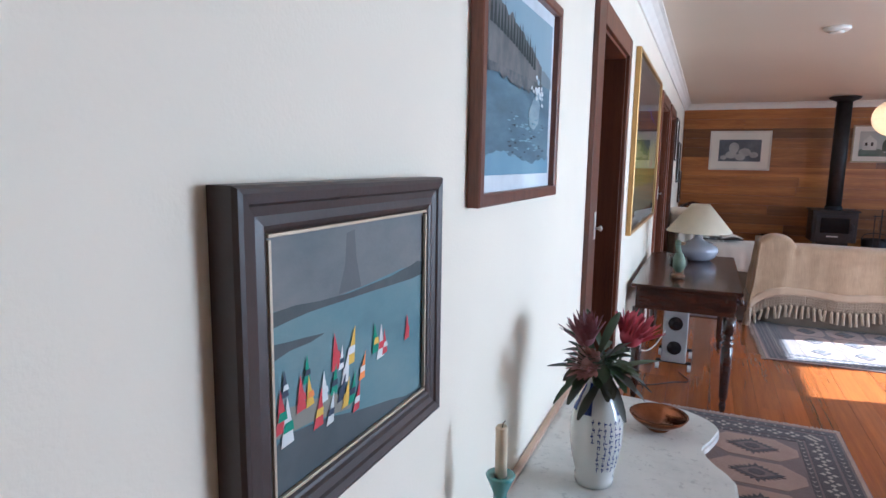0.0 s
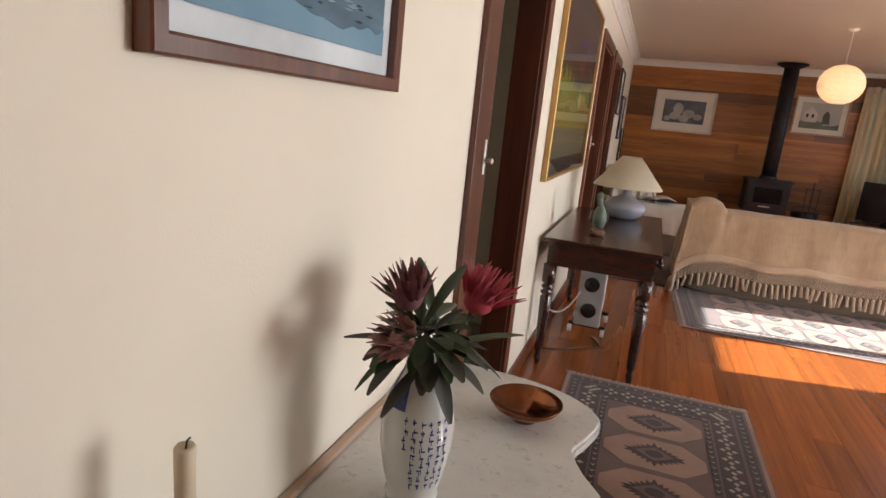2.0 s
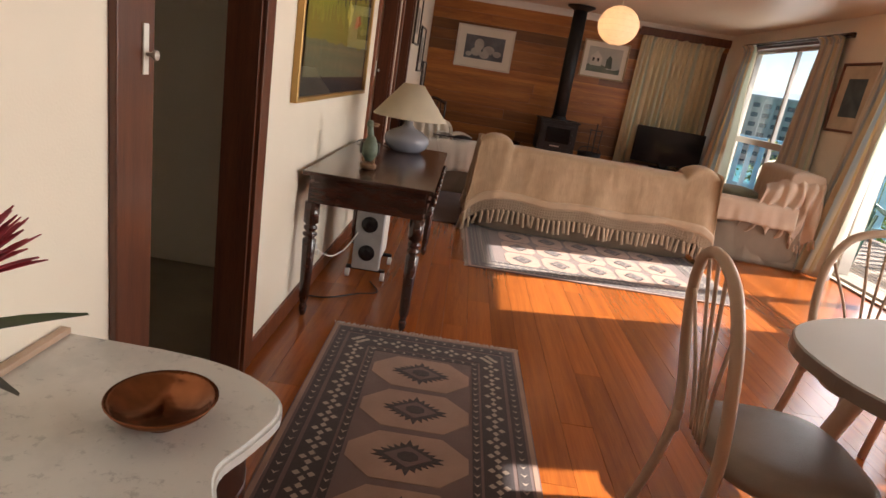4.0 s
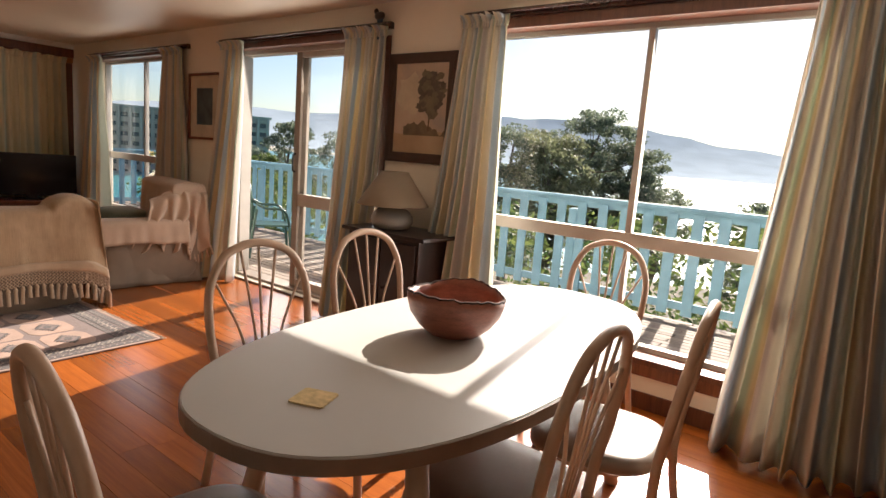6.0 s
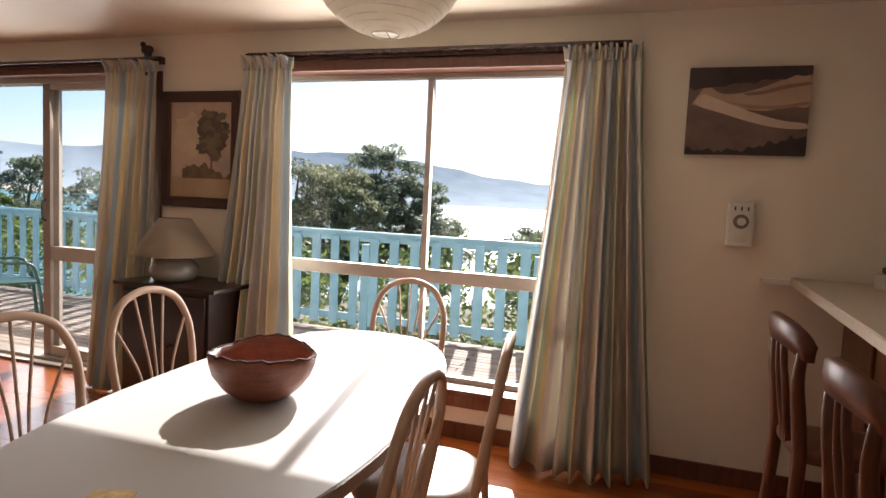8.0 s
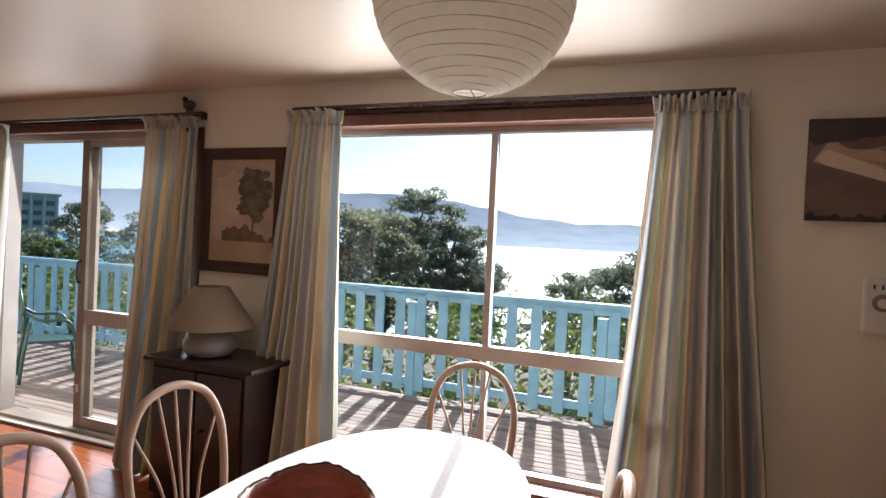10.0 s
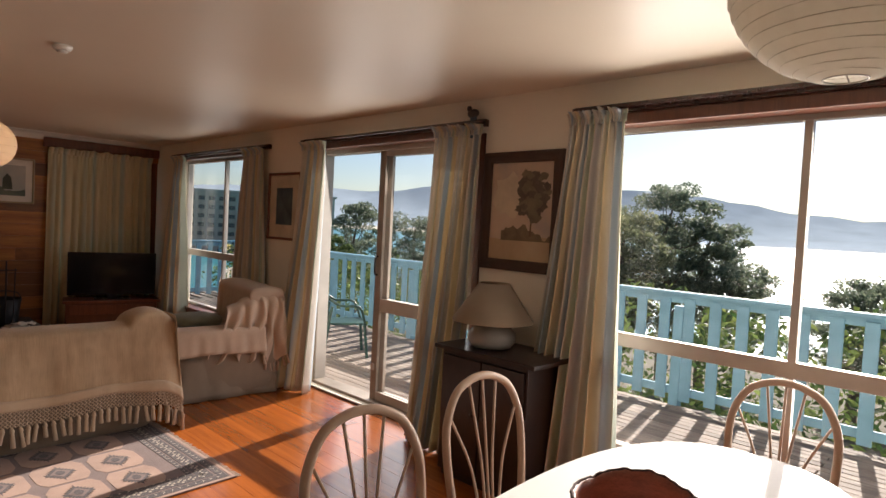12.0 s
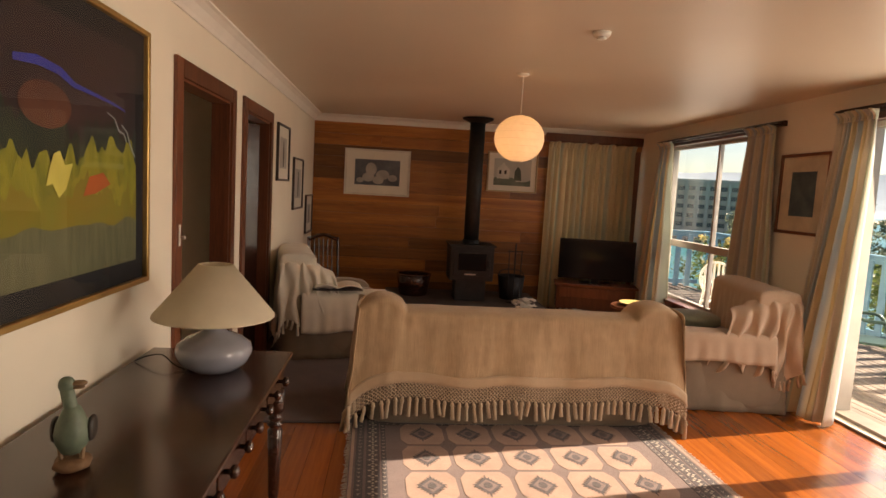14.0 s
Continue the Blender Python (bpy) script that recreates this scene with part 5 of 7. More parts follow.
for i, (x, y, s_, a, b) in enumerate(((0.85, 0.34, 1.05, 0, 0), (0.595, 0.36, 1.15, 2, 3), (0.63, 0.32, 1.3, 1, 0), (0.665, 0.33, 0.95, 0, 1), (0.335, 0.38, 1.25, 0, 0), (0.365, 0.37, 0.8, 1, 4), (0.42, 0.37, 1.3, 3, 1), (0.495, 0.27, 1.0, 5, 1), (0.385, 0.30, 1.1, 1, 1), (0.265, 0.27, 1.05, 1, 1), (0.32, 0.28, 1.0, 2, 4), (0.175, 0.39, 0.9, 2, 4), (0.145, 0.29, 1.15, 0, 0), (0.19, 0.29, 1.0, 3, 5), (0.07, 0.38, 0.8, 4, 1), (0.36, 0.23, 1.0, 4, 4), (0.385, 0.19, 1.0, 3, 3), (0.425, 0.19, 1.1, 2, 4), (0.455, 0.14, 1.05, 0, 1), (0.05, 0.25, 1.3, 0, 2), (0.075, 0.19, 1.45, 1, 2), (0.23, 0.18, 1.25, 0, 3), (0.295, 0.16, 1.05, 1, 4))):
    k = 0.105 * s_
    lean_ = rng.uniform(-0.02, 0.03)
    paint(boats, pw, ph, [(x - 0.02 * s_, y), (x + 0.022 * s_, y + 0.004), (x + 0.018 * s_ + lean_ * 0.4, y + k * 0.55), (x + 0.01 + lean_, y + k * 1.25)], SAILS[a], 0.0235 + 0.00002 * i, "sail")
    paint(boats, pw, ph, [(x - 0.013 * s_, y + k * 0.35), (x + 0.021 * s_, y + k * 0.35), (x + 0.02 * s_ + lean_ * 0.3, y + k * 0.6), (x - 0.006 * s_, y + k * 0.6)], SAILS[b], 0.0241 + 0.00002 * i, "sail_stripe")

# blue cove print
m, w, h = west(1.372, 1.995, 1.40, 1.905)
cove, pw, ph = picture(m, w, h, 0.026, 0.026, M_TRIM, "brown framed print of a blue rocky cove", 0.035, plain("pale mount", (0.66, 0.70, 0.74), 0.85))
paint(cove, pw, ph, FULL, brushed("deep blue water print", (0.045, 0.085, 0.125), (0.075, 0.135, 0.19), (0.12, 0.20, 0.26), scale=5, stretch=(1, 1, 4)), 0.0105, "print")
paint(cove, pw, ph, [(0, 0.60), (1, 0.585), (1, 1), (0, 1)], brushed("pale sky print", (0.20, 0.31, 0.40), (0.29, 0.38, 0.45)), 0.0125)
paint(cove, pw, ph, ragged(lambda t: 0.93 - 0.10 * t - 0.14 * t * t, 0.05, 4, 40, low=0.57, x1=0.80), brushed("rocky headland print", (0.035, 0.045, 0.05), (0.09, 0.095, 0.10), (0.17, 0.165, 0.16), scale=14, stretch=(1, 1, 0.7)), 0.0130)
paint(cove, pw, ph, [(0.62, 0.585), (1, 0.575), (1, 0.64), (0.85, 0.68), (0.7, 0.66)], brushed("distant headland print", (0.13, 0.17, 0.20), (0.18, 0.22, 0.25), scale=9), 0.0128)
paint(cove, pw, ph, ragged(lambda t: 0.535 - 0.03 * t + 0.012 * math.sin(t * 9), 0.03, 8, 40, low=0.585, x1=0.82), brushed("wet rock print", (0.02, 0.03, 0.035), (0.06, 0.07, 0.08), (0.16, 0.16, 0.16), scale=20), 0.0133)
paint(cove, pw, ph, ragged(lambda t: 0.10 + 0.03 * math.sin(t * 7), 0.04, 15, 30), brushed("pale shallows print", (0.11, 0.23, 0.35), (0.20, 0.33, 0.43)), 0.0121)
paint(cove, pw, ph, [(0.62, 0.30), (0.70, 0.28), (0.78, 0.33), (0.80, 0.45), (0.74, 0.52), (0.66, 0.46), (0.60, 0.38)], brushed("pale reflection print", (0.16, 0.24, 0.30), (0.30, 0.38, 0.43), scale=12, stretch=(1, 1, 3)), 0.0123)
rng = random.Random(12)
FOAM = [plain("white foam print", (0.62, 0.66, 0.69), 0.7), plain("grey foam print", (0.30, 0.38, 0.45), 0.7)]
for i in range(34):
    x, y, q = 0.74 + rng.gauss(0, 0.05), 0.51 + rng.gauss(0, 0.045), rng.uniform(0.008, 0.028)
    paint(cove, pw, ph, [(min(0.99, x + q * rng.uniform(0.6, 1.2) * math.cos(k * 1.05)), y + q * rng.uniform(0.5, 1.0) * math.sin(k * 1.05)) for k in range(6)], FOAM[i % 3 > 1], 0.0137 + 0.00003 * i, "foam_dab")

rng = random.Random(31)
WAVE = [plain("light wave print", (0.20, 0.32, 0.40), 0.7), plain("dark wave print", (0.015, 0.03, 0.05), 0.7)]
for i in range(64):
    x, y, l_ = rng.uniform(0.25, 0.85), rng.uniform(0.1, 0.36), rng.uniform(0.03, 0.10)
    t_ = rng.uniform(0.002, 0.007)
    paint(cove, pw, ph, [(x, y), (x + l_ * 0.5, y - t_), (min(0.99, x + l_), y + t_ * 0.5), (x + l_ * 0.5, y + t_)], WAVE[i % 2 if i % 3 else 0], 0.0125, "wave_stroke")
PINE_PRINT = plain("dark pine print", (0.03, 0.04, 0.04), 0.8)
for i in range(16):
    x = 0.03 + i * 0.042
    y = 0.90 - 0.10 * x - 0.14 * x * x
    paint(cove, pw, ph, [(x - 0.02, y - 0.12), (x + 0.02, y - 0.12), (x + 0.004 * math.sin(i), y + 0.035 + 0.03 * math.sin(i * 2.1))], PINE_PRINT, 0.0135 + 0.00003 * i, "pine")
# large dark garden painting
m, w, h = west(3.905, 5.545, 1.075, 2.143)
garden, pw, ph = picture(m, w, h, 0.022, 0.03, M_GOLD, "large gilt framed dark abstract garden painting", 0.085, plain("black mount board", (0.014, 0.013, 0.015), 0.8))
paint(garden, pw, ph, FULL, brushed("maroon night paint", (0.020, 0.012, 0.014), (0.045, 0.022, 0.022), scale=3), 0.0105, "canvas")
paint(garden, pw, ph, ragged(lambda t: 0.50 + 0.05 * math.sin(t * 9) + 0.035 * math.sin(t * 61), 0.07, 7, 110), brushed("yellow green grass paint", (0.11, 0.13, 0.012), (0.24, 0.23, 0.02), (0.33, 0.30, 0.03), scale=5, stretch=(1, 4, 1)), 0.013)
for k, (lvl, amp, sd_) in enumerate(((0.60, 0.10, 21), (0.42, 0.12, 33), (0.34, 0.10, 45))):
    paint(garden, pw, ph, ragged(lambda t, lvl=lvl, k=k: lvl + 0.03 * math.sin(t * 17 + k) + 0.025 * math.sin(t * 53 + k), amp, sd_, 110), (brushed("dark teal bush paint", (0.012, 0.020, 0.018), (0.03, 0.04, 0.02), scale=6), brushed("moss paint", (0.16, 0.17, 0.014), (0.30, 0.27, 0.025), (0.10, 0.12, 0.012), scale=8), brushed("gold grass paint", (0.24, 0.17, 0.015), (0.20, 0.20, 0.02), scale=7))[k], 0.012 + (0.0, 0.0018, 0.0024)[k])
paint(garden, pw, ph, ragged(lambda t: 0.20, 0.03, 9, 30), brushed("olive paint", (0.10, 0.10, 0.05), (0.17, 0.17, 0.09), scale=6, stretch=(1, 6, 1)), 0.015)
paint(garden, pw, ph, [(0.555 + 0.10 * math.cos(a * math.pi / 14), 0.655 + 0.085 * math.sin(a * math.pi / 14)) for a in range(28)], brushed("dim red moon paint", (0.085, 0.032, 0.020), (0.15, 0.055, 0.028), scale=9), 0.013)
paint(garden, pw, ph, [(0.44, 0.775), (0.52, 0.785), (0.60, 0.775), (0.66, 0.745), (0.76, 0.735), (0.86, 0.72), (0.93, 0.705), (0.93, 0.712), (0.86, 0.732), (0.76, 0.75), (0.67, 0.765), (0.61, 0.805), (0.52, 0.82), (0.44, 0.80)], plain("blue ridge paint", (0.04, 0.05, 0.36), 0.7), 0.0145)
paint(garden, pw, ph, [(0.545, 0.36), (0.57, 0.37), (0.595, 0.315), (0.625, 0.35), (0.655, 0.45), (0.62, 0.44), (0.60, 0.495), (0.575, 0.48), (0.56, 0.43)], plain("pale yellow leaf paint", (0.62, 0.55, 0.12), 0.7), 0.017)
paint(garden, pw, ph, [(0.70, 0.32), (0.76, 0.33), (0.84, 0.37), (0.80, 0.42), (0.73, 0.40)], plain("orange bloom paint", (0.42, 0.10, 0.02), 0.7), 0.017)
for pts in ([(0.82, 0.68), (0.86, 0.66), (0.885, 0.61), (0.915, 0.60), (0.93, 0.565)], [(0.90, 0.64), (0.935, 0.61), (0.955, 0.55), (0.985, 0.50)]):
    paint(garden, pw, ph, pts + [(x + 0.006, y + 0.004) for x, y in pts[::-1]], plain("grey stroke paint", (0.32, 0.36, 0.36), 0.7), 0.017)
glazing = bmesh.new()
glazing.faces.new([glazing.verts.new((0.021, y, z)) for y, z in ((-0.795, -0.51), (0.795, -0.51), (0.795, 0.51), (-0.795, 0.51))])
part("glazing", glazing, M_GLASS, garden, "clear glazing").visible_shadow = False
# small pictures further along
for (y0, y1, z0, z1), lab in (((8.40, 8.98, 1.55, 2.08), "dark framed figure study in a pale mount"), ((9.28, 9.90, 1.25, 1.81), "dark framed pale print"), ((10.2, 10.75, 0.92, 1.40), "dark framed print near the corner")):
    m, w, h = west(y0, y1, z0, z1)
    sp, pw, ph = picture(m, w, h, 0.02, 0.025, M_DARKFRAME, lab, 0.10)
    paint(sp, pw, ph, FULL, brushed("grey wash print", (0.35, 0.33, 0.30), (0.5, 0.47, 0.42)), 0.0105, "print")
    paint(sp, pw, ph, [(0.42, 0.05), (0.58, 0.05), (0.62, 0.5), (0.55, 0.9), (0.47, 0.92), (0.4, 0.55)], brushed("charcoal shape", (0.04, 0.04, 0.04), (0.12, 0.11, 0.10)), 0.0125)


# pictures on the clad wall face -y
def north(x0, x1, z0, z1, roll=0.0):
    return Matrix.Translation(((x0 + x1) / 2, YF - 0.014, (z0 + z1) / 2)) @ Matrix.Rotation(radians(-90), 4, "Z") @ Matrix.Rotation(radians(roll), 4, "X"), x1 - x0, z1 - z0


M_IVORYFRAME = plain("cream painted frame", (0.66, 0.62, 0.54), 0.6)
m, w, h = north(0.412, 1.278, 1.43, 2.037)
rocks, pw, ph = picture(m, w, h, 0.025, 0.025, M_IVORYFRAME, "cream framed watercolour of pale boulders", 0.11)
paint(rocks, pw, ph, FULL, brushed("grey sea wash", (0.06, 0.07, 0.085), (0.16, 0.17, 0.19), scale=5), 0.0105, "print")
for i, (x, y, r_) in enumerate(((0.36, 0.62, 0.20), (0.62, 0.42, 0.24), (0.30, 0.30, 0.22), (0.84, 0.30, 0.17), (0.52, 0.2, 0.2), (0.12, 0.18, 0.13))):
    paint(rocks, pw, ph, [(min(1, max(0, x + r_ * 0.62 * math.cos(a * 0.5236) * (1 + 0.25 * noise.noise(Vector((i, a, 0)))))), max(0, y + r_ * (1.3 if i == 0 else 0.8) * math.sin(a * 0.5236))) for a in range(12)], brushed("pale boulder wash", (0.26, 0.25, 0.24), (0.48, 0.46, 0.42)), 0.0125 + i * 0.0008)
m, w, h = north(2.318, 3.006, 1.57, 2.11)
house_pic, pw, ph = picture(m, w, h, 0.02, 0.025, plain("pale gilt frame", (0.40, 0.30, 0.17), 0.5, 0.3), "gilt framed print of a white house among trees", 0.07)
paint(house_pic, pw, ph, FULL, brushed("pale wash sky", (0.36, 0.38, 0.36), (0.52, 0.5, 0.44)), 0.0105, "print")
paint(house_pic, pw, ph, ragged(lambda t: 0.25 + 0.1 * math.sin(t * 6), 0.1, 3), brushed("green grey trees wash", (0.06, 0.09, 0.07), (0.2, 0.22, 0.17)), 0.0125)
paint(house_pic, pw, ph, [(0.08, 0.25), (0.42, 0.25), (0.42, 0.6), (0.25, 0.85), (0.08, 0.6)], plain("white house wash", (0.6, 0.58, 0.52), 0.8), 0.0145)
for x in (0.14, 0.28):
    paint(house_pic, pw, ph, [(x, 0.42), (x + 0.06, 0.42), (x + 0.06, 0.56), (x, 0.56)], M_DARKFRAME, 0.0155)
paint(house_pic, pw, ph, [(0.55, 0.2), (0.75, 0.2), (0.72, 0.6), (0.64, 0.72), (0.56, 0.55)], brushed("dark tree wash", (0.04, 0.06, 0.05), (0.12, 0.14, 0.10)), 0.0145)


# pictures on the window wall face -x
def east(y0, y1, z0, z1):
    return Matrix.Translation((XR - 0.002, (y0 + y1) / 2, (z0 + z1) / 2)) @ Matrix.Rotation(math.pi, 4, "Z"), y1 - y0, z1 - z0


m, w, h = east(4.265, 4.905, 1.295, 2.078)
gum, pw, ph = picture(m, w, h, 0.072, 0.03, plain("broad brown frame", (0.055, 0.028, 0.018), 0.45, vary=0.2), "broad brown framed painting of a gum tree")
paint(gum, pw, ph, FULL, brushed("warm cloud paint", (0.34, 0.30, 0.28), (0.50, 0.38, 0.28), (0.56, 0.46, 0.36), scale=3), 0.0105, "canvas")
paint(gum, pw, ph, [(0.04 + 0.26 + 0.25 * math.cos(a * 0.349) * (1 + 0.2 * math.sin(a * 2.1)), 0.66 + 0.22 * math.sin(a * 0.349) * (1 + 0.2 * math.cos(a * 1.7))) for a in range(18)], brushed("pale cloud paint", (0.46, 0.38, 0.28), (0.62, 0.52, 0.38), scale=7), 0.0115)
paint(gum, pw, ph, [(0, 0), (1, 0), (1, 0.24), (0.6, 0.26), (0.3, 0.2), (0, 0.22)], brushed("ochre ground paint", (0.36, 0.25, 0.15), (0.50, 0.38, 0.24)), 0.0125)
rng = random.Random(12)
GUM_PAINT = [brushed("dark foliage paint", (0.07, 0.055, 0.045), (0.15, 0.12, 0.09), scale=14), brushed("olive foliage paint", (0.12, 0.095, 0.065), (0.22, 0.18, 0.12), scale=14)]
for i in range(60):
    t_ = rng.random()
    x, y = 0.69 + rng.gauss(0, 0.10) * (0.7 + 0.5 * math.sin(t_ * 3)), 0.44 + 0.44 * t_
    r_ = rng.uniform(0.05, 0.10)
    paint(gum, pw, ph, [(max(0.02, min(0.99, x + r_ * rng.uniform(0.6, 1.3) * math.cos(a * 0.5236))), min(0.985, y + r_ * 0.62 * rng.uniform(0.6, 1.3) * math.sin(a * 0.5236))) for a in range(12)], GUM_PAINT[i % 2], 0.0145 + i * 0.00006, "foliage_dab")
paint(gum, pw, ph, [(0.665, 0.25), (0.695, 0.25), (0.70, 0.5), (0.74, 0.75), (0.72, 0.75), (0.68, 0.5)], plain("trunk paint", (0.14, 0.09, 0.06), 0.7), 0.0142)
paint(gum, pw, ph, ragged(lambda t: 0.30 + 0.05 * math.sin(t * 5), 0.09, 11, 20, low=0.2, x0=0.2), brushed("scrub paint", (0.10, 0.075, 0.05), (0.22, 0.16, 0.10), scale=14), 0.0138)
m, w, h = east(7.20, 7.80, 1.345, 2.012)
blueprint, pw, ph = picture(m, w, h, 0.025, 0.025, M_TRIM, "brown framed dark blue print in a wide cream mount", 0.125, plain("warm cream mount", (0.58, 0.50, 0.38), 0.85))
paint(blueprint, pw, ph, FULL, brushed("inky blue print", (0.03, 0.05, 0.07), (0.09, 0.13, 0.15), scale=8), 0.0105, "print")
m, w, h = east(0.985, 1.535, 1.725, 2.16)
dune = thing("canvas_painting", "unframed canvas painting of pale sand dunes", "picture", m)
part("stretcher", box((0, -w / 2, -h / 2), (0.03, w / 2, h / 2), 0.003), plain("dark canvas edge", (0.07, 0.05, 0.05), 0.8), dune)
paint(dune, w, h, FULL, brushed("mauve sand paint", (0.13, 0.085, 0.075), (0.23, 0.155, 0.125), scale=6, stretch=(1, 1, 2)), 0.0325, "canvas")


def curved(points):
    """A rounded outline through points of the picture."""
    return [(min(1.0, max(0.0, q.x)), min(1.0, max(0.0, q.y))) for q in smooth_line([Vector((a, b, 0)) for a, b in points], 4)]


paint(dune, w, h, [(0, 0.78), (0, 1), (1, 1), (1, 0.90)] + [(1 - i / 24, 0.90 - 0.16 * i / 24 + 0.05 * noise.noise(Vector((i * 0.5, 2, 0)))) for i in range(1, 24)], brushed("dark hill paint", (0.03, 0.024, 0.028), (0.075, 0.055, 0.055), scale=9), 0.0345)
paint(dune, w, h, curved([(0.03, 0.58), (0.09, 0.70), (0.15, 0.80), (0.20, 0.76), (0.28, 0.70), (0.42, 0.70), (0.60, 0.76), (0.80, 0.86), (1.0, 0.91), (1.0, 0.56), (0.85, 0.55), (0.65, 0.50), (0.45, 0.52), (0.22, 0.50)]), brushed("pale sand paint", (0.42, 0.29, 0.20), (0.56, 0.42, 0.30), scale=4, stretch=(1, 1, 3)), 0.0340)
paint(dune, w, h, curved([(0.05, 0.60), (0.12, 0.69), (0.20, 0.66), (0.35, 0.58), (0.58, 0.47), (0.80, 0.39), (0.98, 0.36), (0.98, 0.30), (0.76, 0.31), (0.52, 0.38), (0.30, 0.47), (0.12, 0.54)]), brushed("bright sand crest paint", (0.60, 0.46, 0.35), (0.72, 0.60, 0.48), scale=5), 0.0348)
paint(dune, w, h, curved([(0.45, 0.70), (0.62, 0.73), (0.80, 0.79), (1.0, 0.82), (1.0, 0.79), (0.82, 0.75), (0.64, 0.69), (0.50, 0.67)]), brushed("sand shadow paint", (0.20, 0.12, 0.09), (0.30, 0.19, 0.14), scale=8), 0.0351)
paint(dune, w, h, curved([(0.30, 0.62), (0.50, 0.57), (0.75, 0.56), (0.98, 0.60), (0.98, 0.57), (0.75, 0.52), (0.50, 0.53)]), brushed("warm sand shade paint", (0.32, 0.20, 0.14), (0.40, 0.27, 0.19), scale=8), 0.0350)
paint(dune, w, h, ragged(lambda t: 0.05 + 0.30 * max(0.0, t - 0.5) ** 0.8, 0.07, 13, 48), brushed("dark dune scrub paint", (0.022, 0.020, 0.022), (0.06, 0.045, 0.042), scale=14), 0.0362)


# ---- small things ----
# marble-topped hall table with its vase, bowl and candle
M_STONE = Nodes("white veined marble")
mv = M_STONE.coords()
M_STONE.link(M_STONE.mix(0.5, M_STONE.ramp(M_STONE.noise(mv, 5, 9, 0.65), [(0.35, (0.42, 0.43, 0.43)), (0.5, (0.60, 0.60, 0.58)), (0.7, (0.66, 0.65, 0.62))]),
                         M_STONE.ramp(M_STONE.noise(mv, 38, 5, 0.7), [(0.34, (0.34, 0.35, 0.36)), (0.42, (0.62, 0.62, 0.60))])), M_STONE.b.inputs["Base Color"])
M_STONE.set(0.25)
MZ = 0.67
hall = thing("hall_table", "white marble topped serpentine hall table against the wall", "table")
EDGE = smooth_line([Vector((x, y, 0)) for x, y in ((0.004, 2.44), (0.25, 2.435), (0.39, 2.405), (0.48, 2.345), (0.511, 2.275), (0.49, 2.18), (0.468, 2.11), (0.495, 2.04), (0.54, 1.97), (0.55, 1.88), (0.55, 1.40), (0.53, 1.30), (0.46, 1.24), (0.28, 1.225), (0.004, 1.22))], 4)
part("marble_top", prism([(p.x, p.y) for p in EDGE], MZ - 0.024, MZ, bevel=0.007), M_STONE.m, hall, "white veined marble top")
part("back_lip", box((0.003, 1.225, MZ), (0.022, 2.435, MZ + 0.014), 0.003), M_CHAIRWOOD, hall, "pale timber lip along the wall")
part("apron", prism([(0.01 + (p.x - 0.01) * 0.9, 1.83 + (p.y - 1.83) * 0.93) for p in EDGE], MZ - 0.14, MZ - 0.025), M_DARKWOOD, hall)
for x, y in ((0.06, 1.33), (0.06, 2.33), (0.44, 1.36), (0.42, 2.28)):
    part("leg", turned_leg(MZ - 0.14, 0.03), M_DARKWOOD, hall, "", True).matrix_basis = pose(x, y, 0)

M_PORCELAIN = plain("white porcelain", (0.62, 0.62, 0.60), 0.16, vary=0.04, bump=0.01, coat=0.4)
M_COBALT = plain("cobalt blue glaze", (0.02, 0.04, 0.20), 0.25)
vase = thing("vase", "white porcelain vase with blue brush writing", "vase", pose(0.205, 1.795, MZ + 0.001))
VP = [(0.040, 0), (0.048, 0.004), (0.050, 0.02), (0.046, 0.026), (0.058, 0.07), (0.066, 0.12), (0.066, 0.165), (0.058, 0.205), (0.042, 0.24), (0.031, 0.262), (0.030, 0.285), (0.036, 0.30), (0.032, 0.30), (0.026, 0.285), (0.026, 0.26)]
body = part("vase_body", lathe(VP, 32), M_PORCELAIN, vase, smooth=True)


def vase_r(z):
    for (r0, z0), (r1, z1) in zip(VP, VP[1:]):
        if z0 <= z <= z1:
            return r0 + (r1 - r0) * (z - z0) / max(1e-6, z1 - z0)
    return 0.03


rng = random.Random(8)
for col in range(6):
    a = radians(-88 + col * 13)
    for k in range(9 if col > 0 else 4):
        z = 0.185 - k * 0.0155
        strokes = bmesh.new()
        for q in range(3):
            da, dz = rng.uniform(-0.045, 0.045), rng.uniform(-0.004, 0.004)
            r = vase_r(z + dz) + 0.0008
            wide, tall = (0.055, 0.0014) if q % 2 else (0.012, 0.005)
            vs = [strokes.verts.new((r * math.cos(a + da + e1 * wide), r * math.sin(a + da + e1 * wide), z + dz + e2 * tall)) for e1, e2 in ((-1, -1), (1, -1), (1, 1), (-1, 1))]
            strokes.faces.new(vs)
        part("brush_mark", strokes, M_COBALT, body)
for a0, wide in ((-150, 0.10), (-110, 0.14), (-20, 0.06), (70, 0.12), (160, 0.1)):
    a0 = radians(a0)
    part("glaze_band", grid(3, 8, lambda u, v: ((vase_r(0.20 + 0.075 * v) + 0.0012) * math.cos(a0 + (u - 0.5) * wide * 4 * (1 - 0.4 * v)), (vase_r(0.20 + 0.075 * v) + 0.0012) * math.sin(a0 + (u - 0.5) * wide * 4 * (1 - 0.4 * v)), 0.20 + 0.075 * v), uv=False), M_COBALT, body, "", True)

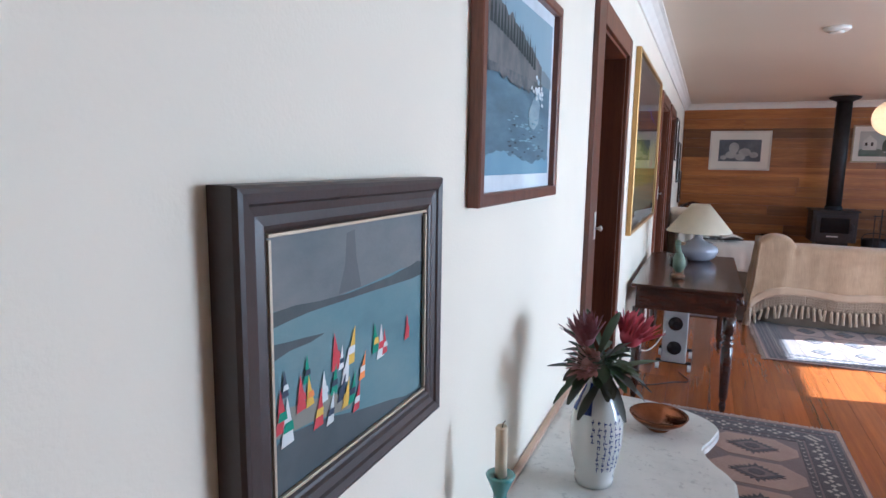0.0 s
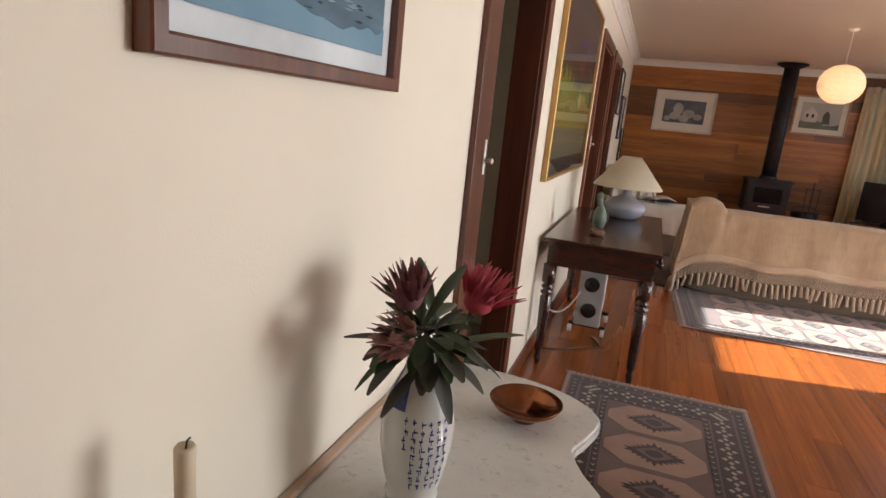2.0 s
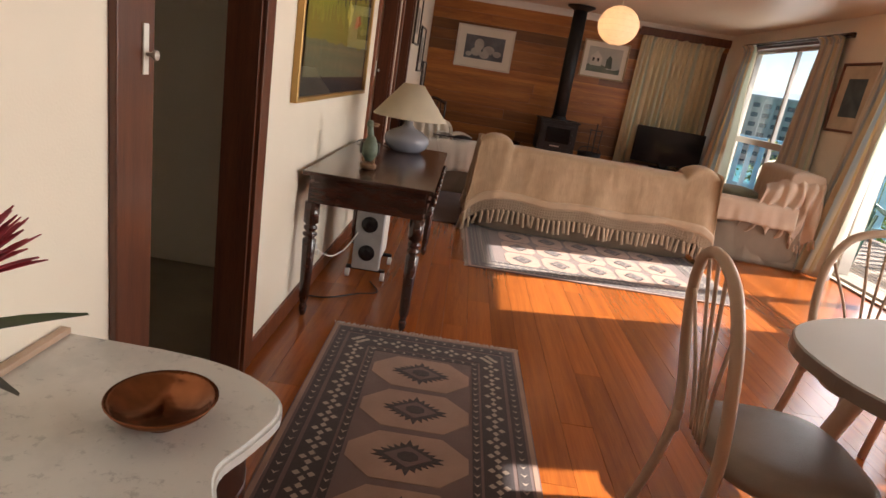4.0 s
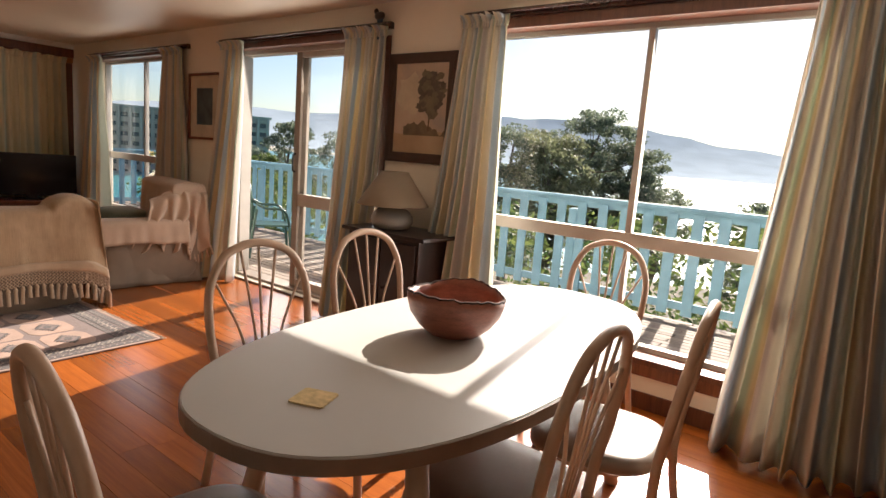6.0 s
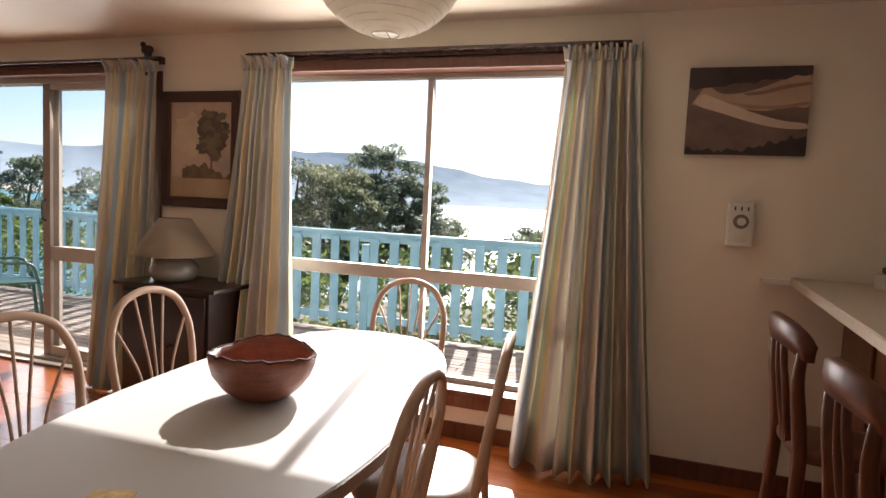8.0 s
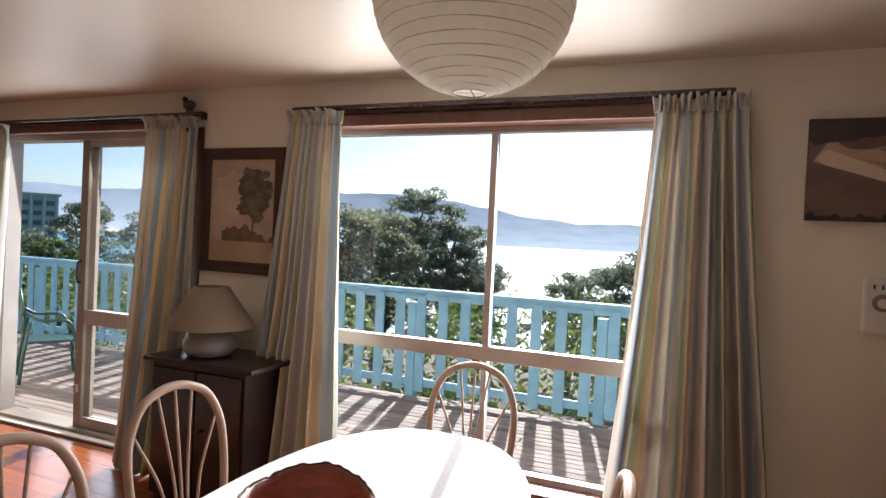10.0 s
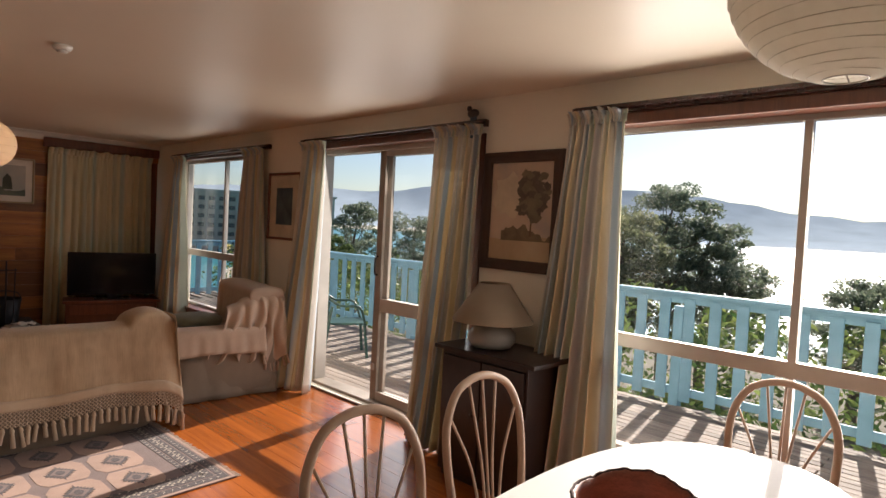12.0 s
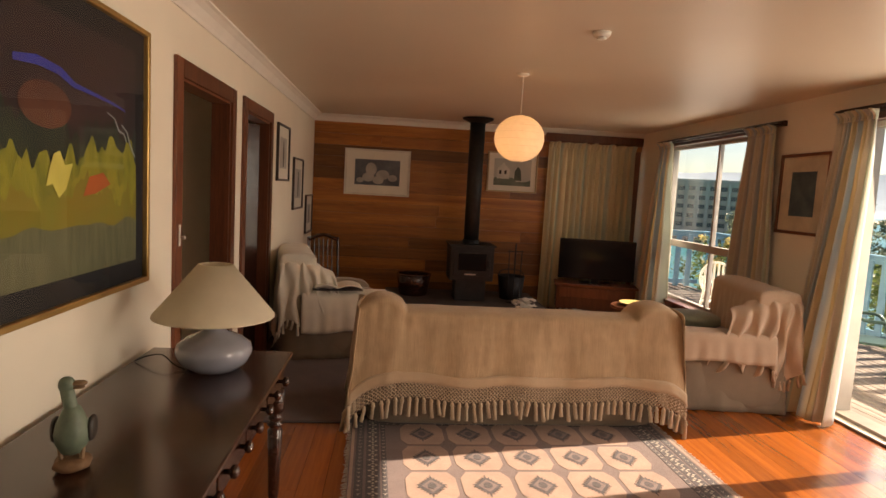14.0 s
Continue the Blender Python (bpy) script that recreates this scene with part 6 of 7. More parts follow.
bunch = thing("protea_bunch", "bunch of pink proteas with dark green leaves in the vase", "flowers", pose(0.205, 1.795, MZ + 0.275))
M_PLEAF = plain("leathery green leaf", (0.045, 0.075, 0.030), 0.5, scale=20, vary=0.3)
M_PLEAF2 = plain("dry grey green leaf", (0.060, 0.060, 0.045), 0.6, scale=20, vary=0.3)
M_PINK = plain("deep pink petal", (0.40, 0.045, 0.075), 0.6, scale=30, vary=0.25)
M_DUSK = plain("dusky mauve petal", (0.20, 0.075, 0.085), 0.7, scale=30, vary=0.3)
M_BLUSH = plain("blush pink petal", (0.42, 0.22, 0.20), 0.7, scale=30, vary=0.3)


def blade(start, end, width, droop, n=8):
    """A leaf that tapers at both ends and folds a little along its middle."""
    a, b = Vector(start), Vector(end)
    d = b - a
    side = d.cross(Vector((0, 0, 1)))
    side = side.normalized() if side.length > 1e-4 else Vector((1, 0, 0))
    up = side.cross(d).normalized()
    bm = bmesh.new()
    rows = []
    for i in range(n + 1):
        t = i / n
        c = a + d * t + Vector((0, 0, -droop * t * t))
        w = width * math.sin(math.pi * min(1, 0.04 + t * 0.93) ** 1.5) ** 0.8 * 0.5 + 0.0008
        rows.append([bm.verts.new(c - side * w + up * w * 0.35), bm.verts.new(c), bm.verts.new(c + side * w + up * w * 0.35)])
    for p, q in zip(rows, rows[1:]):
        for k in (0, 1):
            bm.faces.new((p[k], p[k + 1], q[k + 1], q[k]))
    return bm


heads = (((0.062, 0.095, 0.098), M_PINK, 0.070, (0.35, 0.45, 0.80)), ((-0.04, 0.0, 0.110), M_DUSK, 0.062, (-0.15, -0.2, 0.95)), ((-0.012, -0.085, 0.065), M_BLUSH, 0.050, (-0.3, -0.75, 0.45)))
rng = random.Random(21)
for c, mat_, size, axis in heads:
    c, axis = Vector(c), Vector(axis).normalized()
    side = axis.orthogonal().normalized()
    up = axis.cross(side)
    fl = part("flower_head", soft_box(c - Vector((size,) * 3) * 0.42, c + Vector((size,) * 3) * 0.42, 2, 5), mat_, bunch, "spiky protea flower head", True)
    for ring, count, spread in ((0, 12, 0.35), (1, 16, 0.62), (2, 18, 0.95)):
        for k in range(count):
            a = 2 * math.pi * (k + rng.uniform(-0.3, 0.3)) / count
            out = side * math.cos(a) + up * math.sin(a)
            e = c + (axis * math.cos(spread) + out * math.sin(spread)).normalized() * size * rng.uniform(0.95, 1.25)
            part("petal", blade(c - axis * size * 0.25 + out * size * 0.25, e, 0.011, 0.004, 5), mat_, fl, "", True)
    part("stem", tube([tuple(c - axis * size * 0.3), (c.x * 0.4, c.y * 0.4, 0.0), (0, 0, -0.06)], 0.004, 6), M_PLEAF, bunch)
REACH = ((-0.11, -0.095, 0.055), (0.075, -0.055, -0.055), (0.135, 0.20, 0.03), (-0.05, 0.06, 0.175), (-0.10, -0.06, -0.035), (-0.03, -0.10, -0.06), (0.12, 0.10, -0.02), (0.03, 0.10, 0.185), (0.05, 0.03, 0.12), (0.07, 0.02, 0.09))
for i in range(66):
    a = i * 2.399
    el = rng.uniform(-0.55, 0.75)
    ln = rng.uniform(0.075, 0.125)
    s0 = Vector((0.02 * math.cos(a), 0.02 * math.sin(a), rng.uniform(0.02, 0.07)))
    e = s0 + Vector((math.cos(a) * math.cos(el) * 0.8, math.sin(a) * math.cos(el) * 1.1, math.sin(el))) * ln
    if i < len(REACH):
        e = Vector(REACH[i])
    e.x = max(e.x, -0.165)
    part("leaf", blade(s0, e, rng.uniform(0.024, 0.032), rng.uniform(0.0, 0.03)), M_PLEAF2 if i % 5 < 2 else M_PLEAF, bunch, "", True)

dish = thing("metal_bowl", "small dark copper bowl on the marble", "bowl", pose(0.334, 2.195, MZ + 0.001))
M_COPPER = plain("dark polished copper", (0.22, 0.085, 0.035), 0.16, 0.9, scale=14, vary=0.5)
part("bowl_body", lathe([(0.03, 0), (0.035, 0.006), (0.03, 0.010), (0.055, 0.020), (0.078, 0.036), (0.088, 0.050), (0.086, 0.051), (0.075, 0.038), (0.05, 0.024), (0.001, 0.016)], 36), M_COPPER, dish, smooth=True)

holder = thing("candlestick", "turquoise glass candlestick on the marble table", "candlestick", pose(0.095, 1.345, MZ + 0.001) @ Matrix.Diagonal((1, 1, 1.14, 1)))
M_TEAL = plain("turquoise glass", (0.12, 0.30, 0.29), 0.12, vary=0.15, bump=0.01, coat=0.4)
part("stand", lathe([(0.04, 0), (0.042, 0.006), (0.02, 0.016), (0.012, 0.04), (0.016, 0.06), (0.011, 0.08), (0.014, 0.16), (0.026, 0.185), (0.029, 0.192), (0.024, 0.194), (0.014, 0.186)], 24), M_TEAL, holder, smooth=True)
candle = thing("candle", "partly burnt cream candle in the candlestick", "candle", pose(0.095, 1.345, MZ + 0.217))
part("wax", lathe([(0.0115, 0), (0.0115, 0.08), (0.012, 0.098), (0.009, 0.103), (0.004, 0.098)], 18, wave=lambda a, z: 1 + 0.06 * math.sin(3 * a + z * 40)), plain("cream wax", (0.66, 0.56, 0.40), 0.5), candle, smooth=True)
part("wick", tube([(0, 0, 0.095), (0.002, 0, 0.108), (0.006, 0.001, 0.113)], 0.0012, 5), M_BLACK, candle)

# duck figurine, heater, outlet
duck = thing("duck_figurine", "green-grey carved wooden duck figurine on the table", "figurine", pose(0.287, 4.415, CZ + 0.001, 0, 0, 12))
M_DUCK = plain("grey green painted wood", (0.13, 0.17, 0.12), 0.5, scale=18, vary=0.35)
part("base", soft_box((-0.042, -0.038, 0), (0.042, 0.038, 0.036), 3, 6, 0.15), plain("rough brown wood", (0.18, 0.10, 0.05), 0.7, scale=25, vary=0.4), duck, smooth=True)
M_BILL = plain("ochre beak paint", (0.24, 0.15, 0.08), 0.5)
M_WING = plain("dark brown wing paint", (0.035, 0.03, 0.025), 0.45, scale=25, vary=0.3)
part("body", lathe([(0.010, 0.042), (0.026, 0.050), (0.039, 0.075), (0.043, 0.100), (0.039, 0.126), (0.029, 0.150), (0.021, 0.168), (0.004, 0.178)], 22), M_DUCK, duck, smooth=True)
part("neck", tube([(0.0, 0, 0.150), (-0.004, 0, 0.175), (-0.009, 0, 0.200), (-0.013, 0, 0.226)], 0.0165, 12), M_DUCK, duck, smooth=True)
part("head", soft_box((-0.032, -0.018, 0.208), (0.008, 0.018, 0.252), 2.1, 6), M_DUCK, duck, smooth=True)
bill = part("beak", soft_box((-0.004, -0.012, 0.226), (0.036, 0.012, 0.241), 2.4, 5), M_BILL, duck, smooth=True)
part("lower_bill", soft_box((-0.002, -0.010, 0.2185), (0.030, 0.010, 0.227), 2.4, 5), M_BILL, bill, smooth=True)
for s_ in (-1, 1):
    part("wing", soft_box((s_ * 0.043 - 0.010, -0.014, 0.072), (s_ * 0.043 + 0.010, 0.046, 0.140), 2.4, 5), M_WING, duck, smooth=True)
    part("leg", tube([(s_ * 0.024, -0.010, 0.033), (s_ * 0.027, -0.008, 0.066)], 0.007, 6), M_BILL, duck)
heater = thing("oil_heater", "grey and white upright oil column heater under the table", "heater", pose(0.285, 4.98, 0))
part("control_box", box((-0.085, -0.19, 0.07), (0.085, -0.12, 0.60), 0.01), plain("light grey plastic", (0.36, 0.36, 0.35), 0.45), heater)
for k in range(7):
    part("fin", box((-0.075, -0.105 + k * 0.048, 0.10), (0.075, -0.075 + k * 0.048, 0.60), 0.012), M_WHITEPLASTIC, heater)
part("core", box((-0.03, -0.12, 0.16), (0.03, 0.22, 0.54)), M_WHITEPLASTIC, heater)
for z in (0.49, 0.36, 0.18):
    part("dial", lathe([(0.05 if z < 0.45 else 0.03, 0), (0.05 if z < 0.45 else 0.03, 0.006), (0.02, 0.012)], 20), M_BLACK, heater, "round dark dial").matrix_basis = pose(0, -0.19, z, 90, 0, 0)
for y in (-0.15, 0.19):
    part("foot_bar", box((-0.12, y - 0.012, 0.055), (0.12, y + 0.012, 0.075), 0.003), M_BLACK, heater)
    for x in (-0.11, 0.11):
        part("castor", lathe([(0.001, -0.012), (0.027, -0.012), (0.027, 0.012), (0.001, 0.012)], 14), M_WHITEPLASTIC, heater).matrix_basis = pose(x, y, 0.028, 0, 90, 0)
outlet = thing("power_outlet", "white wall power outlet with a plug", "power outlet", pose(0.001, 4.62, 0.20))
part("plate", box((0, -0.055, -0.035), (0.008, 0.055, 0.035), 0.003), M_WHITEPLASTIC, outlet)
part("plug", box((0.008, -0.03, -0.018), (0.035, 0.0, 0.014), 0.004), M_WHITEPLASTIC, outlet)
cable = thing("power_cable", "white heater cable drooping from the outlet", "cable")
part("cord", tube(smooth_line([(0.035, 4.605, 0.20), (0.10, 4.66, 0.17), (0.16, 4.74, 0.20), (0.22, 4.79, 0.30)], 5), 0.004, 6), M_WHITEPLASTIC, cable, smooth=True)
cable2 = thing("power_cable", "black cable lying loose on the floor", "cable")
part("cord", tube(smooth_line([(0.03, 4.40, 0.006), (0.15, 4.42, 0.006), (0.30, 4.55, 0.006), (0.40, 4.62, 0.006), (0.33, 4.78, 0.006)], 6), 0.004, 6), M_BLACK, cable2, smooth=True)
lcord = thing("power_cable", "thin black lamp cable curling on the table", "cable")
part("cord", tube(smooth_line([(0.28, 5.27, CZ + 0.006), (0.23, 5.29, CZ + 0.02), (0.17, 5.33, CZ + 0.045), (0.10, 5.36, CZ + 0.03), (0.045, 5.37, CZ + 0.005)], 6), 0.003, 6), M_BLACK, lcord, smooth=True)

# ceiling fittings
for x, y, r in ((2.19, 6.13, 0.05), (1.17, 5.38, 0.085)):
    f = thing("smoke_detector" if r < 0.06 else "ceiling_vent", "small white smoke detector on the ceiling" if r < 0.06 else "round white ceiling vent", "smoke detector" if r < 0.06 else "vent", pose(x, y, ZC))
    part("base", lathe([(r * 0.55, -0.03), (r * 0.8, -0.028), (r, -0.012), (r, -0.0005)], 26), M_WHITEPLASTIC, f, smooth=True)
    part("cap", lathe([(r * 0.25, -0.042), (r * 0.5, -0.04), (r * 0.55, -0.031)], 20), M_WHITEPLASTIC, f, smooth=True)

# wall timer
timer = thing("wall_timer", "ivory plastic heater timer with round dial", "timer", pose(XR - 0.001, 1.245, 1.375))
part("case", box((-0.05, -0.062, -0.115), (0, 0.062, 0.115), 0.016, seg=3), M_WHITEPLASTIC, timer)
part("dial_ring", lathe([(0.036, 0), (0.036, 0.008), (0.028, 0.012)], 28), plain("grey dial", (0.22, 0.20, 0.20), 0.4), timer).matrix_basis = pose(-0.05, 0, 0.015, 0, -90, 0)
part("dial", lathe([(0.02, 0), (0.02, 0.018), (0.001, 0.02)], 22), M_WHITEPLASTIC, timer).matrix_basis = pose(-0.058, 0, 0.015, 0, -90, 0)
for y in (-0.03, 0.0, 0.03):
    part("button", box((-0.054, y - 0.003, 0.07), (-0.049, y + 0.003, 0.09), 0.001), M_BLACK, timer)
part("panel", box((-0.053, -0.03, -0.085), (-0.049, 0.03, -0.05), 0.002), M_MAT, timer)

# breakfast bar and stools
bench = thing("breakfast_bar", "breakfast bar with pale laminate top and timber front", "counter")
part("bench_top", prism([(2.5, 0.42), (4.44, 0.42), (4.44, 0.988), (2.5, 1.152)], 1.085, 1.122, bevel=0.004), plain("speckled cream laminate", (0.58, 0.50, 0.40), 0.35, scale=60, vary=0.12), bench)
part("front_panel", box((2.6, 0.60, 0.0), (4.26, 0.79, 1.084), 0.004), M_TRIM, bench)
for k in range(4):
    part("door_panel", box((2.63 + k * 0.41, 0.79, 0.12), (3.0 + k * 0.41, 0.805, 1.0), 0.006), M_TRIM, bench)
batten = thing("wall_ledge", "small pale ledge on the wall beside the bar", "ledge")
part("board", box((XR - 0.05, 1.004, 1.085), (XR - 0.001, 1.13, 1.115), 0.003), M_WHITEPLASTIC, batten)
kit = thing("small_appliance", "small dark and white kitchen appliance on the bar", "appliance", pose(4.15, 0.66, 1.123))
part("body", box((-0.06, -0.05, 0), (0.06, 0.05, 0.07), 0.01), M_WHITEPLASTIC, kit)
part("top", box((-0.03, -0.03, 0.07), (0.05, 0.03, 0.10), 0.01), M_BLACK, kit)


def bar_stool(m):
    """Built facing +y, its back at -y."""
    s = thing("bar_stool", "dark timber bar stool with curved top rail", "stool", m, "stools at the breakfast bar")
    part("seat", soft_box((-0.20, -0.19, 0.64), (0.20, 0.20, 0.685), 6, 8), M_STOOL, s, smooth=True)
    rail = bmesh.new()
    pts = smooth_line([(-0.225, -0.185, 1.005), (-0.19, -0.205, 1.03), (-0.10, -0.23, 1.05), (0, -0.24, 1.055), (0.10, -0.23, 1.05), (0.19, -0.205, 1.03), (0.225, -0.185, 1.005)], 5)
    rows = []
    for i, p in enumerate(pts):
        t = abs(i / (len(pts) - 1) - 0.5) * 2
        hh = 0.043 * (1 - 0.35 * t ** 4)
        rows.append([rail.verts.new(p + Vector((0, a, b))) for a, b in ((-0.016, -hh), (-0.024, 0), (-0.022, hh * 0.8), (-0.010, hh), (0.008, hh), (0.016, hh * 0.8), (0.012, 0), (0.010, -hh))])
    for a, b in zip(rows, rows[1:]):
        for k in range(8):
            rail.faces.new((a[k], a[(k + 1) % 8], b[(k + 1) % 8], b[k]))
    rail.faces.new(rows[0][::-1])
    rail.faces.new(rows[-1])
    part("top_rail", rail, M_STOOL, s, "broad curved top rail with rounded ends", True)
    for x in (-1, 1):
        post = smooth_line([(x * 0.195, -0.205, 1.0), (x * 0.175, -0.205, 0.90), (x * 0.165, -0.19, 0.78), (x * 0.175, -0.18, 0.64), (x * 0.19, -0.195, 0.35), (x * 0.20, -0.235, 0.0)], 4)
        part("back_post", tube(post, 0.021, 8, None, [0.8 + 0.35 * math.sin(math.pi * i / (len(post) - 1)) for i in range(len(post))]), M_STOOL, s, "", True)
        part("leg", tube([(x * 0.165, 0.165, 0.65), (x * 0.19, 0.20, 0.0)], 0.019, 8), M_STOOL, s, "", True)
        part("side_rung", tube([(x * 0.185, -0.21, 0.24), (x * 0.185, 0.19, 0.24)], 0.011, 8), M_STOOL, s)
        bars = smooth_line([(x * 0.030, -0.225, 1.01), (x * 0.036, -0.222, 0.94), (x * 0.046, -0.212, 0.86), (x * 0.036, -0.20, 0.77), (x * 0.020, -0.185, 0.67)], 4)
        part("splat_bar", tube(bars, 0.013, 7), M_STOOL, s, "", True)
    part("splat_foot", prism([(-0.045, -0.197), (0.045, -0.197), (0.045, -0.175), (-0.045, -0.175)], 0.675, 0.75), M_STOOL, s)
    part("front_rung", tube([(-0.18, 0.195, 0.2), (0.18, 0.195, 0.2)], 0.012, 8), M_STOOL, s)
    return s


M_STOOL = timber("dark stained stool timber", (0.06, 0.020, 0.010), (0.15, 0.052, 0.024), (8, 8, 1.5), 0.42, 0.12, 0.1)
st = bar_stool(pose(3.33, 1.035, 0, 0, 0, 182) @ Matrix.Diagonal((0.8, 0.95, 1.0, 1)))
copy_thing(st, pose(2.66, 1.06, 0, 0, 0, 184) @ Matrix.Diagonal((0.8, 0.95, 1.0, 1)))

# side table with a plate beside the far window
side = thing("side_table", "small round timber side table beside the armchair", "table", pose(3.42, 8.25, 0))
part("tabletop", lathe([(0.22, 0.53), (0.225, 0.535), (0.225, 0.55), (0.22, 0.555)], 30), M_TRIM, side)
part("stem", lathe([(0.16, 0), (0.15, 0.015), (0.03, 0.05), (0.025, 0.53)], 20), M_TRIM, side)
plate = thing("plate", "yellow straw plate on the side table", "plate", pose(3.42, 8.25, 0.556))
part("dish", lathe([(0.06, 0), (0.12, 0.008), (0.15, 0.03), (0.145, 0.032), (0.11, 0.014), (0.001, 0.008)], 30), plain("straw yellow glaze", (0.55, 0.42, 0.14), 0.5), plate, smooth=True)
# old chairs and clutter in the far corner
crn = thing("corner_chair", "dark spindle-backed timber chair in the far corner", "chair", pose(0.33, 9.95, 0, 0, 0, 200))
crn.scale = (0.9, 0.9, 0.88)
part("seat", box((-0.22, -0.22, 0.42), (0.22, 0.22, 0.455), 0.01), M_DARKWOOD, crn)
for x in (-0.2, 0.2):
    part("back_post", tube([(x, -0.2, 0), (x, -0.22, 0.45), (x, -0.29, 1.02)], 0.016), M_DARKWOOD, crn)
    part("leg", tube([(x, 0.2, 0), (x, 0.19, 0.43)], 0.016), M_DARKWOOD, crn)
part("top_rail", tube(smooth_line([(-0.21, -0.285, 0.98), (0, -0.30, 1.05), (0.21, -0.285, 0.98)], 5), 0.025), M_DARKWOOD, crn)
for x in (-0.12, -0.06, 0, 0.06, 0.12):
    part("spindle", tube([(x, -0.215, 0.45), (x, -0.29, 1.0)], 0.008), M_DARKWOOD, crn)
foot = thing("footrug", "dark flat mat on the floor near the armchair", "rug", pose(0.62, 7.35, 0.001, 0, 0, 2))
part("mat_cloth", box((-0.5, -0.72, 0), (0.5, 0.72, 0.008), 0.002), R_MID, foot)
for y in (-0.735, 0.735):
    part("end_band", box((-0.5, y - 0.015, 0), (0.5, y + 0.015, 0.007), 0.002), R_DARK, foot)
heap = thing("paper_heap", "crumpled white papers on the hearth edge", "paper", pose(2.68, 9.72, 0.201))
for k in range(5):
    part("sheet", grid(8, 8, lambda u, v, k=k: ((u - 0.5) * 0.2 + 0.05 * math.sin(k * 2), (v - 0.5) * 0.14 + 0.02 * k - 0.04, 0.02 + 0.02 * k + 0.03 * noise.noise(Vector((u * 4 + k, v * 4, k)))), uv=False), M_MAT, heap, "", True, 0.002)


# ---- outside: deck, rail, garden, bay ----
RX = 7.12
deck = thing("deck", "weathered grey timber deck outside the windows", "deck", kind="structure")
dm = None
for i in range(25):
    x = 4.80 + i * 0.096
    for k in range(3):
        y0 = -2.0 + k * 5.2 + (i % 2) * 1.4
        y1 = y0 + 5.19
        if dm is None:
            dm = mesh_of("board", box((-0.043, -2.595, -0.03), (0.043, 2.595, 0), 0.003, seg=1), M_DECK)
        share("board", dm, pose(x, (y0 + y1) / 2, -0.085 + 0.002 * math.sin(i * 7 + k)), deck)
joists = bmesh.new()
for k in range(12):
    box((4.66, -2 + k * 1.5, -0.26), (7.2, -1.95 + k * 1.5, -0.12), bm=joists)
part("joists", joists, M_DECK, deck)


def railing(name, start, step, n, post_every, off, along):
    r = thing(name, "pale blue painted timber deck railing", "railing", kind="structure")
    a, b = start, start + step * (n + 1)
    def place(lo, hi):
        if along == "y":
            return (RX + lo[1], lo[0], lo[2]), (RX + hi[1], hi[0], hi[2])
        return lo[0:1] + (off + lo[1],) + lo[2:], hi[0:1] + (off + hi[1],) + hi[2:]
    lo, hi = place((a, -0.055, 1.01), (b, 0.055, 1.045))
    part("top_rail", box(lo, hi, 0.005), M_RAIL, r)
    lo, hi = place((a, 0.012, 0.93), (b, 0.045, 1.01))
    part("rail", box(lo, hi, 0.004), M_RAIL, r)
    lo, hi = place((a, 0.012, 0.02), (b, 0.045, 0.10))
    part("rail", box(lo, hi, 0.004), M_RAIL, r)
    bal = mesh_of("baluster", box((-0.01, -0.052, -0.53), (0.01, 0.052, 0.475), 0.003, seg=1) if along == "y" else box((-0.052, -0.01, -0.53), (0.052, 0.01, 0.475), 0.003, seg=1), M_RAIL)
    for i in range(1, n + 1):
        p = start + i * step
        m = pose(RX, p, 0.5) if along == "y" else pose(p, off, 0.5)
        share("baluster", bal, m, r)
        if i % post_every == 0:
            lo, hi = place((p + 0.06, 0.0, -0.30), (p + 0.155, 0.095, 0.90))
            part("post", box(lo, hi, 0.004), M_RAIL, r)
    return r


railing("railing_1", -1.336, 0.243, 62, 8, 0, "y")
railing("railing_2", 4.75, 0.226, 9, 20, 13.8, "x")

# ground falls away from the house to the bay and rises to far hills
SEA = -10.0


def land(u, v):
    a = radians(-75 + 210 * u)
    d = 4.7 + 1500 * v ** 3.2
    x, y = 4.7 + (d - 4.7) * math.cos(a), 4 + (d - 4.7) * math.sin(a) * 1.05
    z = -1.4 - 0.145 * max(0, d - 6)
    z = max(z, SEA - 1.5) + 0.3 * noise.noise(Vector((x * 0.12, y * 0.12, 0)))
    return (x, y, z)


tagged(part("ground", grid(60, 60, land, uv=False), M_SOIL, smooth=True), "dry sloping garden ground below the deck", "ground", kind="structure")
wb = bmesh.new()
bmesh.ops.create_circle(wb, cap_ends=True, radius=4500, segments=64, matrix=Matrix.Translation((0, 0, SEA)))
wn_ = Nodes("bay water")
wv = wn_.coords()
wn_.b.inputs["Base Color"].default_value = (0.04, 0.22, 0.26, 1)
wn_.set(0.28)
wn_.bump(wn_.noise(wv, 0.6, 6, 0.7), 0.6, 0.6)
tagged(part("water", wb, wn_.m), "calm turquoise bay glittering in the sun", "water", kind="structure")


def ridge(name, dist, material, height, label, a0=-60, a1=110):
    def at(u, v):
        deg = a0 + (a1 - a0) * u
        a = radians(deg)
        h = height(deg) * dist * (1 - v) ** 0.8
        d = dist * (1 - 0.30 * v)
        return (d * math.cos(a), d * math.sin(a), SEA - 2 + (h - SEA + 2) * (1 - v) + 8 * noise.noise(Vector((deg * 0.5, v * 6, dist))) * (1 - v))
    tagged(part(name, grid(160, 8, at, uv=False), material, smooth=True), label, "hills", kind="structure")


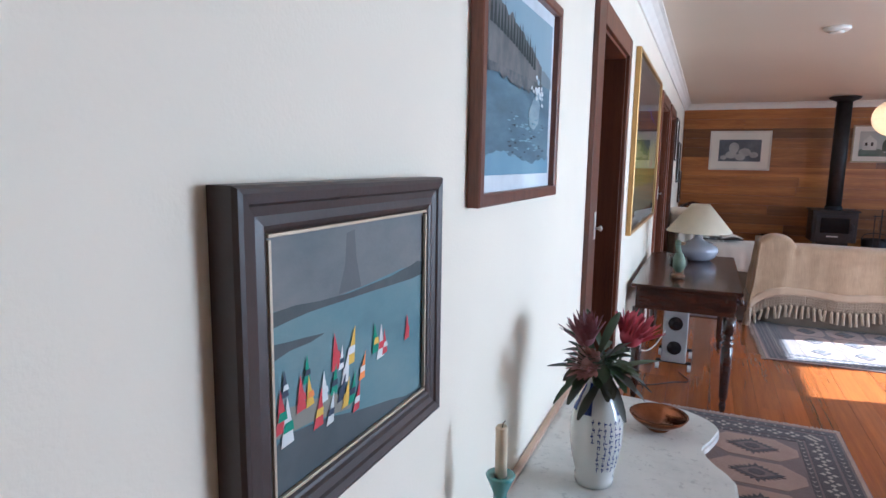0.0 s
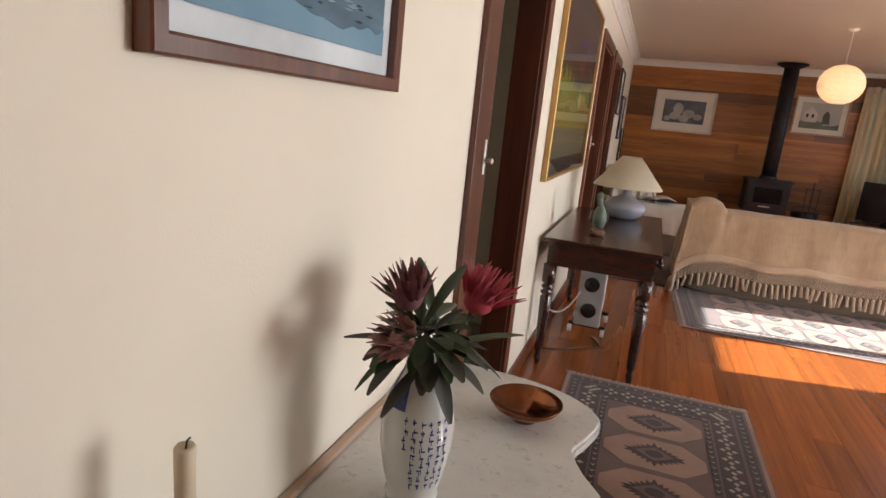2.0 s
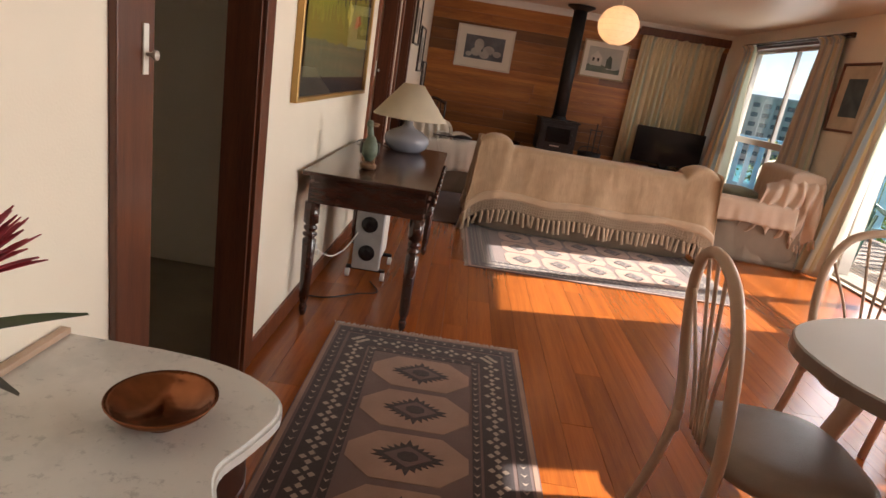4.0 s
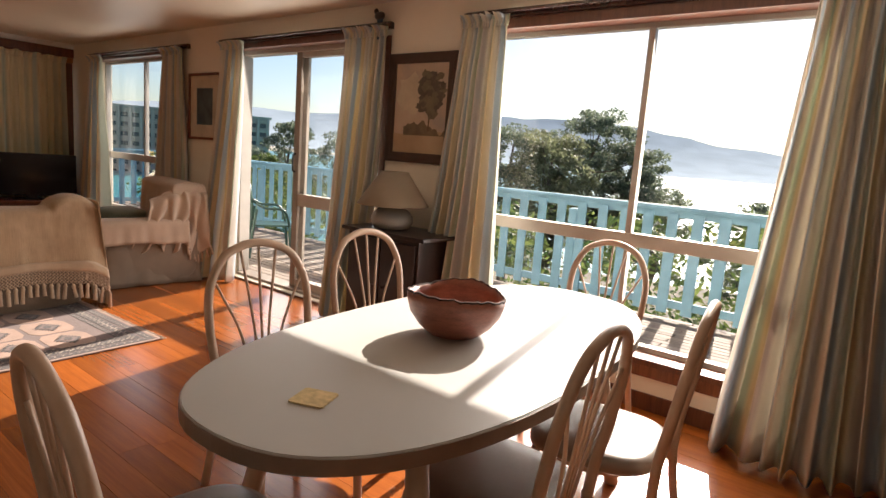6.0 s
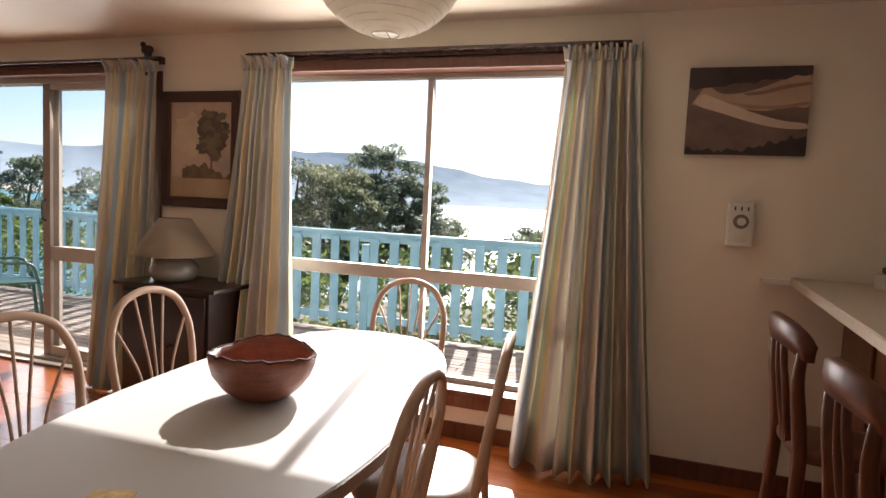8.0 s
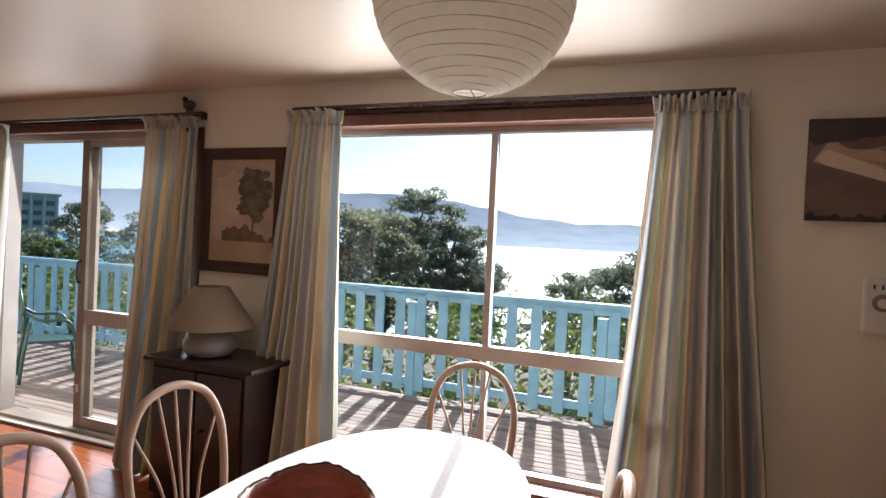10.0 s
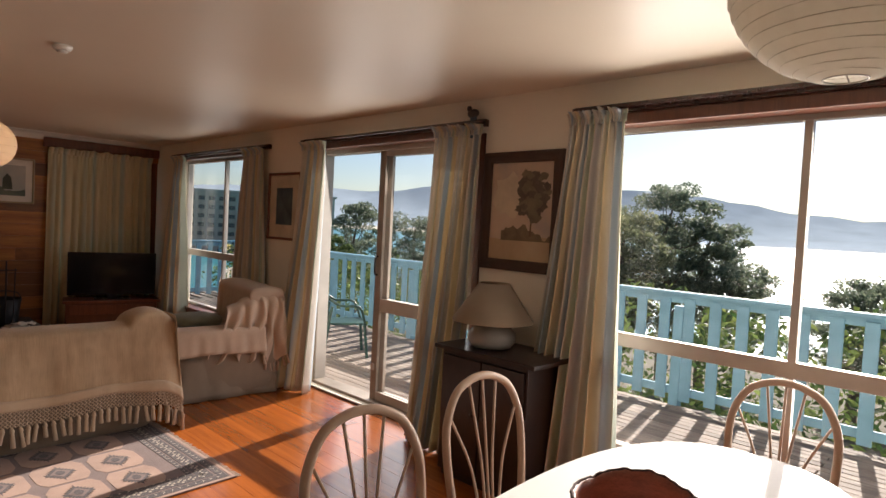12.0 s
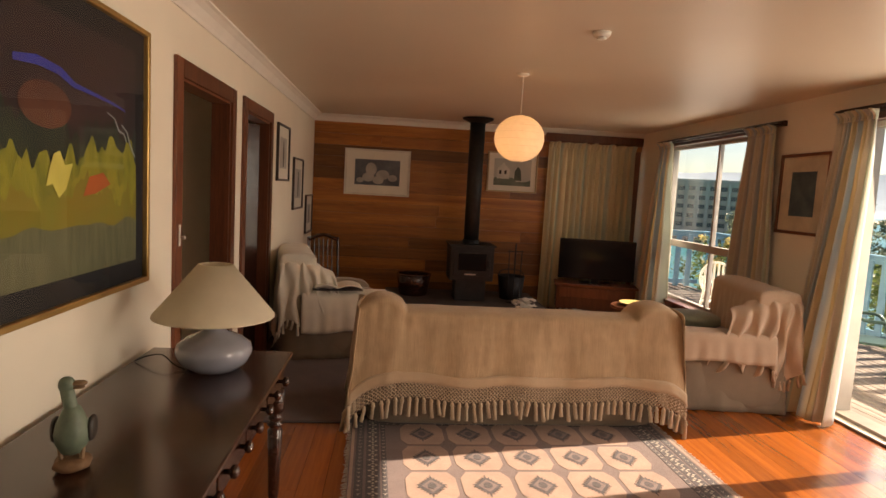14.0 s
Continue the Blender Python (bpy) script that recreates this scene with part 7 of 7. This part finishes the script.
def lerp_table(x, table):
    for (a, p), (b, q) in zip(table, table[1:]):
        if a <= x <= b:
            k = (x - a) / (b - a)
            k = k * k * (3 - 2 * k)
            return p + (q - p) * k
    return table[0][1] if x < table[0][0] else table[-1][1]


# aerial haze is painted into the base colours of both ridges
HAZE = plain("forest hills with painted haze", (0.43, 0.50, 0.56), 1.0, scale=0.01, vary=0.12, fine=0.1, bump=0, spec=0)
HAZE2 = plain("far hills with painted haze", (0.52, 0.62, 0.74), 1.0, scale=0.01, vary=0.08, fine=0.1, bump=0, spec=0)
ridge("backdrop_hills_far", 4200, HAZE2, lambda d: 0.020 + 0.006 * noise.noise(Vector((d * 0.09, 1, 0))), "hills beyond the bay, pale blue with painted haze")
ridge("backdrop_hills", 2600, HAZE, lambda d: lerp_table(d, [(-60, 0.03), (-8, 0.048), (-0.5, 0.045), (4.2, 0.0385), (8.4, 0.0375), (13.9, 0.045), (17.4, 0.057), (21.2, 0.067), (25.7, 0.0735), (33, 0.0705), (40.7, 0.061), (44.9, 0.068), (48.8, 0.057), (51.3, 0.051), (56, 0.054), (63, 0.05), (70, 0.04), (110, 0.03)]) + 0.002 * noise.noise(Vector((d * 0.5, 1, 0))), "wooded hills beyond the bay, tinted blue with painted haze")
tagged(part("backdrop_shore", grid(50, 2, lambda u, v: (900 * math.cos(radians(44 + 30 * u)) * (1 + 0.4 * v), 900 * math.sin(radians(44 + 30 * u)) * (1 + 0.4 * v), SEA + 0.4 + 10 * v * (0.4 + 0.6 * noise.noise(Vector((u * 9, 0, 0)))))), plain("pale beach and town shore", (0.52, 0.47, 0.38), 0.95, scale=0.03, vary=0.4)), "pale beach on the far shore", "beach", kind="structure")


def leaves(bm, centre, radius, count, size, rng, flat=0.7):
    for _ in range(count):
        while True:
            p = Vector((rng.uniform(-1, 1), rng.uniform(-1, 1), rng.uniform(-1, 1)))
            if 0.25 < p.length < 1:
                break
        c = Vector(centre) + Vector((p.x * radius, p.y * radius, p.z * radius * flat))
        a = Vector((rng.uniform(-1, 1), rng.uniform(-1, 1), rng.uniform(-1, 0.5))).normalized()
        b = a.orthogonal().normalized()
        b = (b + a.cross(b) * rng.uniform(-1, 1)).normalized()
        l, w_ = size * rng.uniform(0.7, 1.3), size * rng.uniform(0.28, 0.45)
        v = [bm.verts.new(c - a * l * 0.5), bm.verts.new(c + b * w_ * 0.5), bm.verts.new(c + a * l * 0.5), bm.verts.new(c - b * w_ * 0.5)]
        bm.faces.new(v)


def tree(deg, dist, top, spread, base, label, seed, clumps=26, per=150, size=0.26, crown_low=0.42, material=None):
    """A gum tree at a bearing and distance from the house corner, its top at height top."""
    rng = random.Random(seed)
    x, y = 1.4 + dist * math.cos(radians(deg)), 2.1 + dist * math.sin(radians(deg))
    t = thing("tree", label, "tree", pose(x, y, base))
    h = top - base
    trunk = bmesh.new()
    bend = rng.uniform(-0.5, 0.5)
    line = smooth_line([(0, 0, -0.5), (bend * 0.3, 0.1, h * 0.25), (bend, -0.2, h * 0.5), (bend * 0.6, 0.2, h * 0.72), (0, 0, h * 0.9)], 5)
    tube(line, 0.22, 8, trunk, [1 - 0.85 * i / (len(line) - 1) for i in range(len(line))])
    crown = bmesh.new()
    clumps, per = int(clumps * 2.6), int(per * 0.55)
    for k in range(clumps):
        f = (k + 0.5) / clumps
        z = h * (crown_low + (1 - crown_low) * f) - 0.12 * spread * (f > 0.9)
        wide = spread * math.sqrt(max(0.05, 1 - ((f - 0.42) / 0.66) ** 2))
        a = k * 2.4 + rng.uniform(-0.5, 0.5)
        r = wide * math.sqrt(rng.uniform(0.05, 1.0)) * (1 + 0.25 * math.sin(2 * a + seed + 5 * f))
        c = Vector((r * math.cos(a), r * math.sin(a), z + rng.uniform(-0.2, 0.2) - 0.18 * r * r / spread))
        start = line[min(len(line) - 1, int(len(line) * min(0.9, 0.25 + 0.6 * rng.random() * z / h)))]
        if k % 4 == 0:
            tube(smooth_line([start, start.lerp(c, 0.5) + Vector((0, 0, -0.1 * spread)), c], 3), 0.05, 5, trunk, [1, 0.8, 0.65, 0.5, 0.4, 0.3, 0.2])
        leaves(crown, c, spread * rng.uniform(0.17, 0.34), int(per * 2.4), size * 0.78, rng, 0.55)
    part("trunk", trunk, M_BARK, t, "grey forked trunk and limbs", True)
    part("crown", crown, material or M_LEAF, t, "open crown of dull green leaves")
    return t


GUM = "tall gum tree with an open dark green crown"
tree(23.6, 24, 3.55, 1.75, -5.0, GUM, 1, 26, 190, 0.22, 0.5)
tree(20.3, 24.5, 2.35, 1.7, -5.0, GUM, 21, 22, 170, 0.22, 0.45)
tree(17.6, 25, 0.95, 1.7, -5.2, GUM, 3, 18, 150, 0.22)
tree(27.6, 21, 2.5, 1.75, -4.6, "rounded olive gum tree with a dense crown", 2, 26, 190, 0.22, 0.35, M_OLIVE)
tree(31.5, 23, 2.75, 1.7, -4.6, GUM, 22, 22, 170, 0.24)
tree(52.6, 34, 2.75, 1.9, -6, GUM, 4, 20, 120, 0.27, 0.5)
tree(55.2, 30, 0.85, 1.5, -5, "round yellow-green tree beyond the railing", 5, 20, 150, 0.24, 0.3, M_SHRUB)
tree(47.2, 33, 2.15, 2.2, -6, GUM, 6, 22, 130, 0.27)
tree(43.0, 36, 2.2, 2.8, -6, GUM, 7, 22, 130, 0.3)
tree(37.5, 31, 1.6, 2.2, -5.5, GUM, 8, 20, 130, 0.28)
tree(0.6, 19, 1.85, 1.9, -4.5, GUM, 9, 22, 150, 0.22, 0.5)
tree(4.6, 22, 1.1, 2.0, -4.8, GUM, 13, 22, 150, 0.22)
tree(9.0, 23, 0.75, 1.7, -5, GUM, 10, 18, 130, 0.22)
tree(-5.0, 18, 1.9, 2.4, -4.5, GUM, 11, 20, 150, 0.24)
tree(58.5, 36, 1.4, 2.4, -6, GUM, 12, 20, 130, 0.3)
rng = random.Random(77)
shrub = bmesh.new()
for k in range(330):
    x, y = 7.75 + 4.5 * rng.random() ** 1.5, -3.5 + 20 * rng.random()
    top = 0.62 + 0.35 * noise.noise(Vector((x * 0.5, y * 0.45, 4.0))) - 0.06 * (x - 7.7)
    leaves(shrub, (x, y, top - 1.7 * rng.random() ** 1.4), rng.uniform(0.28, 0.5), 70, 0.14, rng, 0.9)
tagged(part("garden_shrubs", shrub, M_SHRUB), "dense green garden shrubs behind the railing", "shrubs", kind="stuff")

# apartment block up the hill
blk = thing("apartment_building", "grey concrete apartment tower with rows of windows", "building", pose(98, 185, 0, 0, 0, 152))
M_CONC = plain("weathered concrete", (0.52, 0.45, 0.38), 0.9, scale=0.2, vary=0.15)
M_DARKPANE = plain("dark window pane", (0.07, 0.08, 0.09), 0.15, vary=0.1, bump=0)
part("wall", box((-26, -8, -24), (26, 8, 8.6), 0.05), M_CONC, blk)
part("roof", box((-26.5, -8.5, 8.6), (26.5, 8.5, 9.3), 0.05), M_CONC, blk)
wm = mesh_of("window", box((-0.9, -0.12, -0.62), (0.9, 0.05, 0.62)), M_DARKPANE)
slabm = mesh_of("balcony", box((-25.8, -0.9, -0.15), (25.8, 0, 0.15)), M_CONC)
fin = mesh_of("pier", box((-0.28, -0.9, -16), (0.28, 0, 16)), M_CONC)
for k in range(10):
    share("balcony", slabm, pose(0, 8.9, 7.9 - k * 2.75) @ Matrix.Rotation(0, 4, "Z"), blk)
    share("balcony", slabm, pose(0, -8.0, 7.9 - k * 2.75), blk)
    for j in range(17):
        share("window", wm, pose(-24 + j * 3, 8.05, 6.5 - k * 2.75, 0, 0, 180), blk)
for j in range(18):
    share("pier", fin, pose(-25.5 + j * 3, 8.9, -7.5), blk)

# garden chairs on the deck
def garden_chair(m, material, label):
    c = thing("garden_chair", label, "chair", m)
    part("seat", box((-0.22, -0.22, 0.40), (0.22, 0.22, 0.425), 0.01), material, c)
    ring = [(0.235 * math.cos(a), -0.23 - 0.10 * (0.32 + 0.27 * math.sin(a)) , 0.70 + 0.235 * math.sin(a)) for a in [i * math.pi / 12 for i in range(25)]]
    part("back_hoop", tube(ring, 0.016, 8), material, c, smooth=True)
    for k in range(-3, 4):
        x = k * 0.058
        hh = math.sqrt(max(0.01, 0.228 ** 2 - x * x))
        part("back_slat", box((x - 0.014, -0.272, 0.70 - hh), (x + 0.014, -0.262, 0.70 + hh), 0.003), material, c)
    for sx in (-1, 1):
        part("leg", tube(smooth_line([(sx * 0.2, 0.2, 0.40), (sx * 0.23, 0.24, 0.0)], 2), 0.018), material, c)
        part("leg", tube(smooth_line([(sx * 0.2, -0.2, 0.62), (sx * 0.22, -0.25, 0.3), (sx * 0.23, -0.28, 0.0)], 2), 0.018), material, c)
        part("arm", tube(smooth_line([(sx * 0.21, -0.25, 0.72), (sx * 0.27, -0.1, 0.64), (sx * 0.27, 0.12, 0.62), (sx * 0.22, 0.2, 0.42)], 4), 0.016), material, c, smooth=True)


garden_chair(pose(5.75, 8.15, -0.084, 0, 0, -120), M_GREENPLASTIC, "dark green plastic garden chair on the deck")
garden_chair(pose(5.35, 9.95, -0.084, 0, 0, -60), M_WHITEPLASTIC, "pale plastic garden chair on the deck")


pot = thing("flowering_shrub", "potted shrub with pale yellow flowers on the deck", "potted plant", pose(6.25, 11.75, -0.084))
part("pot", lathe([(0.13, 0), (0.15, 0.01), (0.19, 0.30), (0.205, 0.31), (0.205, 0.34), (0.18, 0.34), (0.17, 0.28)], 24), plain("terracotta", (0.36, 0.14, 0.07), 0.8), pot, smooth=True)
rng = random.Random(41)
part("stem", tube(smooth_line([(0, 0, 0.26), (0.03, 0.01, 0.6), (0.0, 0.03, 0.95)], 4), 0.016, 7), M_BARK, pot)
bush, bloom = bmesh.new(), bmesh.new()
for k in range(14):
    c = Vector((rng.gauss(0, 0.13), rng.gauss(0, 0.13), 0.78 + rng.uniform(-0.2, 0.36)))
    leaves(bush, c, 0.13, 60, 0.07, rng, 0.9)
    leaves(bloom, c + Vector((-0.05, -0.06, 0.06)), 0.07, 40, 0.06, rng, 0.9)
part("foliage", bush, M_SHRUB, pot)
part("flowers", bloom, leafy("pale yellow petals", (0.62, 0.50, 0.16), (0.80, 0.70, 0.34)), pot, "pale yellow flower heads")


# ---- pieces of the floor and of the clad wall ----
rng = random.Random(5)
cols = 33
bw = XR / cols
sizes = {}
for i in range(cols):
    y = YB - rng.uniform(0, 1.5)
    while y < YF:
        ln = rng.choice((1.2, 1.8, 2.4, 3.0))
        a, b = max(YB, y), min(YF, y + ln)
        y += ln
        if b - a < 0.15:
            continue
        key = round((b - a) * 20) / 20
        if key not in sizes:
            sizes[key] = mesh_of("floorboard", box((-bw / 2 + 0.0007, -0.5, -0.013), (bw / 2 - 0.0007, 0.5, 0.0), 0.0), M_FLOOR)
        ob = share("floorboard", sizes[key], pose((i + 0.5) * bw, (a + b) / 2, rng.uniform(-0.0004, 0.0004)) @ Matrix.Diagonal((1, b - a - 0.0015, 1, 1)), floor)
clad = thing("timber_cladding", "varnished red-brown knotty pine boards on the end wall", "wall cladding", kind="structure")
z, k = 0.0, 0
bm_h = 0.148
board_mesh = mesh_of("plank", box((-0.5, -0.018, -bm_h / 2 + 0.001), (0.5, 0.018, bm_h / 2 - 0.001), 0.0), M_PINE)
while z < 2.40:
    x = -rng.uniform(0.0, 1.6)
    while x < XR:
        ln = rng.uniform(1.6, 3.4)
        a, b = max(0, x), min(XR, x + ln)
        x += ln
        if 0.72 < z + bm_h / 2 < 2.26:
            b = min(b, W4[0] - 0.01)
        if b - a > 0.1:
            share("plank", board_mesh, pose((a + b) / 2, YF + 0.004, z + bm_h / 2) @ Matrix.Diagonal((b - a - 0.002, 1, 1, 1)), clad)
    z += bm_h
